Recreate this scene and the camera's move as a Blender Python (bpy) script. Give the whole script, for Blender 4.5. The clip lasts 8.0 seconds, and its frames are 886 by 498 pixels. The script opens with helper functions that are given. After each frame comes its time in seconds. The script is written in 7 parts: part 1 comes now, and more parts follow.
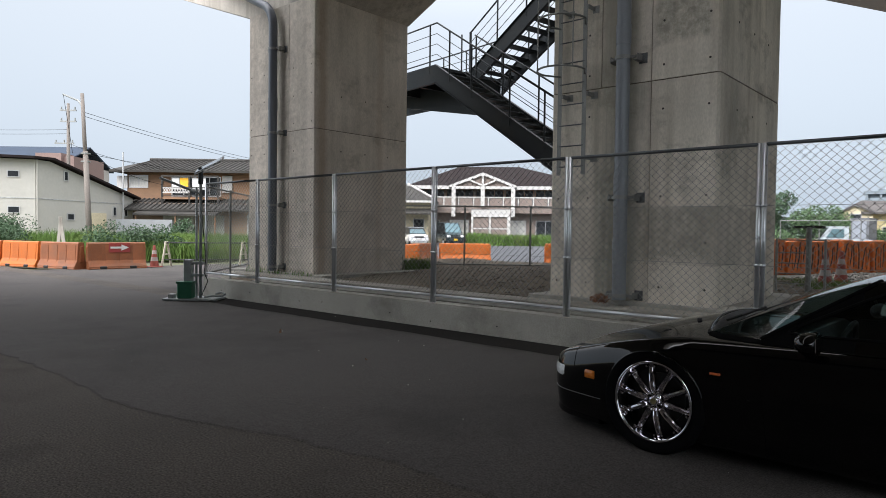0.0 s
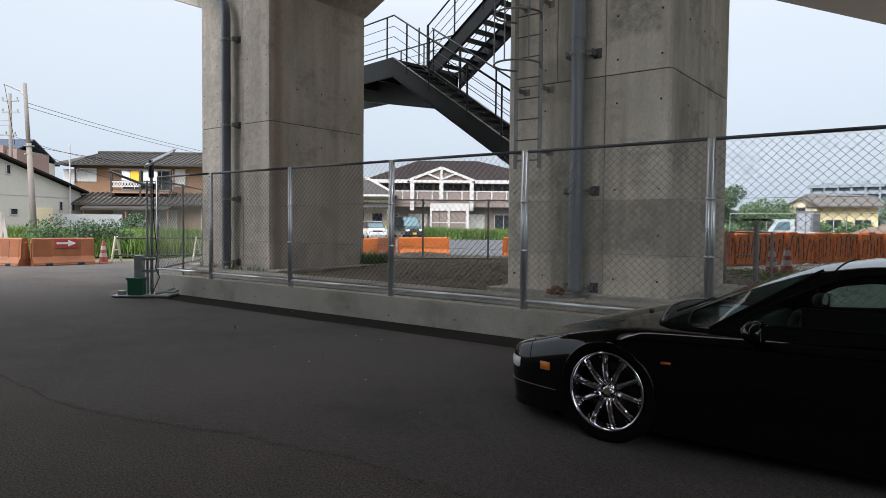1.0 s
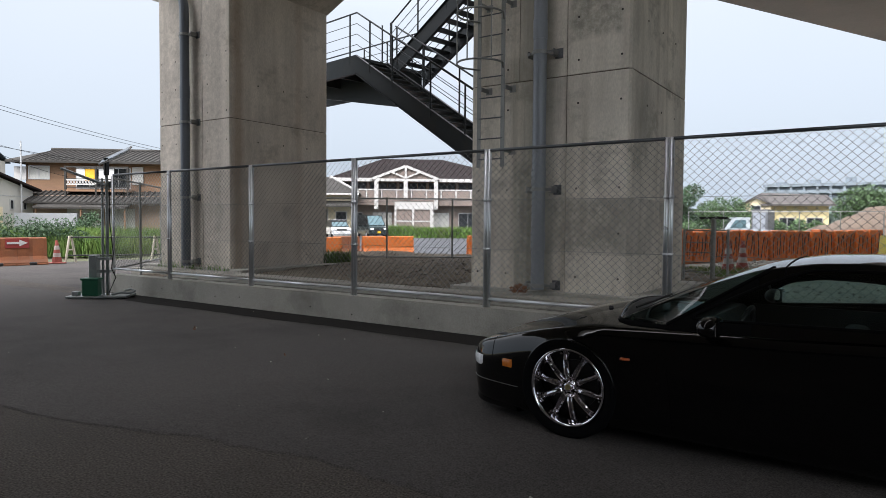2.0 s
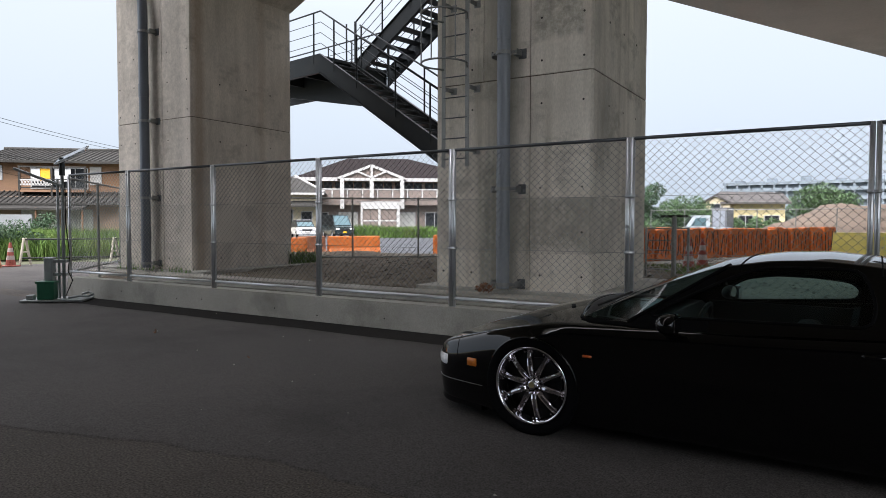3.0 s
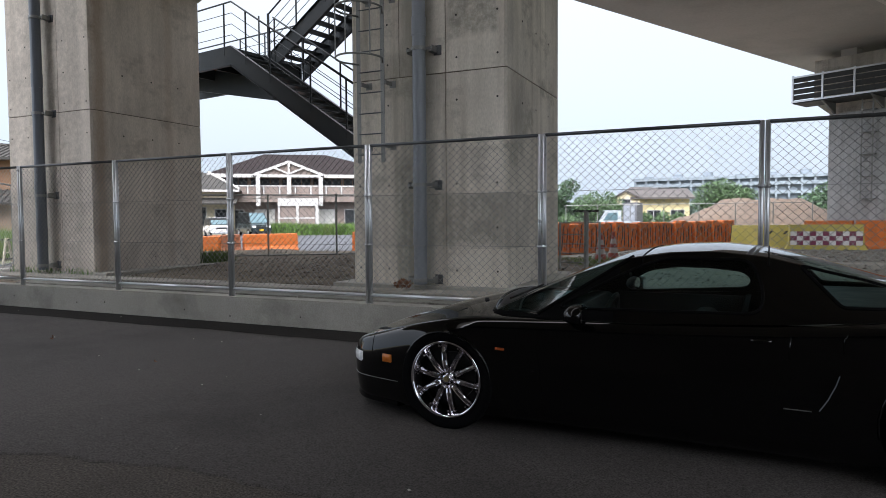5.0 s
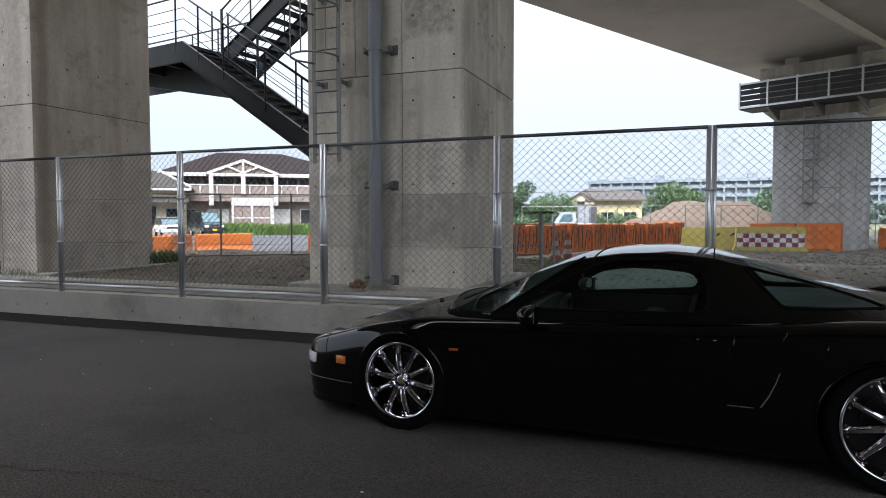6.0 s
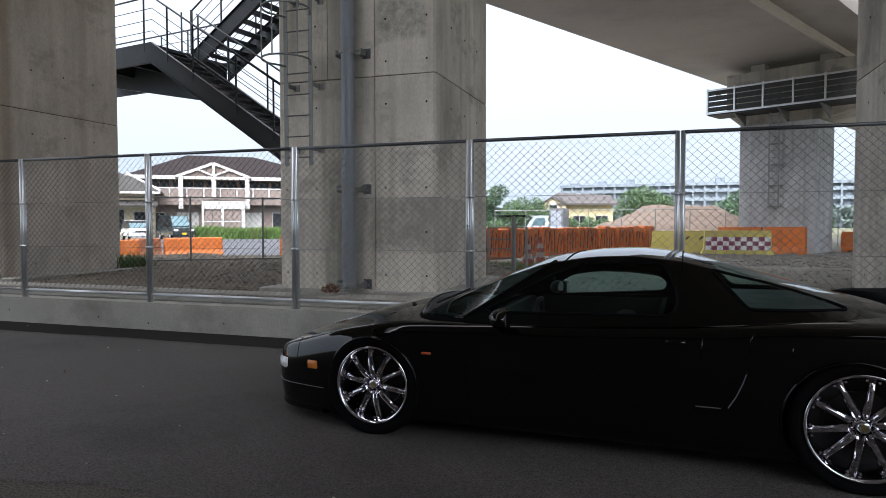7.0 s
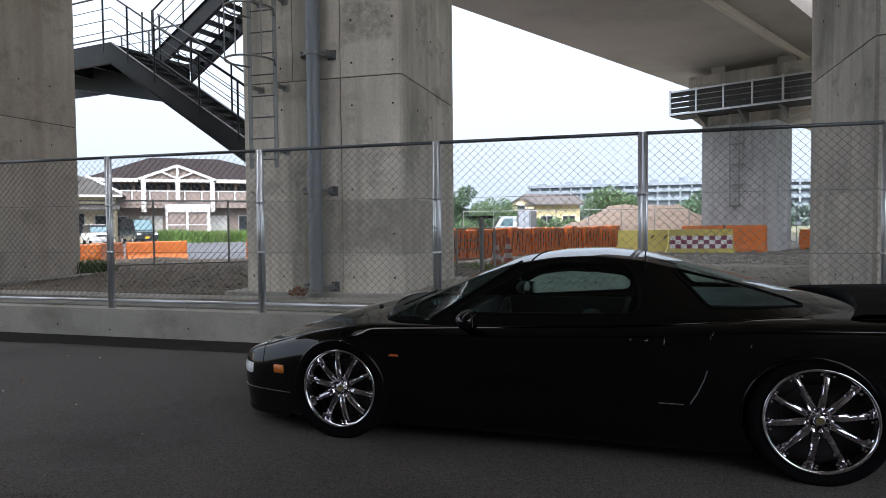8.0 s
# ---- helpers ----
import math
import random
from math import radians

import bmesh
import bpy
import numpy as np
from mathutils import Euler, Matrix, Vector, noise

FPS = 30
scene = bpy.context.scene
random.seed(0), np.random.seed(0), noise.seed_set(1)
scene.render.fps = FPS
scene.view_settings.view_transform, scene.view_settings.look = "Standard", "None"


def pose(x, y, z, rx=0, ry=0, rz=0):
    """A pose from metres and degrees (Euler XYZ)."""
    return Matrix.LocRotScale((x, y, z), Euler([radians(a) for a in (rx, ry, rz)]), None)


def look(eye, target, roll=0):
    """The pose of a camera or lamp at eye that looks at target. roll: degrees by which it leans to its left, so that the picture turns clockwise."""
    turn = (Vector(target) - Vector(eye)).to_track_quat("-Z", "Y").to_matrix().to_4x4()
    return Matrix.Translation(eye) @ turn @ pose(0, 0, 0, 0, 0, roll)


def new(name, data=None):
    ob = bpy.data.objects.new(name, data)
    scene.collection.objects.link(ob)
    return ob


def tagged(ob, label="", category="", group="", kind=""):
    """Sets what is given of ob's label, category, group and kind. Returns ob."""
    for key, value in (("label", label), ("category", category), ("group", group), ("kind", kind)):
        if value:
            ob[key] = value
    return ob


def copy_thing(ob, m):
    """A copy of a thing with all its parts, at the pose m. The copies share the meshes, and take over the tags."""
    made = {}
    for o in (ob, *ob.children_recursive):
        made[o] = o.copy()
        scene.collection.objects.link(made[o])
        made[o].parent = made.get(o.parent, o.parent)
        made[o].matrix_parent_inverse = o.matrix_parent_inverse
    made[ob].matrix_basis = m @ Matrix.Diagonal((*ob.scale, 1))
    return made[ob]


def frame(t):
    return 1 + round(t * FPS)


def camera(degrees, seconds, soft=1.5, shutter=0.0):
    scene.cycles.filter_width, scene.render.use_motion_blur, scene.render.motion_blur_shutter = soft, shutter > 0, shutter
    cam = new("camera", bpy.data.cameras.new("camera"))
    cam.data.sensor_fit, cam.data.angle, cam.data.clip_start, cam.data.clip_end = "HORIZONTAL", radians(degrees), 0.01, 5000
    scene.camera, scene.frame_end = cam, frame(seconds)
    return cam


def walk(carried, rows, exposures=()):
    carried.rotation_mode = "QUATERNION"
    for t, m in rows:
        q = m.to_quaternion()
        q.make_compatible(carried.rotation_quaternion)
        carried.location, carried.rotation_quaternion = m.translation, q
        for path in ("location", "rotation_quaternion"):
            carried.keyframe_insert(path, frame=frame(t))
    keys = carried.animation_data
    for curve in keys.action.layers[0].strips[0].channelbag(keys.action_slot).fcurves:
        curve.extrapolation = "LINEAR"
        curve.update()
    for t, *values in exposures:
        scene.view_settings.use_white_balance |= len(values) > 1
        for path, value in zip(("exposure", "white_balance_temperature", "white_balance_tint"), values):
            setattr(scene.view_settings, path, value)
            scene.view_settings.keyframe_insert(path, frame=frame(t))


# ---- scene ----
cam = camera(68.0, 8.0, soft=0.8)
PATH = [
    (0, (3.748, 0.547, 1.292), (2.44, 2.059, 1.235), 0.7),
    (0.5, (3.755, 0.555, 1.292), (2.496, 2.108, 1.225), 0.6),
    (1, (3.756, 0.568, 1.288), (2.545, 2.158, 1.214), 0.5),
    (1.5, (3.759, 0.576, 1.285), (2.593, 2.199, 1.209), 0.5),
    (3, (3.786, 0.585, 1.291), (2.747, 2.292, 1.212), 0.1),
    (3.5, (3.79, 0.591, 1.288), (2.798, 2.326, 1.209), 0.0),
    (4, (3.8, 0.6, 1.287), (2.859, 2.363, 1.203), -0.2),
    (4.5, (3.813, 0.609, 1.285), (2.925, 2.399, 1.197), -0.4),
    (6, (3.841, 0.619, 1.286), (3.134, 2.488, 1.197), -0.1),
    (6.5, (3.845, 0.621, 1.287), (3.18, 2.505, 1.203), 0.0),
    (7, (3.846, 0.622, 1.286), (3.215, 2.519, 1.208), -0.1),
    (7.5, (3.852, 0.622, 1.287), (3.264, 2.531, 1.21), -0.3),
    (8, (3.864, 0.623, 1.29), (3.323, 2.547, 1.215), -0.6),
]
EXPOSURES = [(0.0, 0.39, 6480, 13), (3.5, 0.56, 6430, 15), (8.0, 0.88, 6240, 15)]
walk(cam, [(t, look(eye, target, roll)) for t, eye, target, roll in PATH], EXPOSURES)

# ---- light: a bright hazy overcast sky ----
SUN_ELEVATION, SUN_AZIMUTH = radians(40), radians(172)
world = bpy.data.worlds.new("overcast_sky")
scene.world = world
world.use_nodes = True
wn, wl = world.node_tree.nodes, world.node_tree.links
wn.clear()
sky = wn.new("ShaderNodeTexSky")
sky.sky_type, sky.sun_disc = "NISHITA", False
sky.sun_elevation, sky.sun_rotation = SUN_ELEVATION, SUN_AZIMUTH
sky.air_density, sky.dust_density, sky.ozone_density = 1.2, 6.0, 1.0
sky_scale = wn.new("ShaderNodeMix")
sky_scale.data_type, sky_scale.blend_type = "RGBA", "MULTIPLY"
sky_scale.inputs[0].default_value = 1.0
sky_scale.inputs[7].default_value = (0.11, 0.11, 0.11, 1)
wl.new(sky.outputs[0], sky_scale.inputs[6])
# the cloud layer: pale at the horizon, brighter overhead and round the veiled sun
coord = wn.new("ShaderNodeTexCoord")
sep = wn.new("ShaderNodeSeparateXYZ")
wl.new(coord.outputs["Generated"], sep.inputs[0])
cloud = wn.new("ShaderNodeValToRGB")
cloud.color_ramp.elements[0].position, cloud.color_ramp.elements[0].color = 0.0, (0.5, 0.6, 0.7, 1)
cloud.color_ramp.elements[1].position, cloud.color_ramp.elements[1].color = 0.9, (2.0, 2.05, 2.1, 1)
mid = cloud.color_ramp.elements.new(0.3)
mid.color = (0.67, 0.745, 0.81, 1)
wl.new(sep.outputs[2], cloud.inputs[0])
toward = wn.new("ShaderNodeVectorMath")
toward.operation = "DOT_PRODUCT"
toward.inputs[1].default_value = (math.sin(SUN_AZIMUTH) * math.cos(SUN_ELEVATION), math.cos(SUN_AZIMUTH) * math.cos(SUN_ELEVATION), math.sin(SUN_ELEVATION))
wl.new(coord.outputs["Generated"], toward.inputs[0])
glow = wn.new("ShaderNodeMapRange")
glow.interpolation_type = "SMOOTHSTEP"
glow.inputs["From Min"].default_value, glow.inputs["From Max"].default_value = 0.4, 1.0
glow.inputs["To Min"].default_value, glow.inputs["To Max"].default_value = 1.0, 3.2
wl.new(toward.outputs["Value"], glow.inputs[0])
cloud_noise = wn.new("ShaderNodeTexNoise")
cloud_noise.inputs["Scale"].default_value, cloud_noise.inputs["Detail"].default_value = 1.6, 4
wl.new(coord.outputs["Generated"], cloud_noise.inputs["Vector"])
cloud_vary = wn.new("ShaderNodeMapRange")
cloud_vary.inputs["To Min"].default_value, cloud_vary.inputs["To Max"].default_value = 0.94, 1.06
wl.new(cloud_noise.outputs[0], cloud_vary.inputs[0])
level = wn.new("ShaderNodeMath")
level.operation = "MULTIPLY"
wl.new(cloud_vary.outputs[0], level.inputs[0])
wl.new(glow.outputs[0], level.inputs[1])
cloud_mul = wn.new("ShaderNodeVectorMath")
cloud_mul.operation = "SCALE"
wl.new(cloud.outputs[0], cloud_mul.inputs[0])
wl.new(level.outputs[0], cloud_mul.inputs["Scale"])
both = wn.new("ShaderNodeMix")
both.data_type = "RGBA"
both.inputs[0].default_value = 0.85
wl.new(sky_scale.outputs[2], both.inputs[6])
wl.new(cloud_mul.outputs[0], both.inputs[7])
bg = wn.new("ShaderNodeBackground")
bg.inputs["Strength"].default_value = 1.0
wl.new(both.outputs[2], bg.inputs["Color"])
wout = wn.new("ShaderNodeOutputWorld")
wl.new(bg.outputs[0], wout.inputs[0])

sun = new("sun", bpy.data.lights.new("sun", "SUN"))
sun.data.energy, sun.data.angle, sun.data.color = 1.5, radians(30), (1.0, 0.975, 0.94)
sun.matrix_world = look((0, 0, 60), Vector((0, 0, 60)) - Vector((math.sin(SUN_AZIMUTH) * math.cos(SUN_ELEVATION), math.cos(SUN_AZIMUTH) * math.cos(SUN_ELEVATION), math.sin(SUN_ELEVATION))))

# ---- materials ----
def nodes_of(name):
    m = bpy.data.materials.new(name)
    m.use_nodes = True
    nt = m.node_tree
    return m, nt, nt.nodes, nt.links, nt.nodes["Principled BSDF"]


def surface(name, base, rough=0.6, metal=0.0, vary=0.15, scale=3.0, grain=60.0, grain_amount=0.12, bump=0.15, bump_scale=80.0,
            tint=None, tint_amount=0.0, tint_scale=1.2, rough_vary=0.1, per_object=0.0, bump_distance=0.004, stretch=(1, 1, 1), coat=0.0, spec=0.5):
    """A worn surface: base colour varied at two scales, stains of a second tint, fine relief, uneven gloss."""
    m, nt, n, l, bsdf = nodes_of(name)
    tc = n.new("ShaderNodeTexCoord")
    mp = n.new("ShaderNodeMapping")
    mp.inputs["Scale"].default_value = stretch
    info = n.new("ShaderNodeObjectInfo")
    l.new(tc.outputs["Object"], mp.inputs["Vector"])
    shift = n.new("ShaderNodeVectorMath")
    shift.operation = "MULTIPLY_ADD"
    shift.inputs[1].default_value = (37.0, 17.0, 53.0)
    l.new(info.outputs["Random"], shift.inputs[0])
    l.new(mp.outputs[0], shift.inputs[2])
    big = n.new("ShaderNodeTexNoise")
    big.inputs["Scale"].default_value, big.inputs["Detail"].default_value, big.inputs["Roughness"].default_value = scale, 5, 0.6
    l.new(shift.outputs[0], big.inputs["Vector"])
    fine = n.new("ShaderNodeTexNoise")
    fine.inputs["Scale"].default_value, fine.inputs["Detail"].default_value = grain, 3
    l.new(shift.outputs[0], fine.inputs["Vector"])
    f1 = n.new("ShaderNodeMapRange")
    f1.inputs["From Min"].default_value, f1.inputs["From Max"].default_value = 0.3, 0.7
    f1.inputs["To Min"].default_value, f1.inputs["To Max"].default_value = 1 - vary, 1 + vary
    l.new(big.outputs[0], f1.inputs[0])
    f2 = n.new("ShaderNodeMapRange")
    f2.inputs["From Min"].default_value, f2.inputs["From Max"].default_value = 0.3, 0.7
    f2.inputs["To Min"].default_value, f2.inputs["To Max"].default_value = 1 - grain_amount, 1 + grain_amount
    l.new(fine.outputs[0], f2.inputs[0])
    mul = n.new("ShaderNodeMath")
    mul.operation = "MULTIPLY"
    l.new(f1.outputs[0], mul.inputs[0]), l.new(f2.outputs[0], mul.inputs[1])
    factor = mul
    if per_object:
        f3 = n.new("ShaderNodeMapRange")
        f3.inputs["To Min"].default_value, f3.inputs["To Max"].default_value = 1 - per_object, 1 + per_object
        l.new(info.outputs["Random"], f3.inputs[0])
        mul2 = n.new("ShaderNodeMath")
        mul2.operation = "MULTIPLY"
        l.new(mul.outputs[0], mul2.inputs[0]), l.new(f3.outputs[0], mul2.inputs[1])
        factor = mul2
    colour = n.new("ShaderNodeVectorMath")
    colour.operation = "SCALE"
    colour.inputs[0].default_value = base
    l.new(factor.outputs[0], colour.inputs["Scale"])
    out = colour.outputs[0]
    if tint:
        spots = n.new("ShaderNodeTexNoise")
        spots.inputs["Scale"].default_value, spots.inputs["Detail"].default_value, spots.inputs["Roughness"].default_value = tint_scale, 6, 0.65
        l.new(shift.outputs[0], spots.inputs["Vector"])
        edge = n.new("ShaderNodeMapRange")
        edge.inputs["From Min"].default_value, edge.inputs["From Max"].default_value = 0.5, 0.72
        edge.inputs["To Max"].default_value = tint_amount
        l.new(spots.outputs[0], edge.inputs[0])
        mix = n.new("ShaderNodeMix")
        mix.data_type = "RGBA"
        mix.inputs[7].default_value = (*tint, 1)
        l.new(edge.outputs[0], mix.inputs[0]), l.new(out, mix.inputs[6])
        out = mix.outputs[2]
    l.new(out, bsdf.inputs["Base Color"])
    rg = n.new("ShaderNodeMapRange")
    rg.inputs["From Min"].default_value, rg.inputs["From Max"].default_value = 0.3, 0.7
    rg.inputs["To Min"].default_value, rg.inputs["To Max"].default_value = max(0.02, rough - rough_vary), min(1, rough + rough_vary)
    l.new(big.outputs[0], rg.inputs[0]), l.new(rg.outputs[0], bsdf.inputs["Roughness"])
    bsdf.inputs["Metallic"].default_value = metal
    bsdf.inputs["Specular IOR Level"].default_value = spec
    if coat:
        bsdf.inputs["Coat Weight"].default_value, bsdf.inputs["Coat Roughness"].default_value = coat, 0.02
    if bump:
        rel = n.new("ShaderNodeTexNoise")
        rel.inputs["Scale"].default_value, rel.inputs["Detail"].default_value = bump_scale, 4
        l.new(shift.outputs[0], rel.inputs["Vector"])
        bp = n.new("ShaderNodeBump")
        bp.inputs["Strength"].default_value, bp.inputs["Distance"].default_value = bump, bump_distance
        l.new(rel.outputs[0], bp.inputs["Height"]), l.new(bp.outputs[0], bsdf.inputs["Normal"])
    return m


def glass(name, colour, gloss_rough=0.02, ior=1.5):
    """A tinted pane: light passes through, a clear reflection on top."""
    m, nt, n, l, bsdf = nodes_of(name)
    n.remove(bsdf)
    tr, gl, lw, mx = n.new("ShaderNodeBsdfTransparent"), n.new("ShaderNodeBsdfGlossy"), n.new("ShaderNodeLayerWeight"), n.new("ShaderNodeMixShader")
    lw.inputs["Blend"].default_value = 0.5
    steep, fr = n.new("ShaderNodeMath"), n.new("ShaderNodeMath")
    steep.operation, fr.operation = "POWER", "MULTIPLY_ADD"
    steep.inputs[1].default_value = 5.0
    least = ((ior - 1) / (ior + 1)) ** 2
    fr.inputs[1].default_value, fr.inputs[2].default_value = 1 - least, least
    l.new(lw.outputs["Facing"], steep.inputs[0]), l.new(steep.outputs[0], fr.inputs[0])
    tr.inputs[0].default_value = (*colour, 1)
    gl.inputs["Roughness"].default_value = gloss_rough
    l.new(fr.outputs[0], mx.inputs[0]), l.new(tr.outputs[0], mx.inputs[1]), l.new(gl.outputs[0], mx.inputs[2])
    l.new(mx.outputs[0], n["Material Output"].inputs[0])
    return m


def concrete(name, base, streak=0.0, stain=0.55, patches=(), rust=(), runoff=0.55):
    """Cast concrete: cloudy tone, vertical run stains, dark damp patches, pin holes and shutter-board seams."""
    m = surface(name, base, 0.85, vary=0.16, scale=1.1, grain=45, grain_amount=0.1, bump=0.25, bump_scale=55, tint=(0.13, 0.12, 0.105),
                tint_amount=stain, tint_scale=0.7, stretch=(1, 1, 0.45), spec=0.3)
    nt = m.node_tree
    n, l = nt.nodes, nt.links
    bsdf = n["Principled BSDF"]
    src = bsdf.inputs["Base Color"].links[0].from_socket
    tc = n.new("ShaderNodeTexCoord")
    runs_map = n.new("ShaderNodeMapping")
    runs_map.inputs["Scale"].default_value = (5.5, 5.5, 0.25)
    l.new(tc.outputs["Object"], runs_map.inputs["Vector"])
    runs = n.new("ShaderNodeTexNoise")
    runs.inputs["Scale"].default_value, runs.inputs["Detail"].default_value = 1.0, 5
    l.new(runs_map.outputs[0], runs.inputs["Vector"])
    ramp = n.new("ShaderNodeMapRange")
    ramp.inputs["From Min"].default_value, ramp.inputs["From Max"].default_value = 0.48, 0.75
    ramp.inputs["To Max"].default_value = runoff
    l.new(runs.outputs[0], ramp.inputs[0])
    mix = n.new("ShaderNodeMix")
    mix.data_type = "RGBA"
    mix.inputs[7].default_value = (base[0] * 0.5, base[1] * 0.47, base[2] * 0.42, 1)
    l.new(ramp.outputs[0], mix.inputs[0]), l.new(src, mix.inputs[6])
    # dark mottled damp patches with a broken edge
    damp_map = n.new("ShaderNodeMapping")
    damp_map.inputs["Scale"].default_value = (0.8, 0.8, 1.15)
    l.new(tc.outputs["Object"], damp_map.inputs["Vector"])
    damp = n.new("ShaderNodeTexNoise")
    damp.inputs["Scale"].default_value, damp.inputs["Detail"].default_value, damp.inputs["Roughness"].default_value = 1.0, 9, 0.72
    l.new(damp_map.outputs[0], damp.inputs["Vector"])
    wet = n.new("ShaderNodeMapRange")
    wet.inputs["From Min"].default_value, wet.inputs["From Max"].default_value = 0.53, 0.63
    wet.inputs["To Max"].default_value = 0.62 * stain / 0.55
    l.new(damp.outputs[0], wet.inputs[0])
    mix2 = n.new("ShaderNodeMix")
    mix2.data_type = "RGBA"
    mix2.inputs[7].default_value = (base[0] * 0.42, base[1] * 0.42, base[2] * 0.4, 1)
    l.new(wet.outputs[0], mix2.inputs[0]), l.new(mix.outputs[2], mix2.inputs[6])
    out = mix2.outputs[2]
    if streak:
        # the water stain that runs down beside the rain pipe
        sep = n.new("ShaderNodeSeparateXYZ")
        l.new(tc.outputs["Object"], sep.inputs[0])
        wob = n.new("ShaderNodeMath")
        wob.operation = "MULTIPLY_ADD"
        wob.inputs[1].default_value = 0.5
        l.new(runs.outputs[0], wob.inputs[0]), l.new(sep.outputs[0], wob.inputs[2])
        off = n.new("ShaderNodeMath")
        off.operation = "SUBTRACT"
        off.inputs[1].default_value = 0.12
        l.new(wob.outputs[0], off.inputs[0])
        dist = n.new("ShaderNodeMath")
        dist.operation = "ABSOLUTE"
        l.new(off.outputs[0], dist.inputs[0])
        edge = n.new("ShaderNodeMapRange")
        edge.inputs["From Min"].default_value, edge.inputs["From Max"].default_value = 0.12, 0.34
        edge.inputs["To Min"].default_value, edge.inputs["To Max"].default_value = streak, 0.0
        l.new(dist.outputs[0], edge.inputs[0])
        mix3 = n.new("ShaderNodeMix")
        mix3.data_type = "RGBA"
        mix3.inputs[7].default_value = (base[0] * 0.36, base[1] * 0.38, base[2] * 0.36, 1)
        l.new(edge.outputs[0], mix3.inputs[0]), l.new(out, mix3.inputs[6])
        out = mix3.outputs[2]
    # rust-brown runs down one face: y0, y1, strength
    for y0, y1, amount in rust:
        place = n.new("ShaderNodeSeparateXYZ")
        l.new(tc.outputs["Object"], place.inputs[0])
        sway = n.new("ShaderNodeMath")
        sway.operation = "MULTIPLY_ADD"
        sway.inputs[1].default_value = 0.3
        l.new(damp.outputs[0], sway.inputs[0]), l.new(place.outputs[1], sway.inputs[2])
        gap = n.new("ShaderNodeMath")
        gap.operation = "SUBTRACT"
        gap.inputs[1].default_value = (y0 + y1) / 2 + 0.15
        l.new(sway.outputs[0], gap.inputs[0])
        far = n.new("ShaderNodeMath")
        far.operation = "ABSOLUTE"
        l.new(gap.outputs[0], far.inputs[0])
        soft_edge = n.new("ShaderNodeMapRange")
        soft_edge.inputs["From Min"].default_value, soft_edge.inputs["From Max"].default_value = (y1 - y0) * 0.2, (y1 - y0) * 0.7
        soft_edge.inputs["To Min"].default_value, soft_edge.inputs["To Max"].default_value = amount, 0.0
        l.new(far.outputs[0], soft_edge.inputs[0])
        mixr = n.new("ShaderNodeMix")
        mixr.data_type = "RGBA"
        mixr.inputs[7].default_value = (0.33, 0.215, 0.13, 1)
        l.new(soft_edge.outputs[0], mixr.inputs[0]), l.new(out, mixr.inputs[6])
        out = mixr.outputs[2]
    # blotchy damp stains with their own outlines, and one front darkened for shade: x0, x1, z0, z1, depth of tone
    for x0, x1, z0, z1, amount in patches:
        at = n.new("ShaderNodeSeparateXYZ")
        l.new(tc.outputs["Object"], at.inputs[0])
        fields = []
        for socket, lo, hi in ((at.outputs[0], x0, x1), (at.outputs[2], z0, z1)):
            wobble = n.new("ShaderNodeMath")
            wobble.operation = "MULTIPLY_ADD"
            wobble.inputs[1].default_value = 0.22
            l.new(damp.outputs[0], wobble.inputs[0]), l.new(socket, wobble.inputs[2])
            away = n.new("ShaderNodeMath")
            away.operation = "SUBTRACT"
            away.inputs[1].default_value = (lo + hi) / 2 + 0.11
            l.new(wobble.outputs[0], away.inputs[0])
            size = n.new("ShaderNodeMath")
            size.operation = "ABSOLUTE"
            l.new(away.outputs[0], size.inputs[0])
            fade = n.new("ShaderNodeMapRange")
            fade.inputs["From Min"].default_value, fade.inputs["From Max"].default_value = (hi - lo) / 2 - 0.05, (hi - lo) / 2 + 0.05
            fade.inputs["To Min"].default_value, fade.inputs["To Max"].default_value = 1.0, 0.0
            l.new(size.outputs[0], fade.inputs[0])
            fields.append(fade)
        speck = n.new("ShaderNodeTexNoise")
        speck.inputs["Scale"].default_value, speck.inputs["Detail"].default_value, speck.inputs["Roughness"].default_value = 7.0, 6, 0.7
        l.new(tc.outputs["Object"], speck.inputs["Vector"])
        broken = n.new("ShaderNodeMapRange")
        broken.inputs["From Min"].default_value, broken.inputs["From Max"].default_value = 0.3, 0.62
        broken.inputs["To Max"].default_value = amount
        l.new(speck.outputs[0], broken.inputs[0])
        both_ways = n.new("ShaderNodeMath")
        both_ways.operation = "MULTIPLY"
        l.new(fields[0].outputs[0], both_ways.inputs[0]), l.new(fields[1].outputs[0], both_ways.inputs[1])
        cover = n.new("ShaderNodeMath")
        cover.operation = "MULTIPLY"
        l.new(both_ways.outputs[0], cover.inputs[0]), l.new(broken.outputs[0], cover.inputs[1])
        mixp = n.new("ShaderNodeMix")
        mixp.data_type = "RGBA"
        mixp.inputs[7].default_value = (base[0] * 0.3, base[1] * 0.31, base[2] * 0.29, 1)
        l.new(cover.outputs[0], mixp.inputs[0]), l.new(out, mixp.inputs[6])
        out = mixp.outputs[2]
    l.new(out, bsdf.inputs["Base Color"])
    return m


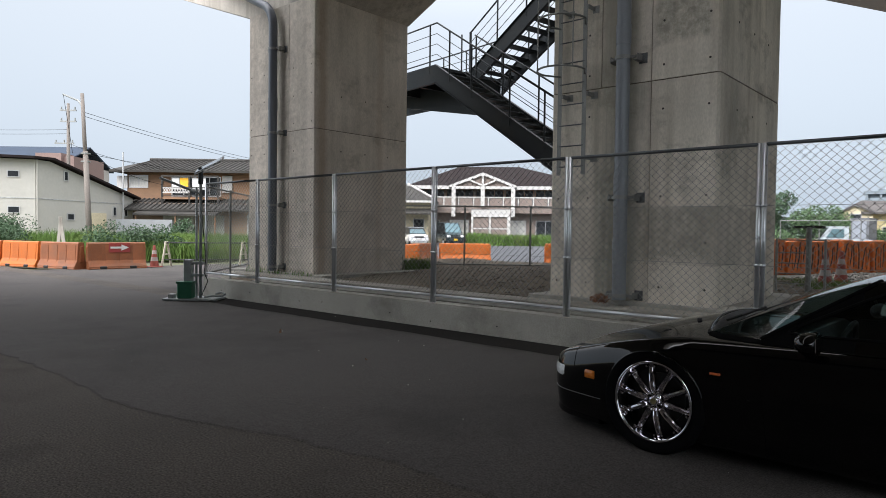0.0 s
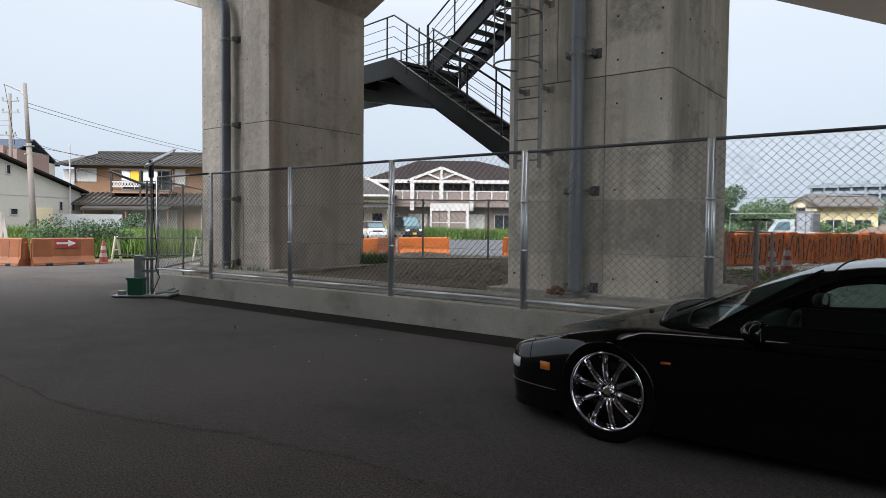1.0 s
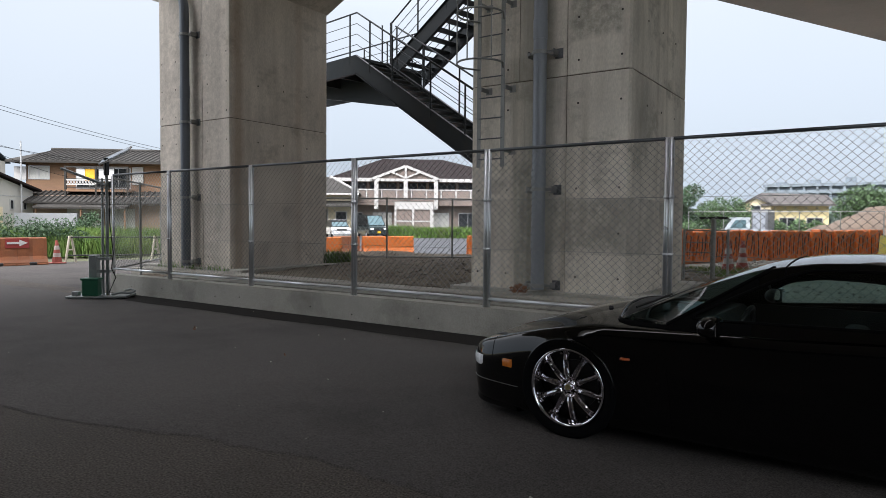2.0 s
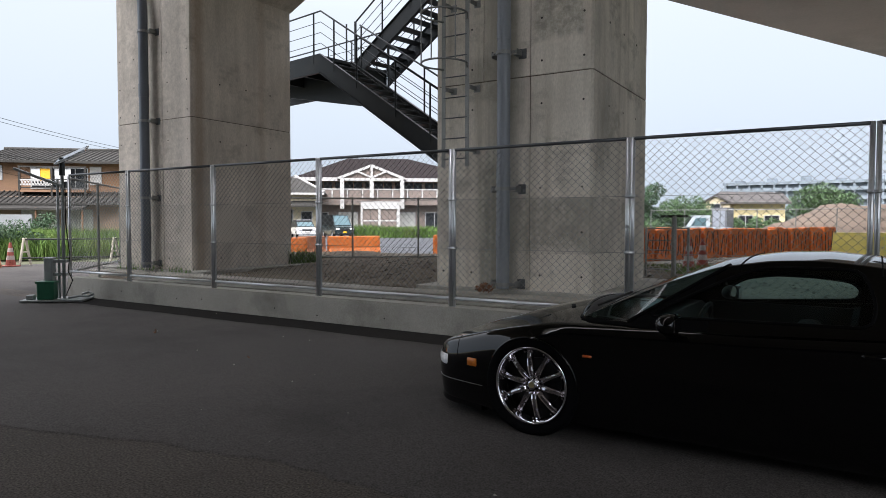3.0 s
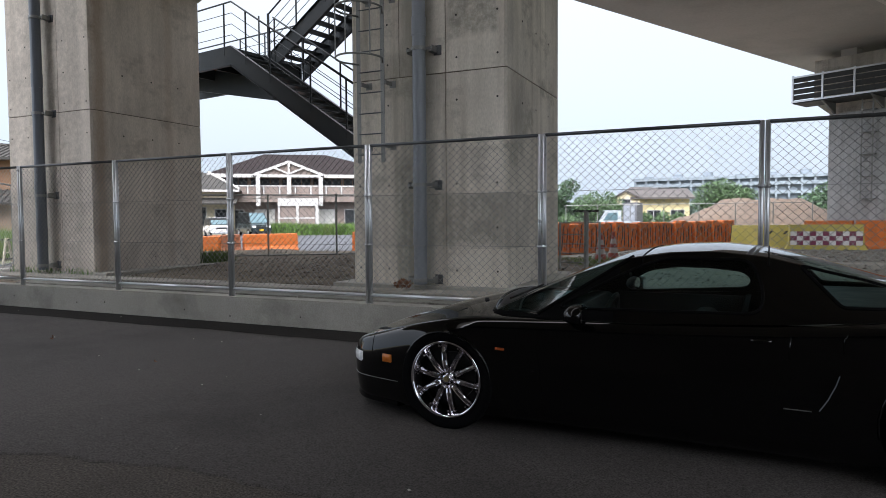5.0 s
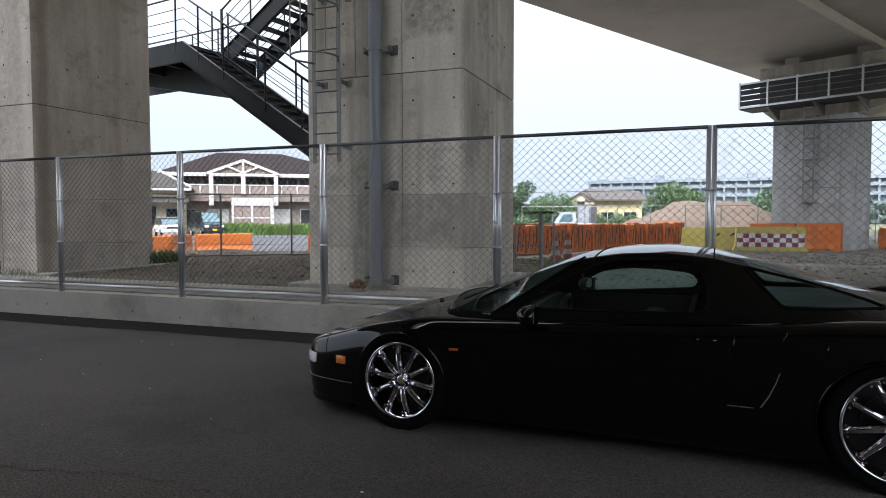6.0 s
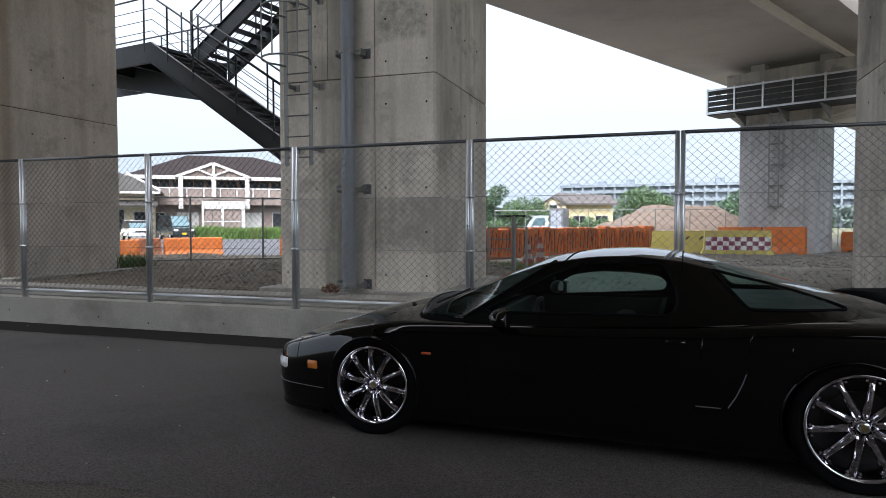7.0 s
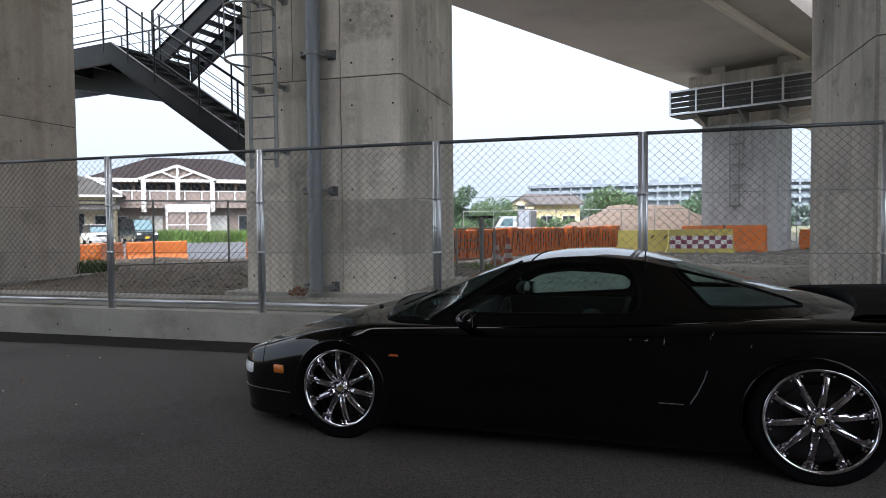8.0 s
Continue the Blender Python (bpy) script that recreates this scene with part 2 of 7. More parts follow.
concrete_pier = concrete("concrete_pier", (0.6, 0.555, 0.49), streak=0.7)
# the patch spans the whole front and paints in that face's shade
concrete_rusty = concrete("rust_streaked_concrete_pier", (0.68, 0.61, 0.53), streak=0.4, stain=0.35, runoff=0.28, patches=((-1.5, 0.95, -0.6, 6.4, 0.4),), rust=((0.06, 0.3, 0.5), (1.75, 1.95, 0.25)))
concrete_stained = concrete("stained_concrete_pier", (0.66, 0.61, 0.525), streak=0.7, patches=((0.36, 1.1, 3.84, 4.4, 0.75), (0.12, 1.18, 0.95, 1.64, 0.6), (-0.44, -0.2, 0.3, 2.2, 0.7), (-0.85, -0.2, 3.1, 3.7, 0.4)))
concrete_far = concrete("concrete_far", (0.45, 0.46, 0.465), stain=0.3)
concrete_deck = surface("concrete_deck", (0.44, 0.415, 0.385), 0.9, vary=0.08, scale=0.35, grain=12, grain_amount=0.05, bump=0.1, bump_scale=30,
                        tint=(0.14, 0.13, 0.12), tint_amount=0.35, tint_scale=0.25)
concrete_kerb = surface("concrete_kerb", (0.385, 0.37, 0.325), 0.9, vary=0.14, scale=1.6, grain=70, bump=0.3, bump_scale=90, tint=(0.16, 0.15, 0.13),
                        tint_amount=0.6, tint_scale=1.5)
galvanised = surface("galvanised_steel", (0.68, 0.69, 0.705), 0.3, 0.7, vary=0.05, scale=3, grain=120, grain_amount=0.05, bump=0.0, rough_vary=0.03)
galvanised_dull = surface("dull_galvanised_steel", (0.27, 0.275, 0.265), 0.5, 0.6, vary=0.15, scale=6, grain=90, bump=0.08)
wire_mat = surface("galvanised_wire", (0.25, 0.262, 0.257), 0.5, 0.15, vary=0.1, scale=10, bump=0)
dark_rail = surface("dark_rail_steel", (0.12, 0.125, 0.13), 0.45, 0.7, vary=0.15, scale=6, grain=90, bump=0.05)
stair_paint = surface("dark_grey_stair_paint", (0.023, 0.028, 0.031), 0.5, 0.0, spec=0.3, vary=0.2, scale=2, grain=60, bump=0.06, tint=(0.07, 0.06, 0.05), tint_amount=0.3)
pvc_pipe = surface("grey_pipe", (0.215, 0.232, 0.255), 0.3, vary=0.03, scale=1.5, grain=40, grain_amount=0.03, bump=0.0, rough_vary=0.02)
rubber = surface("tyre_rubber", (0.0045, 0.0045, 0.005), 0.85, spec=0.05, vary=0.2, scale=12, grain=120, bump=0.12)
black_plastic = surface("black_plastic", (0.02, 0.02, 0.021), 0.55, vary=0.2, scale=8, bump=0.05)

# ---- mesh tools ----
def part(name, bm, material, parent=None, label="", smooth=False):
    """Links a bmesh as one mesh object, under a thing or a part."""
    me = bpy.data.meshes.new(name)
    bmesh.ops.recalc_face_normals(bm, faces=bm.faces[:])
    bm.to_mesh(me)
    bm.free()
    me.materials.append(material)
    if smooth:
        me.polygons.foreach_set("use_smooth", [True] * len(me.polygons))
    ob = new(name, me)
    if parent:
        ob.parent = parent
    if label:
        ob["label"] = label
    return ob


def thing(name, label, category, group="", kind="", at=(0, 0, 0), turn=0):
    e = new(name)
    e.empty_display_size = 0.1
    e.matrix_basis = pose(*at, 0, 0, turn)
    return tagged(e, label, category, group, kind)


def box(bm, x0, x1, y0, y1, z0, z1, m=None, bevel=0.0, segs=1):
    vs = [bm.verts.new((x, y, z)) for z in (z0, z1) for y in (y0, y1) for x in (x0, x1)]
    fs = [bm.faces.new([vs[i] for i in f]) for f in ((0, 2, 3, 1), (4, 5, 7, 6), (0, 1, 5, 4), (2, 6, 7, 3), (0, 4, 6, 2), (1, 3, 7, 5))]
    if bevel:
        es = {e for f in fs for e in f.edges}
        r = bmesh.ops.bevel(bm, geom=list(es), offset=bevel, segments=segs, affect="EDGES", profile=0.6)
        vs = list({v for f in r["faces"] for v in f.verts} | {v for v in vs if v.is_valid})
    if m is not None:
        bmesh.ops.transform(bm, matrix=m, verts=vs)
    return vs


def rod(bm, a, b, r, seg=10, r2=None, caps=True):
    """A round bar from a to b."""
    a, b = Vector(a), Vector(b)
    d = b - a
    q = d.to_track_quat("Z", "Y").to_matrix()
    r2 = r if r2 is None else r2
    ring = [[bm.verts.new(p + q @ Vector((math.cos(i * math.tau / seg) * rr, math.sin(i * math.tau / seg) * rr, 0))) for i in range(seg)] for p, rr in ((a, r), (b, r2))]
    for i in range(seg):
        bm.faces.new((ring[0][i], ring[0][(i + 1) % seg], ring[1][(i + 1) % seg], ring[1][i]))
    if caps:
        bm.faces.new(ring[0][::-1]), bm.faces.new(ring[1])
    return ring


def pipe(bm, pts, r, seg=8, closed=False):
    """A bent round bar through pts."""
    pts = [Vector(p) for p in pts]
    rings, n = [], len(pts)
    for i, p in enumerate(pts):
        d = (pts[(i + 1) % n] if closed or i < n - 1 else p) - (pts[i - 1] if closed or i else p)
        q = d.to_track_quat("Z", "Y").to_matrix()
        rings.append([bm.verts.new(p + q @ Vector((math.cos(k * math.tau / seg) * r, math.sin(k * math.tau / seg) * r, 0))) for k in range(seg)])
    for i in range(n if closed else n - 1):
        a, b = rings[i], rings[(i + 1) % n]
        off = min(range(seg), key=lambda o: sum((a[k].co - b[(k + o) % seg].co).length for k in range(seg)))
        for k in range(seg):
            bm.faces.new((a[k], a[(k + 1) % seg], b[(k + 1 + off) % seg], b[(k + off) % seg]))
    if not closed:
        bm.faces.new(rings[0][::-1]), bm.faces.new(rings[-1])


def prism(bm, outline, axis, lo, hi):
    """A flat outline (pairs) drawn out along an axis from lo to hi."""
    def at(p, h):
        return {"x": (h, p[0], p[1]), "y": (p[0], h, p[1]), "z": (p[0], p[1], h)}[axis]
    a, b = [bm.verts.new(at(p, lo)) for p in outline], [bm.verts.new(at(p, hi)) for p in outline]
    bm.faces.new(a[::-1]), bm.faces.new(b)
    for i in range(len(a)):
        bm.faces.new((a[i], a[(i + 1) % len(a)], b[(i + 1) % len(a)], b[i]))
    return a + b


def sheet(bm, x0, x1, y0, y1, nx, ny, height):
    """A ground sheet of nx by ny cells with a height function."""
    g = [[bm.verts.new((x0 + (x1 - x0) * i / nx, y0 + (y1 - y0) * j / ny, height(x0 + (x1 - x0) * i / nx, y0 + (y1 - y0) * j / ny))) for i in range(nx + 1)] for j in range(ny + 1)]
    for j in range(ny):
        for i in range(nx):
            bm.faces.new((g[j][i], g[j][i + 1], g[j + 1][i + 1], g[j + 1][i]))


# the bridge's axis runs 28 degrees to the right of +y
BRIDGE = radians(27.5)
ALONG = Vector((math.sin(BRIDGE), math.cos(BRIDGE), 0))
ACROSS = Vector((math.cos(BRIDGE), -math.sin(BRIDGE), 0))


def bridge_frame(z=0.0, origin=(0, 0)):
    """x across, y along the bridge."""
    m = Matrix((ACROSS, ALONG, Vector((0, 0, 1)))).transposed().to_4x4()
    return Matrix.Translation((origin[0], origin[1], z)) @ m

# ---- ground ----
earth_far = surface("field_earth", (0.13, 0.13, 0.085), 0.95, vary=0.3, scale=0.08, grain=3, grain_amount=0.25, bump=0.4, bump_scale=6, tint=(0.06, 0.09, 0.03),
                    tint_amount=0.8, tint_scale=0.12, spec=0.2)
asphalt = surface("asphalt", (0.092, 0.083, 0.078), 0.88, vary=0.16, scale=0.45, grain=110, grain_amount=0.55, bump=0.7, bump_scale=120, tint=(0.035, 0.033, 0.032),
                  tint_amount=0.6, tint_scale=0.5, spec=0.22)
old_asphalt = surface("old_coarse_asphalt", (0.104, 0.09, 0.078), 0.9, vary=0.22, scale=0.6, grain=80, grain_amount=0.6, bump=0.9, bump_scale=95, tint=(0.045, 0.042, 0.04),
                      tint_amount=0.7, tint_scale=0.9, bump_distance=0.012, spec=0.25)
soil = surface("soil", (0.14, 0.112, 0.082), 0.95, vary=0.25, scale=1.4, grain=40, grain_amount=0.3, bump=0.8, bump_scale=28, tint=(0.05, 0.042, 0.03), tint_amount=0.7,
               bump_distance=0.02, spec=0.2)
wet_asphalt = surface("damp_gutter", (0.024, 0.0215, 0.0195), 0.95, spec=0.1, vary=0.25, scale=3, grain=90, grain_amount=0.3, bump=0.4, bump_scale=120)

bm = bmesh.new()
sheet(bm, -700, 700, -500, 900, 28, 28, lambda x, y: -0.06)
ground = tagged(part("ground", bm, earth_far), "flat field earth that reaches the horizon", "ground", kind="structure")
bm = bmesh.new()
sheet(bm, -24, 34, -30, 7.05, 58, 37, lambda x, y: 0.0)
tagged(part("pavement", bm, old_asphalt), "old coarse dark asphalt of the lot under the bridge", "pavement", kind="structure")
bm = bmesh.new()
sheet(bm, -17.6, -8.0, 7.05, 13.0, 20, 12, lambda x, y: -0.002)
tagged(part("pavement", bm, asphalt), "asphalt beside the end of the fence", "pavement", kind="structure")


def seam_y(x):
    """The ragged edge of the newer asphalt lane."""
    return float(np.interp(x, (-6, -1.2, -0.4, 0.5, 1.2, 4), (2.6, 2.62, 2.72, 2.96, 3.06, 3.1))) + 0.06 * noise.noise(Vector((x * 0.5, 0, 0))) + 0.07 * noise.noise(Vector((x * 1.9, 4, 0))) + 0.03 * noise.noise(Vector((x * 7, 9, 0)))


bm = bmesh.new()
xs = np.linspace(-24, 34, 700)
low = [bm.verts.new((x, seam_y(x) + 0.012, 0.010)) for x in xs]
foot = [bm.verts.new((x, seam_y(x), 0.0005)) for x in xs]
high = [bm.verts.new((x, 6.45, 0.0095)) for x in xs]
for i in range(len(xs) - 1):
    bm.faces.new((low[i], low[i + 1], high[i + 1], high[i]))
    bm.faces.new((foot[i], foot[i + 1], low[i + 1], low[i]))
crack_mat = surface("crack_dirt", (0.036, 0.033, 0.03), 0.95, spec=0.1, bump=0.3)
lane_bm = bm
bm = bmesh.new()
prev = None
for x in np.linspace(-12, 8, 900):
    wide = max(0.0, 0.008 * (0.1 + noise.noise(Vector((x * 2.3, 2, 6))) + 0.5 * noise.noise(Vector((x * 9, 5, 1)))))
    y = seam_y(x) - 0.004
    pair = (bm.verts.new((x, y, 0.0035)), bm.verts.new((x, y - wide, 0.0035)))
    if prev and wide > 0.002:
        bm.faces.new((prev[0], pair[0], pair[1], prev[1]))
    prev = pair
tagged(part("seam_crack", bm, crack_mat), "dark broken crack along the asphalt seam", "crack", kind="structure")
bm = lane_bm
tagged(part("lane", bm, asphalt), "smooth newer asphalt lane with a ragged edge", "pavement", kind="structure")

# an unseen wall, added to close the lot to the south and block light
bm = bmesh.new()
box(bm, -12, 34, -12.4, -12, -0.1, 7.2)
tagged(part("wall_south", bm, surface("dark_blocking_wall", (0.06, 0.058, 0.056), 0.9, vary=0.2, scale=0.5, grain=12, bump=0.2)), "plain dark wall out of view, added to close the lot and block light", "wall", kind="structure")

# ---- bridge piers ----
PIER_Y0, PIER_Y1, PIER_TOP = 9.2, 11.97, 6.16
PIERS = [(-9.77, -7.31, 3.40), (-1.58, 0.89, 3.36), (6.58, 9.05, 3.38)]


def lift(bm, x0, x1, y0, y1, z0, z1, chamfer=0.035):
    outline = [(x0 + chamfer, y0), (x1 - chamfer, y0), (x1, y0 + chamfer), (x1, y1 - chamfer), (x1 - chamfer, y1), (x0 + chamfer, y1), (x0, y1 - chamfer), (x0, y0 + chamfer)]
    prism(bm, outline, "z", z0, z1)


joint_dark = surface("joint_shadow_grout", (0.14, 0.115, 0.085), 0.95, vary=0.25, scale=2, bump=0.2)


def pier(x0, x1, joint, mat, label):
    t = thing("bridge_pier", label, "bridge pier", "piers of the bridge row", at=((x0 + x1) / 2, PIER_Y0, 0))
    w = (x1 - x0) / 2
    bm = bmesh.new()
    g = 0.02
    lift(bm, -w + g, w - g, g, PIER_Y1 - PIER_Y0 - g, -0.3, PIER_TOP)
    part("core", bm, joint_dark, t)
    d, k = PIER_Y1 - PIER_Y0, 0.035
    # form panels meet at upright seams: two on the lower lift's face, three on the upper's
    low_seams, high_seams = (-w, 0.325, w), (-w, -0.418, 0.325, w)
    for z0, z1, seams in ((-0.3, 0.866, low_seams), (0.868, 1.642, low_seams), (1.646, joint - 0.008, low_seams), (joint + 0.008, PIER_TOP, high_seams)):
        for xa, xb in zip(seams, seams[1:]):
            bm = bmesh.new()
            ya, yb = xa + (0.006 if xa > -w else 0), xb - (0.006 if xb < w else 0)
            outline = ([(ya + k, 0)] if xa == -w else [(ya, 0)]) + ([(yb - k, 0), (yb, k), (yb, d - k), (yb - k, d)] if xb == w else [(yb, 0), (yb, d)])
            outline += [(ya + k, d), (ya, d - k), (ya, k)] if xa == -w else [(ya, d)]
            prism(bm, outline, "z", z0, z1)
            part("concrete_lift", bm, mat, t)
    return t


for n, (x0, x1, joint) in enumerate(PIERS):
    pier(x0, x1, joint, (concrete_rusty, concrete_stained, concrete_pier)[n], ("square grey concrete bridge pier with a rust streak down its corner", "square grey concrete bridge pier with damp stains beside its pipe",
         "square grey concrete bridge pier with lift joints and tie holes")[n])

# the beam over the row, with haunches at each pier
bm = bmesh.new()
outline = [(-13.9, 7.62), (-9.77, PIER_TOP), (-7.31, PIER_TOP), (-5.2, 7.2), (-3.7, 7.2), (-1.58, PIER_TOP), (0.89, PIER_TOP), (3.0, 7.2), (4.5, 7.2), (6.58, PIER_TOP), (9.05, PIER_TOP),
           (13.0, 7.6), (13.0, 8.28), (-13.9, 8.28)]
prism(bm, outline, "y", PIER_Y0, PIER_Y1)
tagged(part("pier_beam", bm, concrete_pier), "concrete cross beam with sloping haunches on the pier row", "beam", kind="structure")

# ---- decks ----
def deck(name, lo, hi, z0, z1, label):
    bm = bmesh.new()
    box(bm, lo, hi, -60, 120, z0, z1)
    bmesh.ops.transform(bm, matrix=bridge_frame(), verts=bm.verts[:])
    return tagged(part(name, bm, concrete_deck), label, "bridge deck", kind="structure")


deck("bridge_deck_1", -11.18, -5.25, 8.3, 10.4, "smooth grey underside of the bridge girder")
deck("bridge_deck_2", -5.12, -3.52, 8.58, 10.4, "underside of the girder's cantilever slab")
deck("bridge_deck_3", -2.4, 13.3, 8.3, 10.4, "grey concrete underside of the second bridge")
# the web's skylit brightness is put into a paler concrete
bm = bmesh.new()
box(bm, -5.25, -5.12, -60, 120, 8.29, 10.3)
bmesh.ops.transform(bm, matrix=bridge_frame(), verts=bm.verts[:])
tagged(part("trim", bm, surface("lightened_web", (0.6, 0.56, 0.51), 0.8, vary=0.08, scale=0.6, grain=20, bump=0.1)), "concrete web edge along the girder, skylight put into its pale colour", "trim", kind="structure")

# ---- the plot behind the kerb ----
KERB_Z = 0.335


def plot_height(x, y):
    rough = 0.05 * noise.noise(Vector((x * 0.6, y * 0.6, 0))) + 0.035 * noise.noise(Vector((x * 2.1, y * 2.1, 4))) + 0.02 * noise.noise(Vector((x * 6, y * 6, 7)))
    if x < -7.9 - (y - 7.1) and y < 12:
        return -0.05
    if y < 7.88:
        return 0.02
    if y < 9.12 and x < 6.6:
        return 0.18
    return 0.27 + rough + 0.1 * min(1, max(0, (y - 10) / 3)) * (1 if x < -1 else 0.3)


bm = bmesh.new()
sheet(bm, -10.6, 1.3, 7.18, 17, 110, 80, plot_height)
tagged(part("plot_ground", bm, soil), "bare brown soil inside the fence", "ground", kind="structure")
plot_gravel = surface("plot_gravel", (0.27, 0.255, 0.22), 0.95, vary=0.2, scale=0.9, grain=30, grain_amount=0.4, bump=0.9, bump_scale=26, tint=(0.14, 0.14, 0.09), tint_amount=0.2,
                      tint_scale=0.5, bump_distance=0.02, spec=0.2)
bm = bmesh.new()
sheet(bm, 1.3, 20, 7.18, 17, 130, 80, plot_height)
tagged(part("plot_gravel", bm, plot_gravel), "pale gravel ground inside the fence", "ground", kind="structure")
kerb = thing("kerb", "long pale concrete kerb wall under the fence", "kerb", kind="structure")
x = -7.85
for length in (10.3, 5.0, 5.0, 5.0):
    bm = bmesh.new()
    box(bm, x, x + length - 0.003, 7.0, 7.2, -0.1, KERB_Z, bevel=0.004)
    part("kerb_block", bm, concrete_kerb, kerb)
    x += length
hole_bm = bmesh.new()
rod(hole_bm, (0, -0.002, 0), (0, 0.004, 0), 0.01, 8)
hole = part("tie_hole", hole_bm, crack_mat, kerb)
hole.location = (-7.2, 7.0, 0.14)
for k in range(1, 15):
    o = hole.copy()
    scene.collection.objects.link(o)
    o.location = (-7.2 + 1.05 * k + 0.25 * math.sin(k * 3.7), 7.0, 0.13 + 0.05 * math.sin(k * 2.3) * (k % 2))
bm = bmesh.new()
back, front = [], []
for x in np.linspace(-7.2, 20, 420):
    back.append(bm.verts.new((x, 7.0, 0.005)))
    ragged = 6.42 + 0.05 * noise.noise(Vector((x * 0.8, 3, 1))) + 0.025 * noise.noise(Vector((x * 5, 1, 8)))
    front.append(bm.verts.new((x, ragged, 0.0145)))
for i in range(419):
    bm.faces.new((front[i], front[i + 1], back[i + 1], back[i]))
tagged(part("gutter", bm, wet_asphalt), "dark damp gutter strip along the kerb", "gutter", kind="structure")

# ---- chain-link fence ----
FENCE_TOP, FENCE_LOW = 2.13, 0.43


def chain_link(bm, w, z0, z1, dx=0.082, dz=0.078, r=0.0021):
    """Two crossing sets of thin wires, clipped to the panel; x from 0 to w."""
    k = dz / dx
    for sign, off in ((1, 0.0025), (-1, -0.0025)):
        c = -w * k if sign > 0 else 0.0
        top = (z1 - z0) if sign > 0 else (z1 - z0) + w * k
        while c < top:
            # z = c + sign * k * x
            pts = []
            for x in (0.0, w):
                z = c + sign * k * x
                if 0 <= z <= z1 - z0:
                    pts.append((x, z))
            for z in (0.0, z1 - z0):
                x = (z - c) / (sign * k)
                if 0 < x < w:
                    pts.append((x, z))
            if len(pts) >= 2:
                pts.sort()
                (xa, za), (xb, zb) = pts[0], pts[-1]
                if xb - xa > 0.01:
                    rod(bm, (xa, off, z0 + za), (xb, off, z0 + zb), r, 3, caps=False)
            c += dz


def woven_wire(x0, x1, z0, z1, dx=0.082, dz=0.078, r=0.0035):
    """Upright zigzag wires, each bent round its neighbours; returns points, edges and faces."""
    n = max(2, round((x1 - x0) / (dx / 2)))
    h, steps = (x1 - x0) / n, int((z1 - z0) / (dz / 2))
    sides = ((0.0, -r), (0.87 * r, 0.5 * r), (-0.87 * r, 0.5 * r))
    verts, faces = [], []
    for i in range(n):
        line = []
        for j in range(steps + 1):
            right = (i + j) % 2
            x = x0 + (i + right) * h + (0.001 if right else -0.001)
            z, y = z0 + j * dz / 2, 0.0022 if right else -0.0022
            line += [(x, y, z - 0.0018), (x, y, z + 0.0018)]
        line = [p for p in line if z0 <= p[2] <= z1]
        at = len(verts)
        for x, y, z in line:
            verts += [(x + u, y + v, z) for u, v in sides]
        for k in range(len(line) - 1):
            for c in range(3):
                a, b = at + 3 * k + c, at + 3 * k + (c + 1) % 3
                faces.append((a, b, b + 3, a + 3))
    return verts, [], faces


def fence_panel(w=2.0, top=FENCE_TOP, low=FENCE_LOW, label="galvanised chain-link fence panel on the concrete kerb", rail=0.02, base=KERB_Z):
    t = thing("fence_panel", label, "fence", "chain-link fence panels")
    a = 0.024
    for x in (a, w - a):
        bm = bmesh.new()
        rod(bm, (x, 0, base - 0.03), (x, 0, top), 0.0215, 16)
        part("post", bm, galvanised, t, smooth=True)
    for z in (top - 0.012, low):
        bm = bmesh.new()
        rod(bm, (a, 0, z), (w - a, 0, z), rail if z == low else rail * 0.88, 10)
        # top rail takes a darker steel for its backlit, shaded underside
        part("rail", bm, galvanised if z == low else dark_rail, t, smooth=True)
    me = bpy.data.meshes.new("chain_link")
    me.from_pydata(*woven_wire(a, w - a, low, top - 0.02))
    me.materials.append(wire_mat)
    net = new("chain_link", me)
    net.parent = t
    net["label"] = "diamond-woven steel wire"
    for z in (1.0, 1.556):
        bm = bmesh.new()
        rod(bm, (a, 0.004, z), (w - a, 0.004, z), 0.0022, 4)
        part("tension_wire", bm, wire_mat, t)
        for x in (a, w - a):
            bm = bmesh.new()
            rod(bm, (x, 0, z - 0.015), (x, 0, z + 0.015), 0.0285, 12)
            part("clamp", bm, galvanised, t, smooth=True)
    return t


JOINTS = [-7.86, -6.13, -4.075, -2.04, -0.025, 1.997, 4.002, 6.0]
for xa, xb in zip(JOINTS, JOINTS[1:]):
    fence_panel(xb - xa).matrix_basis = pose(xa, 7.05, 0)
rest = fence_panel()
rest.matrix_basis = pose(6.0, 7.05, 0)
for k in range(1, 5):
    copy_thing(rest, pose(6.0 + 2 * k, 7.05, 0))

# ---- the black sports coupe ----
car_paint = surface("black_car_paint", (0.0008, 0.0008, 0.001), 0.03, spec=0.5, vary=0.1, scale=3, grain=200, grain_amount=0.05, bump=0.0, rough_vary=0.02)
chrome = surface("chrome", (0.74, 0.72, 0.75), 0.07, 1.0, vary=0.05, scale=6, bump=0.0, rough_vary=0.03)
dark_metal = surface("dark_metal", (0.05, 0.05, 0.05), 0.4, 0.8, vary=0.2, scale=10, bump=0.02)
car_glass = glass("tinted_car_glass", (0.66, 0.81, 0.79))
screen_glass = glass("dark_screen_glass", (0.34, 0.42, 0.41))
amber = surface("amber_lens", (0.75, 0.22, 0.03), 0.18, vary=0.1, scale=30, grain=150, bump=0.1, bump_scale=150)
repeater_lens = surface("red_amber_lens", (0.5, 0.11, 0.03), 0.18, vary=0.2, scale=40, bump=0.1, bump_scale=150)
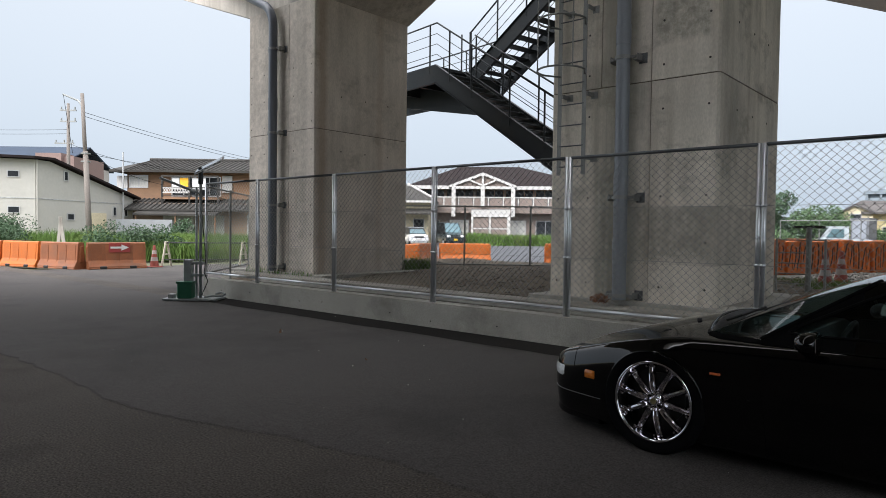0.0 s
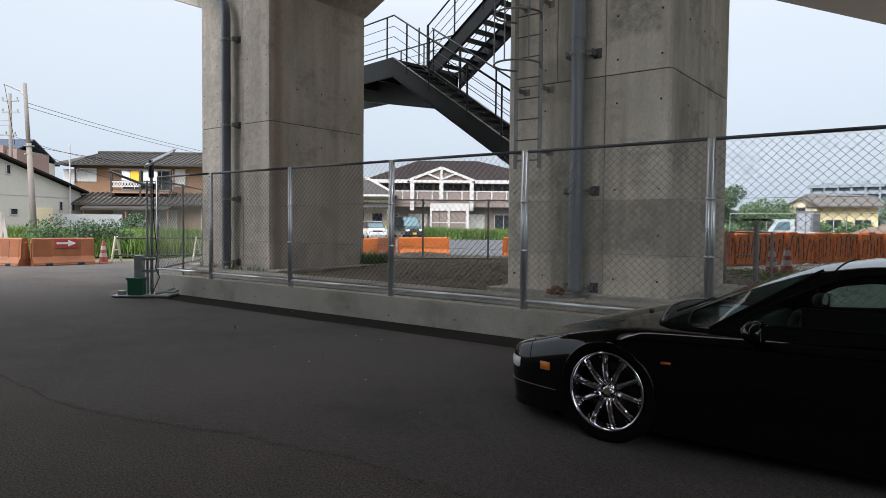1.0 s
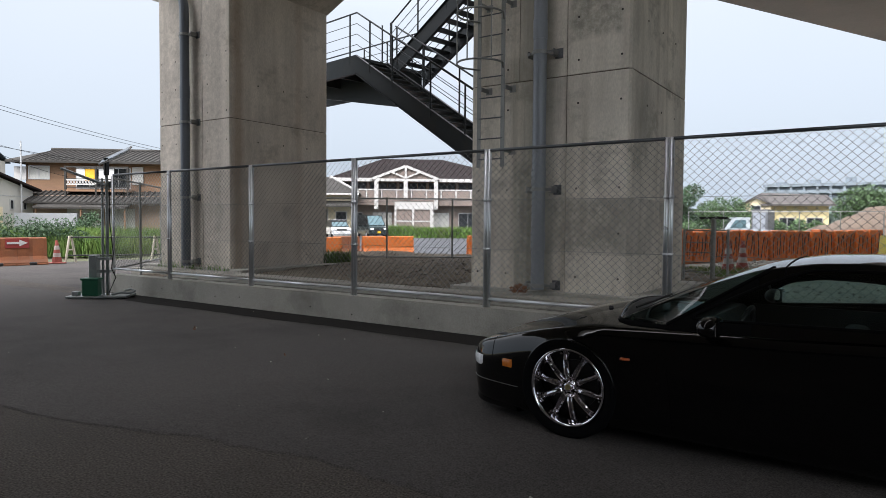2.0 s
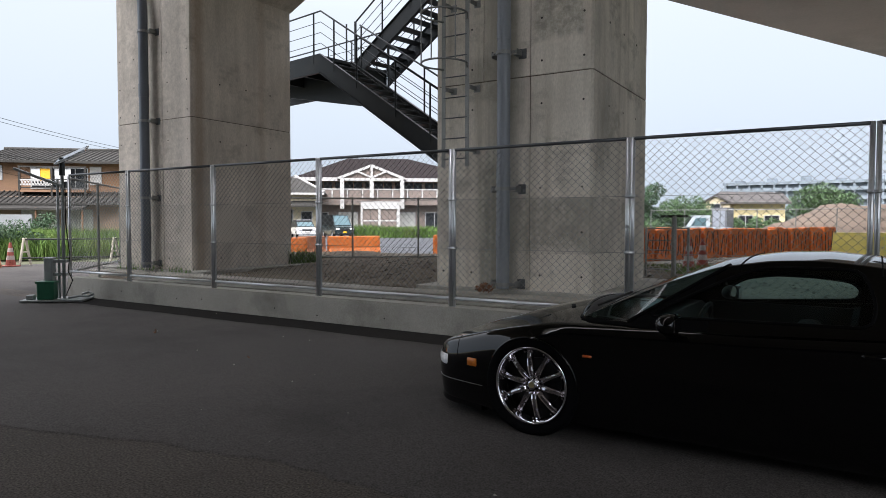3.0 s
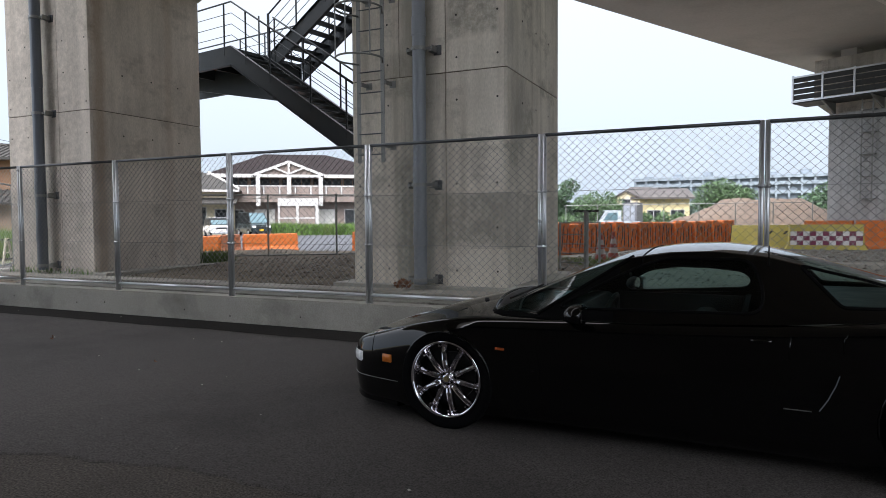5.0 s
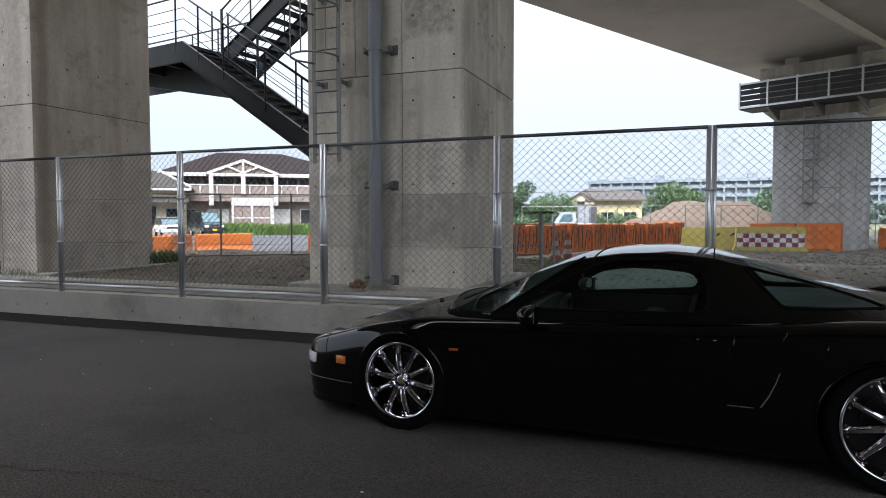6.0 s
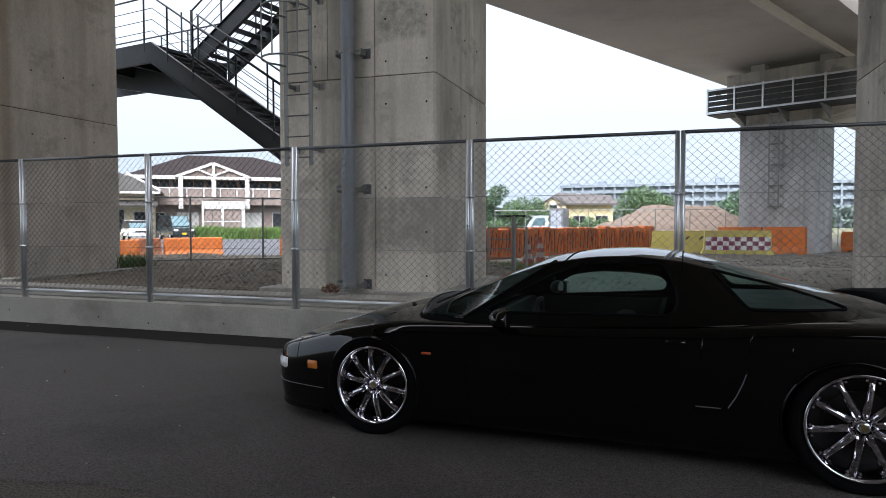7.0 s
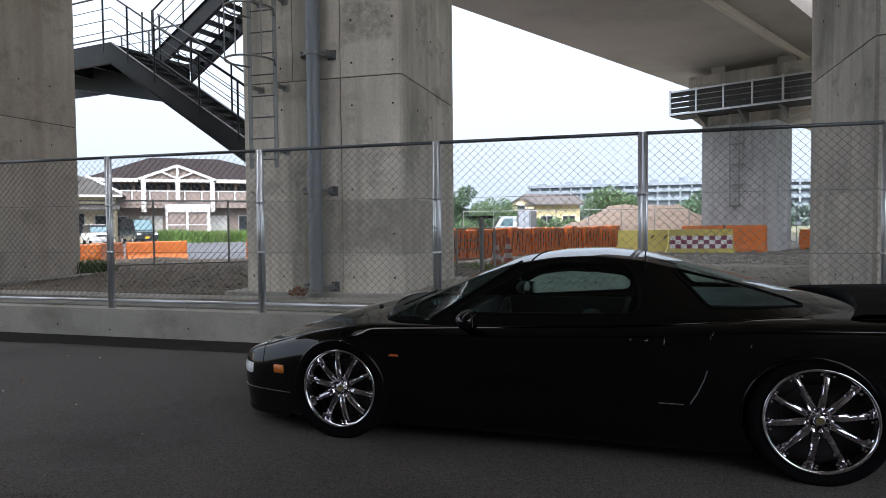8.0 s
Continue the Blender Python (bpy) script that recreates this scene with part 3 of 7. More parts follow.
lamp_clear = surface("headlamp_lens", (0.9, 0.91, 0.92), 0.12, 0.0, vary=0.1, scale=20, bump=0.0)
brass_badge = surface("brass_badge", (0.35, 0.3, 0.16), 0.3, 0.8, bump=0.05)
seat_leather = surface("dark_seat_leather", (0.0035, 0.0035, 0.004), 0.8, vary=0.2, scale=8, bump=0.1)

R_FRONT, R_REAR, WHEELBASE = 0.309, 0.322, 2.53


def smooth_curve(xs, keys, passes=3):
    """Values at xs of a curve through keys (x, value), softened."""
    kx, kv = [k[0] for k in keys], [k[1] for k in keys]
    fine = np.linspace(kx[0], kx[-1], 600)
    v = np.interp(fine, kx, kv)
    n = 25
    for _ in range(passes):
        padded = np.concatenate([2 * v[0] - v[n:0:-1], v, 2 * v[-1] - v[-2:-n - 2:-1]])
        v = np.convolve(padded, np.ones(n) / n, "same")[n:-n]
    return np.interp(xs, fine, v)


def loft(bm, rows):
    g = [[bm.verts.new(p) for p in r] for r in rows]
    for i in range(len(g) - 1):
        for j in range(len(g[0]) - 1):
            bm.faces.new((g[i][j], g[i + 1][j], g[i + 1][j + 1], g[i][j + 1]))
    return g


NOSE, TAIL = -0.875, 3.44
HALF = [(NOSE, 0.50), (-0.845, 0.62), (-0.795, 0.69), (-0.7, 0.748), (-0.45, 0.82), (-0.25, 0.862), (0.0, 0.887), (0.5, 0.872), (1.2, 0.868), (1.9, 0.878), (2.5, 0.905), (3.0, 0.885), (3.3, 0.82), (TAIL, 0.72)]
SHOULDER = [(NOSE, 0.425), (-0.82, 0.485), (-0.7, 0.525), (-0.56, 0.56), (-0.35, 0.622), (-0.19, 0.66), (0.12, 0.705), (0.55, 0.715), (1.2, 0.73), (1.9, 0.765), (2.3, 0.80), (2.6, 0.81), (3.1, 0.815), (TAIL, 0.79)]
CENTRE = [(NOSE, 0.435), (-0.82, 0.51), (-0.6, 0.58), (-0.47, 0.61), (-0.24, 0.69), (0.03, 0.755), (0.3, 0.775), (0.7, 0.76), (2.2, 0.79), (2.6, 0.815), (3.1, 0.825), (TAIL, 0.80)]
SILL = [(NOSE, 0.14), (-0.8, 0.09), (-0.3, 0.085), (0.4, 0.10), (2.2, 0.10), (2.9, 0.14), (TAIL, 0.30)]


def arch_snap(bm, cx, cz, r):
    """Opens a round wheel arch in both sides of the body."""
    gone = [f for f in bm.faces if all((v.co.x - cx) ** 2 + (v.co.z - cz) ** 2 < r * r and abs(v.co.y) > 0.5 for v in f.verts)]
    bmesh.ops.delete(bm, geom=gone, context="FACES")
    for v in bm.verts:
        d = math.hypot(v.co.x - cx, v.co.z - cz)
        if d < r and abs(v.co.y) > 0.5 and v.is_boundary and v.co.z > 0.16:
            s = r / max(d, 1e-4)
            v.co.x, v.co.z = cx + (v.co.x - cx) * s, cz + (v.co.z - cz) * s


def shoulder(x, s):
    """Insets from the widest line and heights, from the flank up to the bonnet's edge: tight along the door, a tilted panel over the nose."""
    soft, haunch = min(1, max(0, (0.2 - x) / 0.45)), min(1, max(0, (x - 1.85) / 0.4))
    ry, rz = 0.10 + 0.06 * haunch, 0.065 - 0.012 * haunch
    tight = [(ry * (1 - math.cos(radians(a))), s - rz + rz * math.sin(radians(a))) for a in np.linspace(0, 84, 14)]
    panel, inset, z = [], 0.0, s - 0.165
    for k in range(7):
        panel.append((inset, z))
        inset, z = inset + 0.0187 * math.tan(radians(5 + 2.9 * k)), z + 0.0187
    r, y0, z0 = 0.055, panel[-1][0], panel[-1][1]
    for a in np.linspace(24, 84, 8)[1:]:
        panel.append((y0 + r * (math.cos(radians(24)) - math.cos(radians(a))), z0 + r * (math.sin(radians(a)) - math.sin(radians(24)))))
    return [(p[0] * soft + q[0] * (1 - soft), p[1] * soft + q[1] * (1 - soft)) for p, q in zip(panel, tight)]


def car_body():
    bm = bmesh.new()
    xs = np.concatenate([np.linspace(NOSE, -0.6, 14)[:-1], np.linspace(-0.6, 3.1, 150)[:-1], np.linspace(3.1, TAIL, 14)])
    w, sh, ce, si = (smooth_curve(xs, k, 2) for k in (HALF, SHOULDER, CENTRE, SILL))
    rows = []
    for x, hw, s, c, b in zip(xs, w, sh, ce, si):
        half = [(hw * 0.89, b), (hw * 0.935, b + 0.02)]
        edge = shoulder(x, s)
        for f in np.linspace(0.06, 1, 18):
            # the flank leans in towards the sill
            rise = edge[0][1] - b - 0.02
            half.append((hw * (1 - 0.055 * (1 - f) ** 1.6), b + 0.02 + rise * f))
        half += [(hw - inset, z) for inset, z in edge[1:]]
        y0, z0 = half[-1]
        for f in (0.15, 0.35, 0.55, 0.75, 0.9, 1.0):
            half.append((y0 * (1 - f), z0 + (c - z0) * (1 - (1 - f) ** 2)))
        rows.append([(x, -y, z) for y, z in half] + [(x, y, z) for y, z in half[-2::-1]])
    loft(bm, rows)
    roofed = [f for f in bm.faces if 0.62 < f.calc_center_median().x < 1.66 and abs(f.calc_center_median().y) < 0.76 and f.calc_center_median().z > 0.68]
    # nose and tail caps
    bm.verts.ensure_lookup_table()
    m = len(rows[0])
    bm.faces.new([bm.verts[i] for i in range(m)][::-1])
    bm.faces.new([bm.verts[len(bm.verts) - m + i] for i in range(m)])
    # the cabin is open below the panes
    bmesh.ops.delete(bm, geom=roofed, context="FACES")
    arch_snap(bm, 0.0, R_FRONT + 0.0, 0.293)
    arch_snap(bm, WHEELBASE, R_REAR + 0.0, 0.308)
    return bm


def wheel(parent, x, y, r_tyre, r_rim, width, side, roll):
    """A chrome ten-spoke wheel whose outer face looks to side (-1 or 1) in y."""
    w = thing("wheel", "", "")
    for k in ("label", "category"):
        if k in w:
            del w[k]
    w.parent, w.location = parent, (x, y, r_tyre)
    def turned(bm, profile, seg=56):
        g = []
        for i in range(seg):
            a = i * math.tau / seg
            g.append([bm.verts.new((r * math.cos(a), yy * side, r * math.sin(a))) for r, yy in profile])
        for i in range(seg):
            for j in range(len(profile) - 1):
                bm.faces.new((g[i][j], g[(i + 1) % seg][j], g[(i + 1) % seg][j + 1], g[i][j + 1]))
    bm = bmesh.new()
    t = r_tyre
    turned(bm, [(r_rim, -0.015), (r_rim + 0.015, 0.004), ((r_rim + t) / 2 + 0.012, 0.012), (t - 0.012, 0.006), (t - 0.002, -0.012), (t, -0.05), (t, -width + 0.04), (t - 0.02, -width + 0.01), (r_rim, -width)])
    part("tyre", bm, rubber, w, "low-profile black tyre", smooth=True)
    bm = bmesh.new()
    turned(bm, [(r_rim + 0.005, -0.012), (r_rim + 0.004, 0.003), (r_rim - 0.002, 0.007), (r_rim - 0.009, 0.004), (r_rim - 0.013, -0.008), (r_rim - 0.022, -0.03), (r_rim - 0.026, -0.06), (r_rim - 0.034, -0.09), (r_rim - 0.038, -width + 0.03)])
    part("rim", bm, chrome, w, "polished chrome rim lip", smooth=True)
    bm = bmesh.new()
    turned(bm, [(0.03, -0.12), (0.15, -0.12), (0.15, -0.135), (0.03, -0.135)], 32)
    part("brake_disc", bm, dark_metal, w)
    bm = bmesh.new()
    turned(bm, [(0.001, -0.15), (r_rim - 0.02, -0.16)], 32)
    part("backplate", bm, black_plastic, w)
    for i in range(10):
        bm = bmesh.new()
        a = i * math.tau / 10 + roll
        # a tapered bar with a raised double ridge, forking at the rim
        prof = [(0.042, 0.0165, -0.042, -0.06), (0.06, 0.0195, -0.026, -0.058), (0.085, 0.0205, -0.02, -0.056), (r_rim * 0.5, 0.0185, -0.02, -0.056), (r_rim * 0.7, 0.0175, -0.026, -0.06), (r_rim * 0.84, 0.0195, -0.036, -0.066), (r_rim - 0.02, 0.0255, -0.05, -0.08)]
        g = []
        for r, hw, top, bot in prof:
            ring = [(r, -hw, bot), (r, -hw * 0.95, top - 0.006), (r, -hw * 0.6, top + 0.004), (r, 0, top - 0.011), (r, hw * 0.6, top + 0.004), (r, hw * 0.95, top - 0.006), (r, hw, bot)]
            g.append([bm.verts.new((p[0] * math.cos(a) - p[1] * math.sin(a), p[2] * side, p[0] * math.sin(a) + p[1] * math.cos(a))) for p in ring])
        for j in range(len(g) - 1):
            for k in range(6):
                bm.faces.new((g[j][k], g[j + 1][k], g[j + 1][k + 1], g[j][k + 1]))
        part("spoke", bm, chrome, w)
    bm = bmesh.new()
    turned(bm, [(0.001, -0.014), (0.024, -0.014), (0.029, -0.02), (0.031, -0.048), (0.05, -0.05), (0.056, -0.05), (0.06, -0.06)], 28)
    part("hub_cap", bm, chrome, w, "small hub cap with a plain round badge", smooth=True)
    bm = bmesh.new()
    turned(bm, [(0.001, -0.011), (0.017, -0.012), (0.019, -0.016)], 20)
    part("badge", bm, brass_badge, w)
    for i in range(20):
        a = (i // 2) * math.tau / 10 + roll + (0.12 if i % 2 else -0.12)
        bm = bmesh.new()
        rr = r_rim - 0.03
        rod(bm, (rr * math.cos(a), -0.045 * side, rr * math.sin(a)), (rr * math.cos(a), -0.026 * side, rr * math.sin(a)), 0.0065, 6)
        part("rim_bolt", bm, chrome, w)
    for i in range(5):
        a = i * math.tau / 5 + 0.3
        bm = bmesh.new()
        rod(bm, (0.044 * math.cos(a), -0.045 * side, 0.044 * math.sin(a)), (0.044 * math.cos(a), -0.022 * side, 0.044 * math.sin(a)), 0.0075, 6)
        part("wheel_nut", bm, chrome, w)
    return w


CANOPY_X = (0.27, 2.86)
ROOF = [(0.27, 0.765), (0.43, 0.84), (0.76, 0.992), (1.0, 1.08), (1.25, 1.12), (1.5, 1.13), (1.75, 1.105), (2.0, 1.045), (2.3, 0.955), (2.6, 0.872), (2.86, 0.83)]
ROOF_HALF = [(0.27, 0.70), (0.6, 0.655), (0.95, 0.60), (1.2, 0.565), (1.7, 0.555), (2.2, 0.55), (2.6, 0.5), (2.86, 0.45)]
BELT_HALF = [(0.27, 0.74), (0.6, 0.80), (1.0, 0.83), (1.8, 0.835), (2.2, 0.80), (2.6, 0.70), (2.86, 0.60)]
BELT = [(0.27, 0.715), (0.6, 0.71), (1.2, 0.725), (1.8, 0.755), (2.3, 0.79), (2.86, 0.81)]


satin_black = surface("satin_black_trim", (0.004, 0.004, 0.0042), 0.7, spec=0.06, bump=0.05)


def rounded(pts, r=0.05):
    """A closed outline with its corners cut to short arcs."""
    out = []
    for k in range(len(pts)):
        p, a, b = (Vector(pts[k]), Vector(pts[k - 1]), Vector(pts[(k + 1) % len(pts)]))
        u, v = (a - p).normalized() * min(r, (a - p).length * 0.4), (b - p).normalized() * min(r, (b - p).length * 0.4)
        for f in (0.0, 0.33, 0.67, 1.0):
            q = p + u * (1 - f) ** 2 + v * f ** 2
            out.append((q.x, q.y))
    return out


def inside(outline, x, z):
    hit = False
    for k in range(len(outline)):
        (xa, za), (xb, zb) = outline[k - 1], outline[k]
        if (za > z) != (zb > z) and x < xa + (xb - xa) * (z - za) / (zb - za):
            hit = not hit
    return hit


NEAR_SIDE = rounded([(0.66, 0.775), (1.08, 1.0), (1.24, 1.06), (1.68, 1.06), (1.74, 0.9), (1.72, 0.80)], 0.07)
FAR_SIDE = rounded([(0.80, 0.72), (0.83, 0.82), (0.95, 0.895), (1.15, 0.93), (1.4, 0.924), (1.6, 0.9), (1.655, 0.845), (1.63, 0.775), (1.15, 0.742)], 0.05)
QUARTER = rounded([(1.90, 1.035), (2.18, 0.965), (2.36, 0.912), (2.50, 0.868), (2.56, 0.842), (2.08, 0.842)], 0.03)


def car_canopy(parent):
    """Roof, pillars and panes out of one lofted skin."""
    xs = np.linspace(*CANOPY_X, 330)
    top, rh, bh, be = (smooth_curve(xs, k, 1) for k in (ROOF, ROOF_HALF, BELT_HALF, BELT))
    sec, edges = [], []
    for x, t, r, b, z in zip(xs, top, rh, bh, be):
        edge = max(z + 0.012, t - 0.032)
        edges.append(edge)
        half = []
        for f in np.linspace(0, 1, 54):
            half.append((b + (r - b) * f ** 1.1, z + (edge - z) * f))
        for f in (0.05, 0.12, 0.25, 0.45, 0.65, 0.85, 1.0):
            half.append((r * (1 - f), edge + (t - edge) * (1 - (1 - f) ** 2.4)))
        sec.append([(x, -y, zz) for y, zz in half] + [(x, y, zz) for y, zz in half[-2::-1]])
    n, m = len(sec[0]), len(sec)
    kinds = {k: bmesh.new() for k in ("screen_pillar", "screen_pillar_far", "windscreen", "side_window", "side_window_far", "roof", "rear_window", "quarter_window", "quarter_window_far", "pillar_frame")}
    maps = {k: {} for k in kinds}

    def vert(k, i, j):
        if (i, j) not in maps[k]:
            maps[k][(i, j)] = kinds[k].verts.new(sec[i][j])
        return maps[k][(i, j)]

    for i in range(m - 1):
        for j in range(n - 1):
            x = (xs[i] + xs[i + 1]) / 2
            jj = min(j, n - 2 - j)
            far = j > (n - 1) / 2
            z = (sec[i][j][2] + sec[i][j + 1][2]) / 2
            below = edges[i] - z
            if jj >= 54:
                kind = "windscreen" if x < 1.12 else "roof" if x < 1.76 else "rear_window" if 1.84 < x < 2.68 else "pillar_frame"
            elif inside(FAR_SIDE if far else NEAR_SIDE, x, z):
                kind = "side_window_far" if far else "side_window"
            elif inside(QUARTER, x, z):
                kind = "quarter_window_far" if far else "quarter_window"
            elif x < 1.12 and z > (0.83 + (x - 0.66) * 0.536 if far else 0.805 + (x - 0.668) * 0.655) and z > be[i] + 0.02:
                kind = "windscreen"
            elif x < 1.0:
                kind = "screen_pillar_far" if far else "screen_pillar"
            else:
                kind = "pillar_frame"
            kinds[kind].faces.new([vert(kind, *q) for q in ((i, j), (i + 1, j), (i + 1, j + 1), (i, j + 1))])
    for k, bmk in kinds.items():
        paint = k in ("roof", "pillar_frame", "screen_pillar", "screen_pillar_far")
        ob = part(k.replace("_far", ""), bmk, satin_black if k.startswith("screen_pillar") else car_paint if paint else screen_glass if k == "windscreen" else car_glass, parent, "" if paint else "dark tinted glass", smooth=True)
        if not paint:
            ob.visible_shadow = False
    # rubber frames round the side panes
    def skin_y(x, z):
        i = int(np.argmin(abs(xs - x)))
        col = sec[i][:61]
        return -float(np.interp(z, [p[2] for p in col], [-p[1] for p in col]))
    for outline, s in ((NEAR_SIDE, 1), (FAR_SIDE, -1), (QUARTER, 1), (QUARTER, -1)):
        bm = bmesh.new()
        pts = []
        for k in range(len(outline)):
            (xa, za), (xb, zb) = outline[k], outline[(k + 1) % len(outline)]
            for f in np.linspace(0, 1, 5)[:-1]:
                x, z = xa + (xb - xa) * f, za + (zb - za) * f
                pts.append((x, s * skin_y(x, z), z))
        pipe(bm, pts, 0.009, 6, closed=True)
        part("window_seal", bm, satin_black, parent)
    # the trim between screen and pillar
    bm = bmesh.new()
    pipe(bm, [(x, skin_y(x, 0.805 + (x - 0.668) * 0.655) - 0.002, 0.805 + (x - 0.668) * 0.655) for x in np.linspace(0.56, 1.06, 26)], 0.011, 6)
    part("screen_trim", bm, satin_black, parent)
    # black strips where the hard top meets the screen and the hatch
    for x in (1.12, 1.755):
        i = int(np.argmin(abs(xs - x)))
        bm = bmesh.new()
        pipe(bm, [(p[0], p[1], p[2] + 0.001) for p in sec[i][46:n - 46]], 0.004, 6)
        part("roof_seal", bm, satin_black, parent)


def mirror(parent, side):
    bm = bmesh.new()
    bmesh.ops.create_uvsphere(bm, u_segments=24, v_segments=14, radius=1)
    bmesh.ops.scale(bm, vec=(0.08, 0.10, 0.058), verts=bm.verts[:])
    for v in bm.verts:
        if v.co.x > 0.03:
            v.co.x = 0.03
    bmesh.ops.translate(bm, vec=(0.845, side * 0.95, 0.765), verts=bm.verts[:])
    m = part("door_mirror", bm, car_paint, parent, smooth=True)
    bm = bmesh.new()
    pipe(bm, [(0.79, side * 0.80, 0.69), (0.80, side * 0.86, 0.72), (0.84, side * 0.92, 0.745)], 0.022, 8)
    part("stalk", bm, car_paint, m)
    bm = bmesh.new()
    box(bm, 0.876, 0.879, side * 0.95 - 0.07, side * 0.95 + 0.07, 0.732, 0.798, bevel=0.001)
    part("mirror_glass", bm, chrome, m)


car = thing("sports_coupe", "low black sports coupe with chrome ten-spoke wheels parked on the asphalt", "car")
part("body", car_body(), car_paint, car, "glossy black paint", smooth=True)
car_canopy(car)
for s in (-1, 1):
    mirror(car, s)
    wheel(car, 0.0, s * 0.862, R_FRONT, 0.233, 0.215, s, radians(26))
    wheel(car, WHEELBASE + 0.04, s * 0.88, R_REAR, 0.254, 0.255, s, radians(9))


def flank_y(x, z, out=0.0):
    """The body's half width at a place on the flank or the rounded nose."""
    hw = float(smooth_curve([x], HALF, 2)[0])
    sh, b = float(smooth_curve([x], SHOULDER, 2)[0]), float(smooth_curve([x], SILL, 2)[0])
    edge = shoulder(x, sh)
    if z > edge[0][1]:
        return hw - float(np.interp(z, [p[1] for p in edge], [p[0] for p in edge])) + out
    f = min(1, max(0, (z - b - 0.02) / (edge[0][1] - b - 0.02)))
    return hw * (1 - 0.055 * (1 - f) ** 1.6) + out


def flank_patch(name, x0, x1, z0, z1, mat, s, out=0.004, label="", bevel_x=0.0):
    """A lens or plate that follows the flank."""
    bm = bmesh.new()
    nx, nz = 8, 4
    rows = []
    for i in range(nx + 1):
        x = x0 + (x1 - x0) * i / nx
        rows.append([])
        for j in range(nz + 1):
            z = z0 + (z1 - z0) * j / nz
            edge = 0.0 if i in (0, nx) or j in (0, nz) else 1.0
            rows[-1].append((x + bevel_x * (j / nz), s * (flank_y(x, z, -0.004) + (out + 0.004) * edge), z))
    loft(bm, rows)
    return part(name, bm, mat, car, label, smooth=True)


for s in (-1, 1):
    flank_patch("front_marker", -0.485, -0.395, 0.362, 0.426, amber, s, 0.008, "amber front side marker")
    flank_patch("side_repeater", 0.328, 0.39, 0.519, 0.537, repeater_lens, s, 0.010, "small amber side repeater")
    flank_patch("corner_lamp", -0.86, -0.66, 0.335, 0.408, lamp_clear, s, 0.010, "clear corner lamp", -0.008)
    flank_patch("door_handle", 1.68, 1.78, 0.665, 0.69, car_paint, s, 0.012)
    # air intake in the rear flank: dark mouth with a bright trailing edge
    flank_patch("side_intake", 1.83, 2.02, 0.35, 0.66, black_plastic, s, -0.0005, "black side air intake", 0.06)
    bm = bmesh.new()
    pipe(bm, [(x, s * (flank_y(x, z) + 0.004), z) for x, z in ((1.985, 0.36), (2.02, 0.42), (2.05, 0.49), (2.065, 0.54))], 0.006, 6)
    part("intake_edge", bm, car_paint, car)
    # the lower edge is pale steel, put in for the glint there
    bm = bmesh.new()
    pipe(bm, [(x, s * (flank_y(x, 0.355) + 0.004), 0.355) for x in (1.83, 1.89, 1.95)], 0.0025, 6)
    part("intake_edge", bm, galvanised_dull, car)
    # door seams
    for pts in (((0.62, 0.14), (0.6, 0.4), (0.58, 0.6), (0.66, 0.7)), ((1.83, 0.16), (1.83, 0.45), (1.82, 0.72))):
        bm = bmesh.new()
        zs = np.linspace(pts[0][1], pts[-1][1], 12)
        pipe(bm, [(float(np.interp(z, [p[1] for p in pts], [p[0] for p in pts])), s * flank_y(0.6, z, 0.0005), z) for z in zs], 0.0008, 4)
        part("door_seam", bm, satin_black, car)
    # bumper crease line, in pale steel that stands for its highlight
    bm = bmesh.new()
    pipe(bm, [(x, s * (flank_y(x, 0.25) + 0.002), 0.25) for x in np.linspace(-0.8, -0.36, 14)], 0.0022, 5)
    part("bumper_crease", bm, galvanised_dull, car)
    # seam between bumper and fender
    bm = bmesh.new()
    pipe(bm, [(-0.573, s * flank_y(-0.573, z, 0.0005), z) for z in np.linspace(0.42, 0.54, 10)], 0.0022, 5)
    part("bumper_seam", bm, satin_black, car)
    # windscreen wiper
    bm = bmesh.new()
    y0 = -0.45 if s < 0 else 0.1
    pipe(bm, [(0.27, y0, 0.775), (0.32, y0 + 0.1, 0.8), (0.37, y0 + 0.38, 0.832)], 0.008, 5)
    part("wiper", bm, dark_metal, car)
    # rolled lips round the wheel arches
    for cx, cz, r in ((0.0, R_FRONT, 0.296), (WHEELBASE, R_REAR, 0.311)):
        bm = bmesh.new()
        ring = []
        for a in np.linspace(radians(-12), radians(192), 34):
            x, z = cx + r * math.cos(a), cz + r * math.sin(a)
            ring.append((x, s * (flank_y(x, z) + 0.003), z))
        pipe(bm, ring, 0.007, 6)
        part("arch_lip", bm, car_paint, car, smooth=True)
    # ridges behind the door and at the haunch, added to imitate reflections
    for pts in (((1.852, 0.6), (1.857, 0.71)), ((2.075, 0.64), (2.078, 0.71), (2.095, 0.745)), ((2.258, 0.64), (2.262, 0.69))):
        bm = bmesh.new()
        pipe(bm, [(x, s * (flank_y(x, z) + 0.001), z) for x, z in pts], 0.004, 6)
        part("panel_edge", bm, car_paint, car, smooth=True)
    # seats
    bm = bmesh.new()
    box(bm, 1.30, 1.45, s * 0.36 - 0.2, s * 0.36 + 0.2, 0.3, 0.66, bevel=0.06, segs=3)
    box(bm, 0.85, 1.3, s * 0.36 - 0.22, s * 0.36 + 0.22, 0.2, 0.42, bevel=0.06, segs=3)
    part("seat", bm, seat_leather, car, "dark leather seat", smooth=True)
# inner door panels
for s in (-1, 1):
    bm = bmesh.new()
    box(bm, 0.7, 1.65, s * 0.79 - 0.02, s * 0.79 + 0.02, 0.2, 0.715)
    part("inner_door_panel", bm, seat_leather, car)
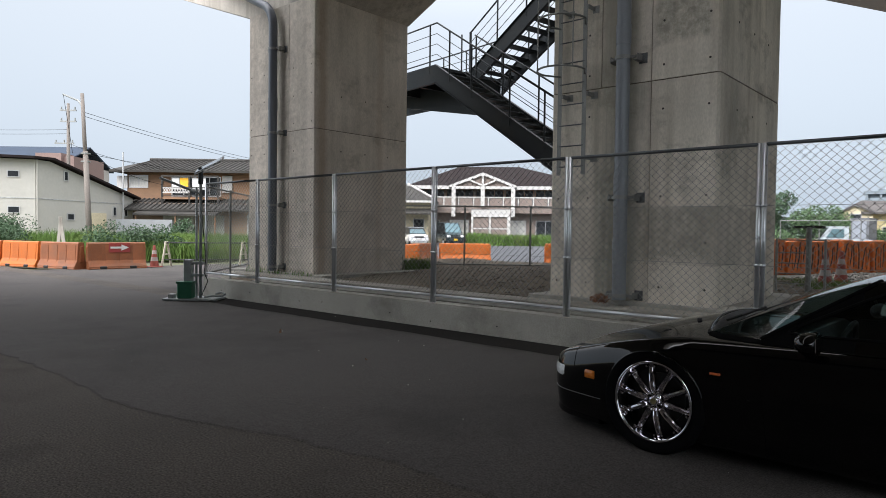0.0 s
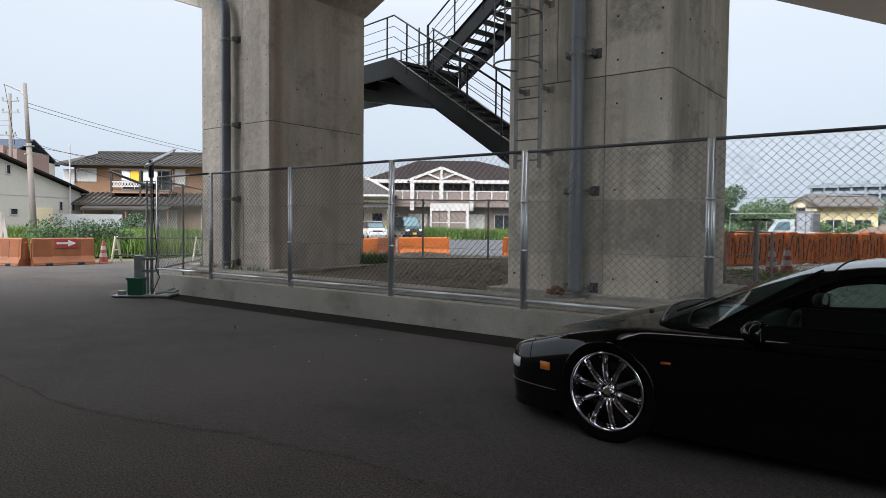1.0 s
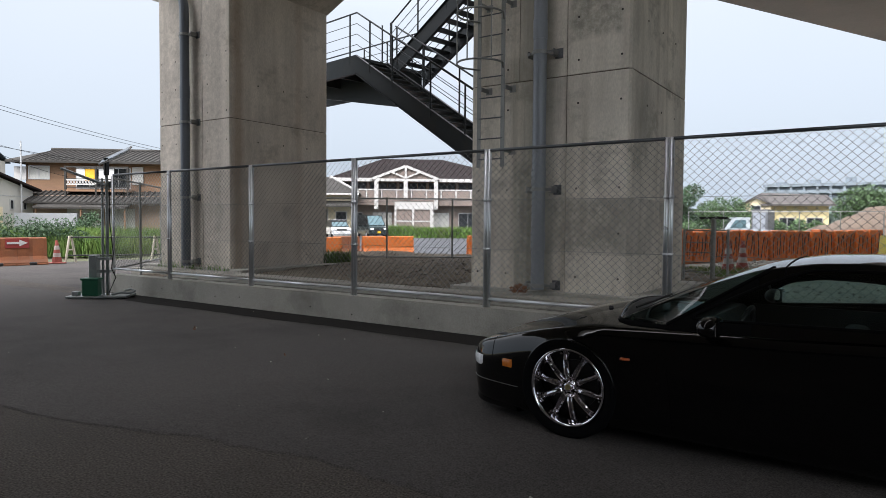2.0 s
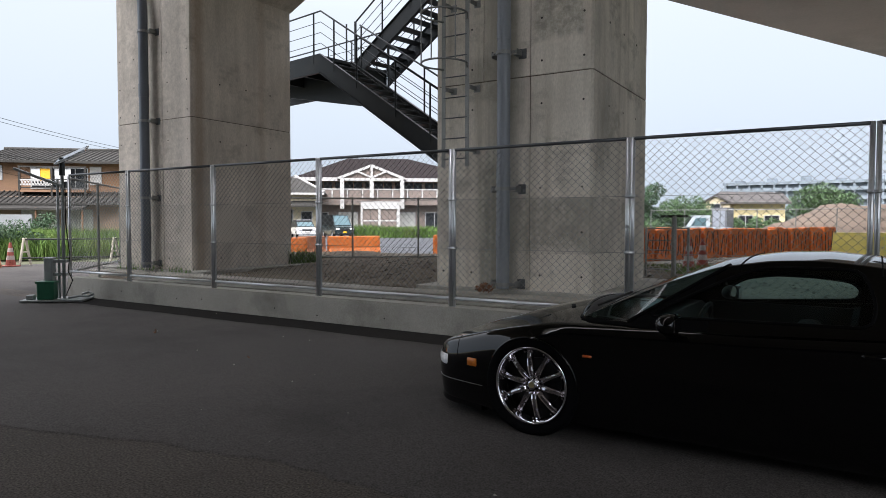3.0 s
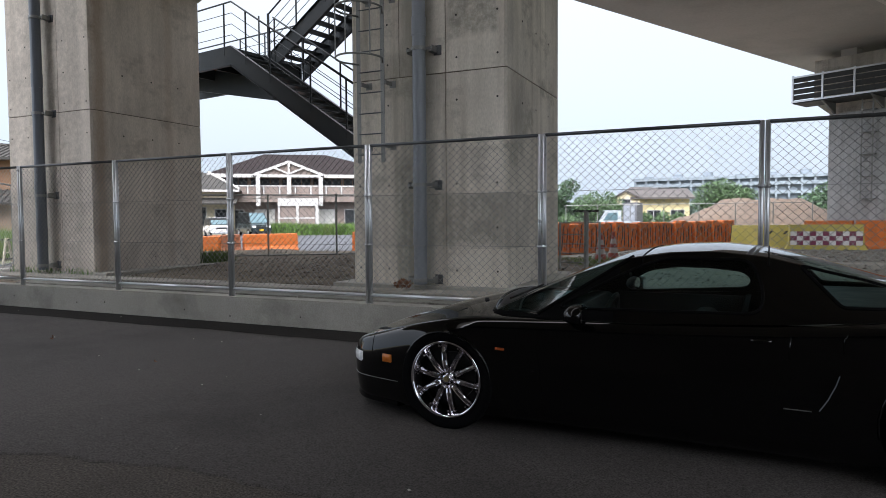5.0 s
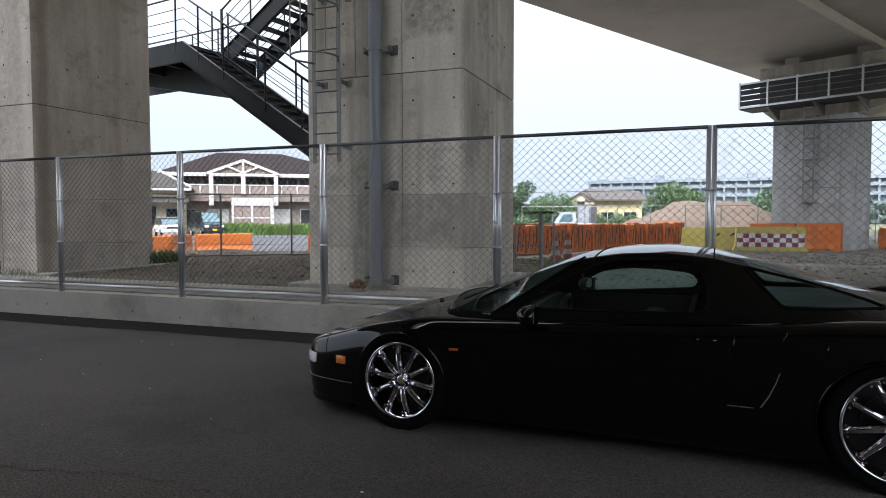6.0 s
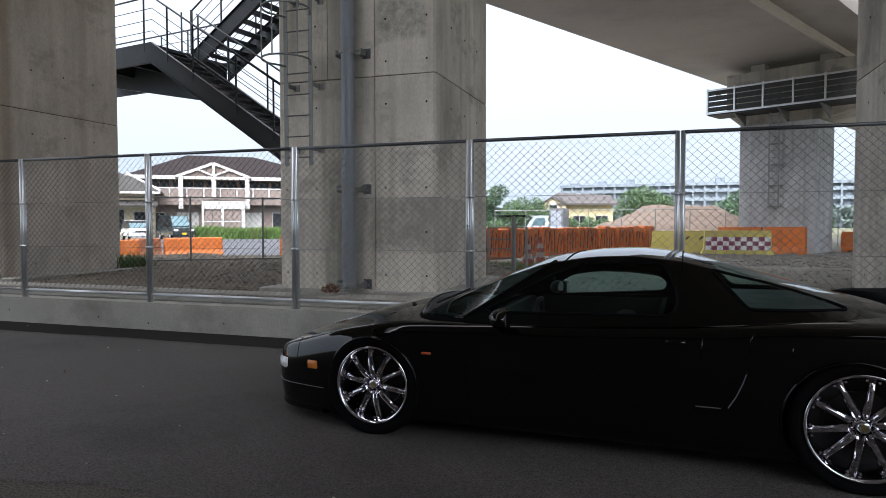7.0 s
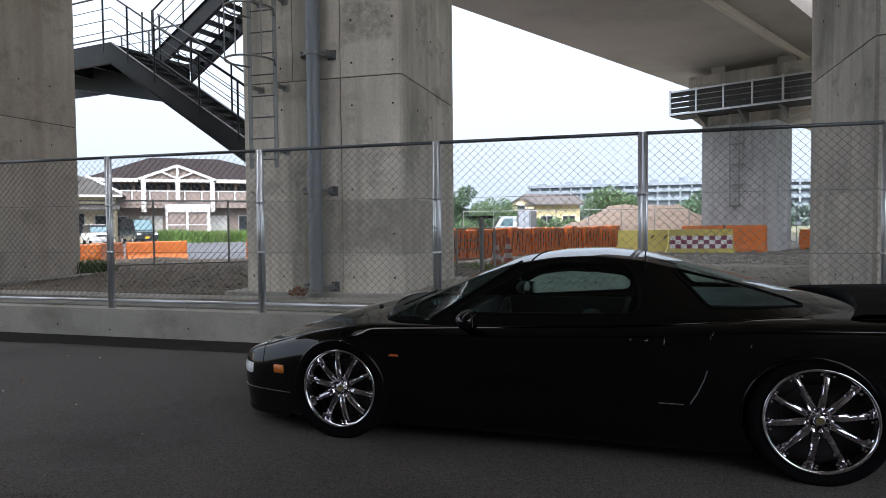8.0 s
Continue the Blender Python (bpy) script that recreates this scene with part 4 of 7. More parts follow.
# black cowl strip with a raised lip at the foot of the screen
bm = bmesh.new()
rows = []
for y in np.linspace(-0.66, 0.66, 23):
    z = 0.70 + 0.072 * (1 - (y / 0.77) ** 2)
    x = 0.16 + 0.10 * (y / 0.66) ** 2
    rows.append([(x, y, z - 0.01), (x + 0.01, y, z + 0.012), (x + 0.03, y, z + 0.014), (x + 0.05, y, z + 0.004), (x + 0.11, y, z + 0.01), (x + 0.13, y, z + 0.022), (x + 0.15, y, z - 0.01)])
loft(bm, rows)
part("cowl", bm, black_plastic, car, "black cowl strip below the windscreen", smooth=True)
# the bonnet's rear edge, its washer jets, and the screen's pale foot
bm = bmesh.new()
pipe(bm, [(0.145 + 0.10 * (y / 0.66) ** 2, y, 0.70 + 0.072 * (1 - (y / 0.77) ** 2) + 0.008) for y in np.linspace(-0.68, 0.68, 27)], 0.009, 8)
part("bonnet_edge", bm, car_paint, car, smooth=True)
for y in (-0.34, 0.34):
    bm = bmesh.new()
    box(bm, 0.05, 0.075, y - 0.012, y + 0.012, 0.735, 0.757, bevel=0.004)
    part("washer_jet", bm, black_plastic, car)
bm = bmesh.new()
pipe(bm, [(0.30 + 0.11 * (y / 0.66) ** 2, y, 0.715 + 0.072 * (1 - (y / 0.77) ** 2)) for y in np.linspace(-0.66, 0.66, 27)], 0.006, 6)
part("screen_seal", bm, galvanised_dull, car, smooth=True)
# the cowl under the screen, dashboard, bulkhead, floor
bm = bmesh.new()
prism(bm, [(0.3, 0.3), (0.74, 0.3), (0.74, 0.66), (0.66, 0.72), (0.34, 0.74)], "y", -0.68, 0.68)
part("dashboard", bm, black_plastic, car)
bm = bmesh.new()
box(bm, 1.62, 1.76, -0.70, 0.70, 0.2, 0.74)
part("bulkhead", bm, satin_black, car)
bm = bmesh.new()
box(bm, 1.78, 2.62, -0.56, 0.56, 0.7, 0.832, bevel=0.02)
part("engine_cover", bm, surface("grey_engine_cover", (0.022, 0.027, 0.027), 0.5, vary=0.3, scale=5, bump=0.1), car)
bm = bmesh.new()
box(bm, -0.55, 3.2, -0.62, 0.62, 0.12, 0.18)
part("floor_pan", bm, black_plastic, car)
wheel_bm = bmesh.new()
pipe(wheel_bm, [(0.715 + 0.06 * math.sin(a), 0.36 + 0.18 * math.cos(a), 0.575 + 0.16 * math.sin(a)) for a in np.linspace(0, math.tau, 28)[:-1]], 0.016, 8, closed=True)
steer = part("steering_wheel", wheel_bm, surface("worn_black_leather", (0.03, 0.03, 0.032), 0.35, vary=0.15, scale=20, bump=0.05), car, "black leather steering wheel", smooth=True)
bm = bmesh.new()
rod(bm, (0.66, 0.36, 0.535), (0.73, 0.36, 0.585), 0.05, 10)
part("hub", bm, black_plastic, steer)
bm = bmesh.new()
bmesh.ops.create_uvsphere(bm, u_segments=24, v_segments=12, radius=1)
for v in bm.verts:
    v.co = Vector((0.965 + 0.045 * min(v.co.x, 0.45), 0.115 * v.co.y, 0.858 + 0.042 * v.co.z))
rod(bm, (0.95, 0, 0.89), (0.91, 0, 1.03), 0.008, 6)
inner = part("rear_view_mirror", bm, black_plastic, car, smooth=True)
bm = bmesh.new()
rod(bm, (0.984, 0, 0.858), (0.988, 0, 0.858), 0.036, 20)
for v in bm.verts:
    v.co.y *= 2.8
part("mirror_glass", bm, chrome, inner)
# rear wing on its end posts
bm = bmesh.new()
rows = []
for y in np.linspace(-0.78, 0.78, 25):
    e = (abs(y) / 0.78) ** 2
    x0, z0 = 2.88 - 0.16 * e, 0.868 - 0.05 * e
    rows.append([(x0, y, z0), (x0 + 0.06, y, z0 + 0.016), (x0 + 0.44, y, z0 + 0.028), (x0 + 0.47, y, z0 + 0.01), (x0 + 0.4, y, z0 - 0.05), (x0 - 0.02, y, z0 - 0.05), (x0, y, z0)])
loft(bm, rows)
wing = part("rear_wing", bm, satin_black, car, "dull black rear wing", smooth=True)
for y in (-0.76, 0.76):
    bm = bmesh.new()
    prism(bm, [(2.7, 0.72), (3.24, 0.72), (3.2, 0.82), (2.76, 0.81)], "y", y - 0.025, y + 0.025)
    part("wing_post", bm, satin_black, wing)
# front lip
bm = bmesh.new()
rows = []
lip_x = np.concatenate([np.linspace(-0.38, NOSE, 18), np.linspace(NOSE, -0.38, 18)])
lip_y = smooth_curve(lip_x, HALF, 2) * 0.915 * np.array([-1] * 18 + [1] * 18)
for x, y in zip(lip_x, lip_y):
    rows.append([(x, y, 0.16), (x - 0.012, y * 1.015, 0.09), (x - 0.006, y * 1.01, 0.075), (x + 0.03, y * 0.93, 0.075)])
loft(bm, rows)
part("front_lip", bm, car_paint, car, smooth=True)
CAR_TURN = -2.0
car.matrix_basis = pose(2.19, 4.215, 0, 0, 0, CAR_TURN) @ pose(0, 0.873, 0)

# ---- rain pipes and ladder on the piers ----
pvc_dark = surface("weathered_dark_pipe", (0.125, 0.14, 0.165), 0.32, vary=0.06, scale=1.5, grain=40, grain_amount=0.05, bump=0.0, rough_vary=0.04)


def rain_pipe(x, y, bend):
    """A grey down pipe with sockets and wall brackets; bend: it turns towards the pier's outer end at the top."""
    t = thing("rain_pipe", ("dark weathered rain pipe bending out under the beam" if bend else "grey plastic rain pipe clamped to the concrete pier"), "pipe", "rain pipes", at=(x, y, 0))
    bm = bmesh.new()
    top = 5.68 if bend else 7.6
    pts = [(0, 0, 0.36), (0, 0, top)]
    if bend:
        pts += [(-0.6 * (1 - math.cos(a)), 0, top + 0.6 * math.sin(a)) for a in np.linspace(0.12, 1.1, 12)] + [(-0.8, 0, top + 0.77), (-2.2, 0, top + 1.48)]
    pipe(bm, pts, 0.095, 20)
    for z in (1.05, 1.95, 4.0):
        rod(bm, (0, 0, z - 0.13), (0, 0, z + 0.13), 0.102, 20)
    part("pipe_run", bm, pvc_dark if bend else pvc_pipe, t)
    for z in ((0.45, 1.80, 3.38, 5.2) if bend else (0.42, 1.775, 3.685)):
        bm = bmesh.new()
        rod(bm, (0, 0, z - 0.025), (0, 0, z + 0.025), 0.11, 18)
        box(bm, 0.09, 0.2, 0.0, 0.012, z - 0.02, z + 0.02)
        box(bm, 0.14, 0.2, 0.01, PIER_Y0 - y, z - 0.045, z - 0.035)
        box(bm, 0.19, 0.2, 0.012, PIER_Y0 - y, z - 0.045, z + 0.045)
        box(bm, -0.2, -0.09, 0.0, 0.012, z - 0.02, z + 0.02)
        box(bm, -0.2, -0.19, 0.012, PIER_Y0 - y, z - 0.045, z + 0.045)
        for u in (-0.155, 0.165):
            rod(bm, (u, -0.02, z), (u, 0.03, z), 0.012, 6)
        clamp = part("bracket", bm, galvanised_dull, t)
        bm = bmesh.new()
        box(bm, 0.15, 0.27, PIER_Y0 - y - 0.012, PIER_Y0 - y, z - 0.07, z + 0.07, bevel=0.003)
        part("wall_plate", bm, dark_rail, clamp)
    return t


rain_pipe(-8.56, 9.02, True)
rain_pipe(-0.35, 9.02, False)


def access_ladder(x0, x1, y, z0, z1, label, cage_from=3.1):
    t = thing("access_ladder", label, "ladder", "pier ladders", at=(0, 0, 0))
    for x in (x0, x1):
        bm = bmesh.new()
        box(bm, x - 0.032, x + 0.032, y - 0.006, y + 0.006, z0, z1, bevel=0.002)
        part("side_rail", bm, galvanised_dull, t)
    z = z0 + 0.12
    while z < z1:
        bm = bmesh.new()
        rod(bm, (x0, y, z), (x1, y, z), 0.0095, 8)
        part("rung", bm, dark_rail, t)
        z += 0.3
    for z in (2.36, 3.27, 4.5):
        for x in (x0, x1):
            bm = bmesh.new()
            box(bm, x - 0.02, x + 0.05, y + 0.007, y + 0.015, z - 0.03, z + 0.03)
            box(bm, x + 0.04, x + 0.05, y + 0.015, PIER_Y0, z - 0.03, z + 0.03)
            box(bm, x + 0.01, x + 0.11, PIER_Y0 - 0.008, PIER_Y0, z - 0.05, z + 0.05)
            part("bracket", bm, galvanised_dull, t)
    # safety hoops bulge out in front
    z = cage_from
    while z < z1:
        bm = bmesh.new()
        c = (x0 + x1) / 2
        pts = [(x0, y, z)] + [(c - 0.33 * math.cos(a), y - 0.30 - 0.36 * math.sin(a), z) for a in np.linspace(-0.2, math.pi + 0.2, 16)] + [(x1, y, z)]
        pipe(bm, pts, 0.014, 6)
        part("hoop", bm, galvanised_dull, t, smooth=True)
        z += 0.7
    for a in (0.5, 1.57, 2.6):
        bm = bmesh.new()
        c = (x0 + x1) / 2
        rod(bm, (c - 0.33 * math.cos(a), y - 0.30 - 0.36 * math.sin(a), cage_from), (c - 0.33 * math.cos(a), y - 0.30 - 0.36 * math.sin(a), z1), 0.011, 6)
        part("cage_strip", bm, galvanised_dull, t)
    return t


access_ladder(-1.33, -0.93, 9.0, 2.12, 7.4, "galvanised ladder with safety hoops fixed to the concrete pier", cage_from=3.56)

# tie holes in the pier faces
hole_mat = surface("tie_hole_grout", (0.05, 0.046, 0.04), 0.9, bump=0.2)
for owner in [o for o in scene.objects if o.name.startswith("bridge_pier")]:
    cx = owner.location.x
    me_bm = bmesh.new()
    rod(me_bm, (0, -0.002, 0), (0, 0.004, 0), 0.016, 8)
    front_hole = part("tie_hole", me_bm, hole_mat, owner)
    front_hole.location = (-1.106, 0, 0.56)
    rises = (0.56, 1.17, 1.78, 2.39, 2.97, 3.55, 4.15, 4.75)
    holes = [(x, 0, z, 0) for z in rises for x in (-1.106, -0.61, 0.49, 1.1) if not (z == 1.17 and x < 1)] + [(s * 1.235, y, z, 1) for s in (-1, 1) for z in rises[::2] for y in (0.7, 1.4, 2.1)]
    for x, y, z, side in holes[1:]:
        o = front_hole.copy()
        scene.collection.objects.link(o)
        o.location = (x + 0.006 * math.sin(z * 9 + x), y, z + 0.008 * math.cos(z * 7))
        o.rotation_euler = (0, 0, math.pi / 2 if side else 0)

# ---- steel stair behind the piers ----
STAIR = pose(-7.86, 13.6, 0, 0, 0, -10)
stair = thing("steel_staircase", "dark grey painted steel outdoor staircase with two flights", "staircase")
stair.matrix_basis = STAIR
LAND_Z, PITCH = 5.65, 0.622


def stringer(u0, z0, u1, z1, n, depth=0.46):
    bm = bmesh.new()
    outline = [(u0, z0), (u1, z1), (u1, z1 - depth), (u0, z0 - depth)]
    prism(bm, outline, "y", n - 0.012, n + 0.012)
    for s in (0, -depth):
        prism(bm, [(u0, z0 + s), (u1, z1 + s), (u1, z1 + s + 0.014), (u0, z0 + s + 0.014)], "y", n - 0.05, n + 0.05)
    return part("stringer", bm, stair_paint, stair)


def railing(points, n, posts, low=0.0):
    """A handrail 1.1 m over a line of (u, z) points, with three thin bars and posts at the given u."""
    us, zs = [p[0] for p in points], [p[1] for p in points]
    for h, r in ((1.1, 0.022), (0.82, 0.009), (0.55, 0.009), (0.28, 0.009)):
        bm = bmesh.new()
        pipe(bm, [(u, n, z + h) for u, z in points], r, 8)
        part("handrail" if h > 1 else "rail_bar", bm, stair_paint, stair, smooth=True)
    for u in posts:
        z = float(np.interp(u, us, zs))
        bm = bmesh.new()
        rod(bm, (u, n, z - 0.2), (u, n, z + 1.1), 0.022, 8)
        part("post", bm, stair_paint, stair)


END_U = 5.7
for n in (0.0, 1.05):
    stringer(0.0, LAND_Z, END_U, LAND_Z - PITCH * END_U, n, 0.49)
for n in (1.3, 2.5):
    stringer(-0.1, LAND_Z + 0.04, 4.4, LAND_Z + 0.04 + 0.58 * 4.5, n, 0.48)
tread_bm = bmesh.new()
box(tread_bm, -0.14, 0.14, 0.02, 1.03, -0.035, 0.0, bevel=0.004)
tread = part("tread", tread_bm, stair_paint, stair)
tread.location = (0.25, 0, LAND_Z - PITCH * 0.25 - 0.12)
for k in range(1, 18):
    o = tread.copy()
    scene.collection.objects.link(o)
    o.location = (0.25 + 0.31 * k, 0, LAND_Z - PITCH * (0.25 + 0.31 * k) - 0.12)
for k in range(13):
    o = tread.copy()
    scene.collection.objects.link(o)
    o.location = (0.25 + 0.3 * k, 1.3, LAND_Z + 0.58 * (0.35 + 0.3 * k) - 0.16)
    o.scale = (1, 1.16, 1)
bm = bmesh.new()
box(bm, -4.7, 0.0, 0.02, 2.35, LAND_Z - 0.1, LAND_Z - 0.02)
part("landing", bm, stair_paint, stair)
for n in (0.0, 2.36):
    bm = bmesh.new()
    box(bm, -4.7, 0.0, n - 0.012, n + 0.012, LAND_Z - 0.46, LAND_Z + 0.02)
    box(bm, -4.7, 0.0, n - 0.05, n + 0.05, LAND_Z - 0.475, LAND_Z - 0.46)
    part("landing_fascia", bm, stair_paint, stair)
for u in (-2.2, -1.0, -0.1):
    bm = bmesh.new()
    box(bm, u - 0.04, u + 0.04, 0.02, 2.34, LAND_Z - 0.4, LAND_Z - 0.1)
    part("cross_beam", bm, stair_paint, stair)
# the beam that carries the landing, and its columns
bm = bmesh.new()
prism(bm, [(-4.6, 5.56), (-0.2, 5.56), (0.95, 4.9), (0.5, 4.40), (-3.2, 5.1), (-4.6, 5.3)], "y", 1.1, 1.28)
part("carrier_beam", bm, stair_paint, stair)
bm = bmesh.new()
box(bm, -4.5, -4.3, 0.95, 1.08, 0.2, LAND_Z - 0.1)
part("column", bm, stair_paint, stair)
bm = bmesh.new()
box(bm, END_U, END_U + 1.2, 0.0, 2.36, LAND_Z - PITCH * END_U - 0.25, LAND_Z - PITCH * END_U - 0.02)
part("landing", bm, stair_paint, stair)
for u in (END_U + 0.1, END_U + 1.1):
    bm = bmesh.new()
    box(bm, u - 0.08, u + 0.08, 1.1, 1.26, 0.1, LAND_Z - PITCH * END_U - 0.25)
    part("column", bm, stair_paint, stair)
lower = [(-4.7, LAND_Z), (0.02, LAND_Z), (END_U, LAND_Z - PITCH * END_U)]
railing(lower, 0.0, (-2.6, -1.4, -0.27, 0.55, 1.41, 2.76, 3.85, 5.0))
railing([(0.35, LAND_Z - 0.19), (END_U, LAND_Z - PITCH * END_U)], 1.05, (0.4, 1.45, 2.7, 3.75))
railing([(-0.1, LAND_Z + 0.04), (4.4, LAND_Z + 0.04 + 0.58 * 4.5)], 1.3, (-0.1, 0.95, 2.0, 3.1))
railing([(-0.1, LAND_Z + 0.04), (4.4, LAND_Z + 0.04 + 0.58 * 4.5)], 2.5, (-0.1, 0.95, 2.0, 3.1))
railing([(-4.7, LAND_Z), (-0.1, LAND_Z)], 2.36, (-2.6, -1.5, -0.4))
for u in (0.0, -0.35):
    bm = bmesh.new()
    rod(bm, (u, 1.18, LAND_Z - 0.2), (u, 1.18, LAND_Z + 1.1), 0.022, 8)
    part("post", bm, stair_paint, stair)

# ---- side and rear fences of the plot ----
def fence_run(a, b, top, base, label, spacing=2.0, mesh=True):
    """A plain chain-link run with single posts from a to b."""
    a, b = Vector((*a, 0)), Vector((*b, 0))
    d = b - a
    t = thing("wire_fence", label, "fence", "wire fences round the plot", at=(a.x, a.y, 0), turn=math.degrees(math.atan2(d.y, d.x)))
    n = max(1, round(d.length / spacing))
    for k in range(n + 1):
        bm = bmesh.new()
        rod(bm, (d.length * k / n, 0, base - 0.3), (d.length * k / n, 0, top), 0.024, 8)
        part("post", bm, galvanised_dull, t)
    for z in (top - 0.03, base + 0.12):
        bm = bmesh.new()
        rod(bm, (0, 0, z), (d.length, 0, z), 0.018, 8)
        part("rail", bm, galvanised_dull, t)
    if mesh:
        bm = bmesh.new()
        chain_link(bm, d.length, base + 0.12, top - 0.03, 0.14, 0.125, 0.002)
        part("chain_link", bm, wire_mat, t, "diamond-woven steel wire")
    return t


fence_run((-7.9, 7.08), (-10.35, 9.6), 2.1, 0.3, "galvanised chain-link fence along the plot's side")
fence_run((-10.35, 9.6), (-8.3, 12.75), 1.95, 0.3, "galvanised chain-link fence behind the pier")
fence_run((-8.3, 12.75), (-2.9, 16.8), 1.95, 0.3, "galvanised chain-link fence at the back of the plot", 1.68)

# concrete ledge inside the fence and round the pier foot
ledge = thing("channel_ledge", "row of concrete channel slabs on the soil inside the fence", "ledge", kind="structure")
slab_bm = bmesh.new()
box(slab_bm, 0.004, 1.996, 0, 0.68, 0.0, 0.25, bevel=0.012)
slab = part("slab", slab_bm, surface("dirty_channel_concrete", (0.2, 0.19, 0.165), 0.95, vary=0.3, scale=1.2, grain=40, grain_amount=0.2, bump=0.3, tint=(0.06, 0.055, 0.045), tint_amount=0.8, tint_scale=1.5), ledge)
slab.location = (-7.7, 7.93, 0)
for k in range(1, 14):
    o = slab.copy()
    scene.collection.objects.link(o)
    o.location = (-7.7 + 2 * k, 7.93 + 0.006 * math.sin(k * 5), 0.008 * math.sin(k * 3.1))
strip_bm = bmesh.new()
box(strip_bm, 0.004, 2.996, 0, 0.46, 0.0, 0.28, bevel=0.012)
strip = part("strip_slab", strip_bm, surface("soiled_strip_concrete", (0.33, 0.31, 0.265), 0.95, vary=0.2, scale=1.0, grain=40, bump=0.3, tint=(0.13, 0.11, 0.08), tint_amount=0.7, tint_scale=0.9), ledge)
strip.location = (-10.0, 8.63, 0)
for k in range(1, 6):
    o = strip.copy()
    scene.collection.objects.link(o)
    o.location = (-10.0 + 3 * k, 8.63, 0.006 * math.sin(k * 2.1))
bm = bmesh.new()
box(bm, -10.3, -6.9, 9.1, 12.3, 0.0, 0.33, bevel=0.01)
tagged(part("footing", bm, concrete_kerb), "concrete footing slab round the pier", "footing", kind="structure")
bm = bmesh.new()
box(bm, -1.9, 1.2, 9.1, 12.3, 0.0, 0.33, bevel=0.01)
tagged(part("footing", bm, concrete_kerb), "concrete footing slab round the pier", "footing", kind="structure")

# ---- solar lamp stand at the fence's end ----
green_paint = surface("green_plastic", (0.012, 0.12, 0.06), 0.5, vary=0.12, scale=5, bump=0.05)
# cells coloured light grey to carry the sky's sheen on their glass
solar_cell_sheen = surface("solar_cell_sheen", (0.2, 0.23, 0.26), 0.18, vary=0.15, scale=6, grain=40, bump=0.0)
lamp_steel = surface("grey_lamp_steel", (0.34, 0.36, 0.355), 0.45, 0.35, vary=0.12, scale=5, bump=0.05)
panel_back = surface("pale_panel_back", (0.8, 0.82, 0.83), 0.4, vary=0.08, scale=4, bump=0.0)
lamp = thing("solar_lamp_stand", "steel lamp stand with a solar panel and green battery box", "lamp stand", at=(-7.09, 6.47, 0), turn=41)
bm = bmesh.new()
box(bm, -0.52, 0.42, -0.26, 0.26, 0.02, 0.055, bevel=0.006)
part("base_plate", bm, lamp_steel, lamp)
for dx, dy in ((-0.46, -0.2), (-0.46, 0.2), (0.36, -0.2), (0.36, 0.2)):
    bm = bmesh.new()
    rod(bm, (dx, dy, 0), (dx, dy, 0.02), 0.04, 8)
    part("foot", bm, black_plastic, lamp)
bm = bmesh.new()
rod(bm, (0.05, 0, 0.05), (0.05, 0, 2.28), 0.026, 12)
part("pole", bm, lamp_steel, lamp, smooth=True)
bm = bmesh.new()
rod(bm, (-0.03, 0.02, 0.05), (-0.03, 0.02, 2.0), 0.02, 12)
part("pole", bm, lamp_steel, lamp, smooth=True)
bm = bmesh.new()
box(bm, -0.23, -0.1, -0.06, 0.1, 0.3, 0.72, bevel=0.01)
part("control_box", bm, lamp_steel, lamp)
for z in (0.45, 0.66):
    bm = bmesh.new()
    box(bm, -0.2, 0.1, -0.05, 0.07, z - 0.025, z + 0.025, bevel=0.004)
    part("clamp", bm, lamp_steel, lamp)
bm = bmesh.new()
box(bm, -0.27, -0.02, -0.25, -0.06, 0.055, 0.34, bevel=0.015)
box(bm, -0.285, -0.005, -0.262, -0.045, 0.315, 0.35, bevel=0.006)
part("battery_box", bm, green_paint, lamp, "green plastic box with a lid")
bm = bmesh.new()
box(bm, -0.26, 0.26, -0.19, 0.19, -0.015, 0.015, m=pose(0.2, 0, 2.38, 0, -27, 0) @ pose(0, 0, 0, 20, 0, 0), bevel=0.004)
panel = part("solar_panel", bm, panel_back, lamp, "tilted solar panel in an aluminium frame")
bm = bmesh.new()
box(bm, -0.245, 0.245, -0.175, 0.175, 0.016, 0.019, m=pose(0.2, 0, 2.38, 0, -27, 0) @ pose(0, 0, 0, 20, 0, 0))
part("cells", bm, solar_cell_sheen, panel)
bm = bmesh.new()
rod(bm, (0.05, 0, 2.05), (0.05, 0, 2.34), 0.045, 10)
part("bracket", bm, dark_metal, lamp)
bm = bmesh.new()
box(bm, -0.76, 0.0, -0.045, 0.045, -0.02, 0.02, m=pose(0.05, 0, 1.88, 0, 21, 0), bevel=0.006)
part("lamp_arm", bm, lamp_steel, lamp, "dark flat lamp bar on an arm")
bm = bmesh.new()
pipe(bm, [(0.09, 0.0, 1.95), (0.1, -0.03, 1.3), (0.16, -0.05, 0.75), (0.13, -0.05, 0.5), (0.2, -0.06, 0.35), (0.1, -0.08, 0.1)], 0.008, 6)
part("cable", bm, rubber, lamp)
bm = bmesh.new()
pipe(bm, [(0.15, -0.1, 0.07), (0.3, -0.12, 0.1), (0.45, -0.1, 0.09), (0.5, -0.05, 0.12), (0.42, 0.0, 0.15), (0.32, -0.02, 0.12)], 0.02, 8)
part("chain_coil", bm, lamp_steel, lamp)
bm = bmesh.new()
box(bm, -0.44, -0.33, -0.22, -0.1, 0.055, 0.13, bevel=0.01)
part("small_box", bm, lamp_steel, lamp)

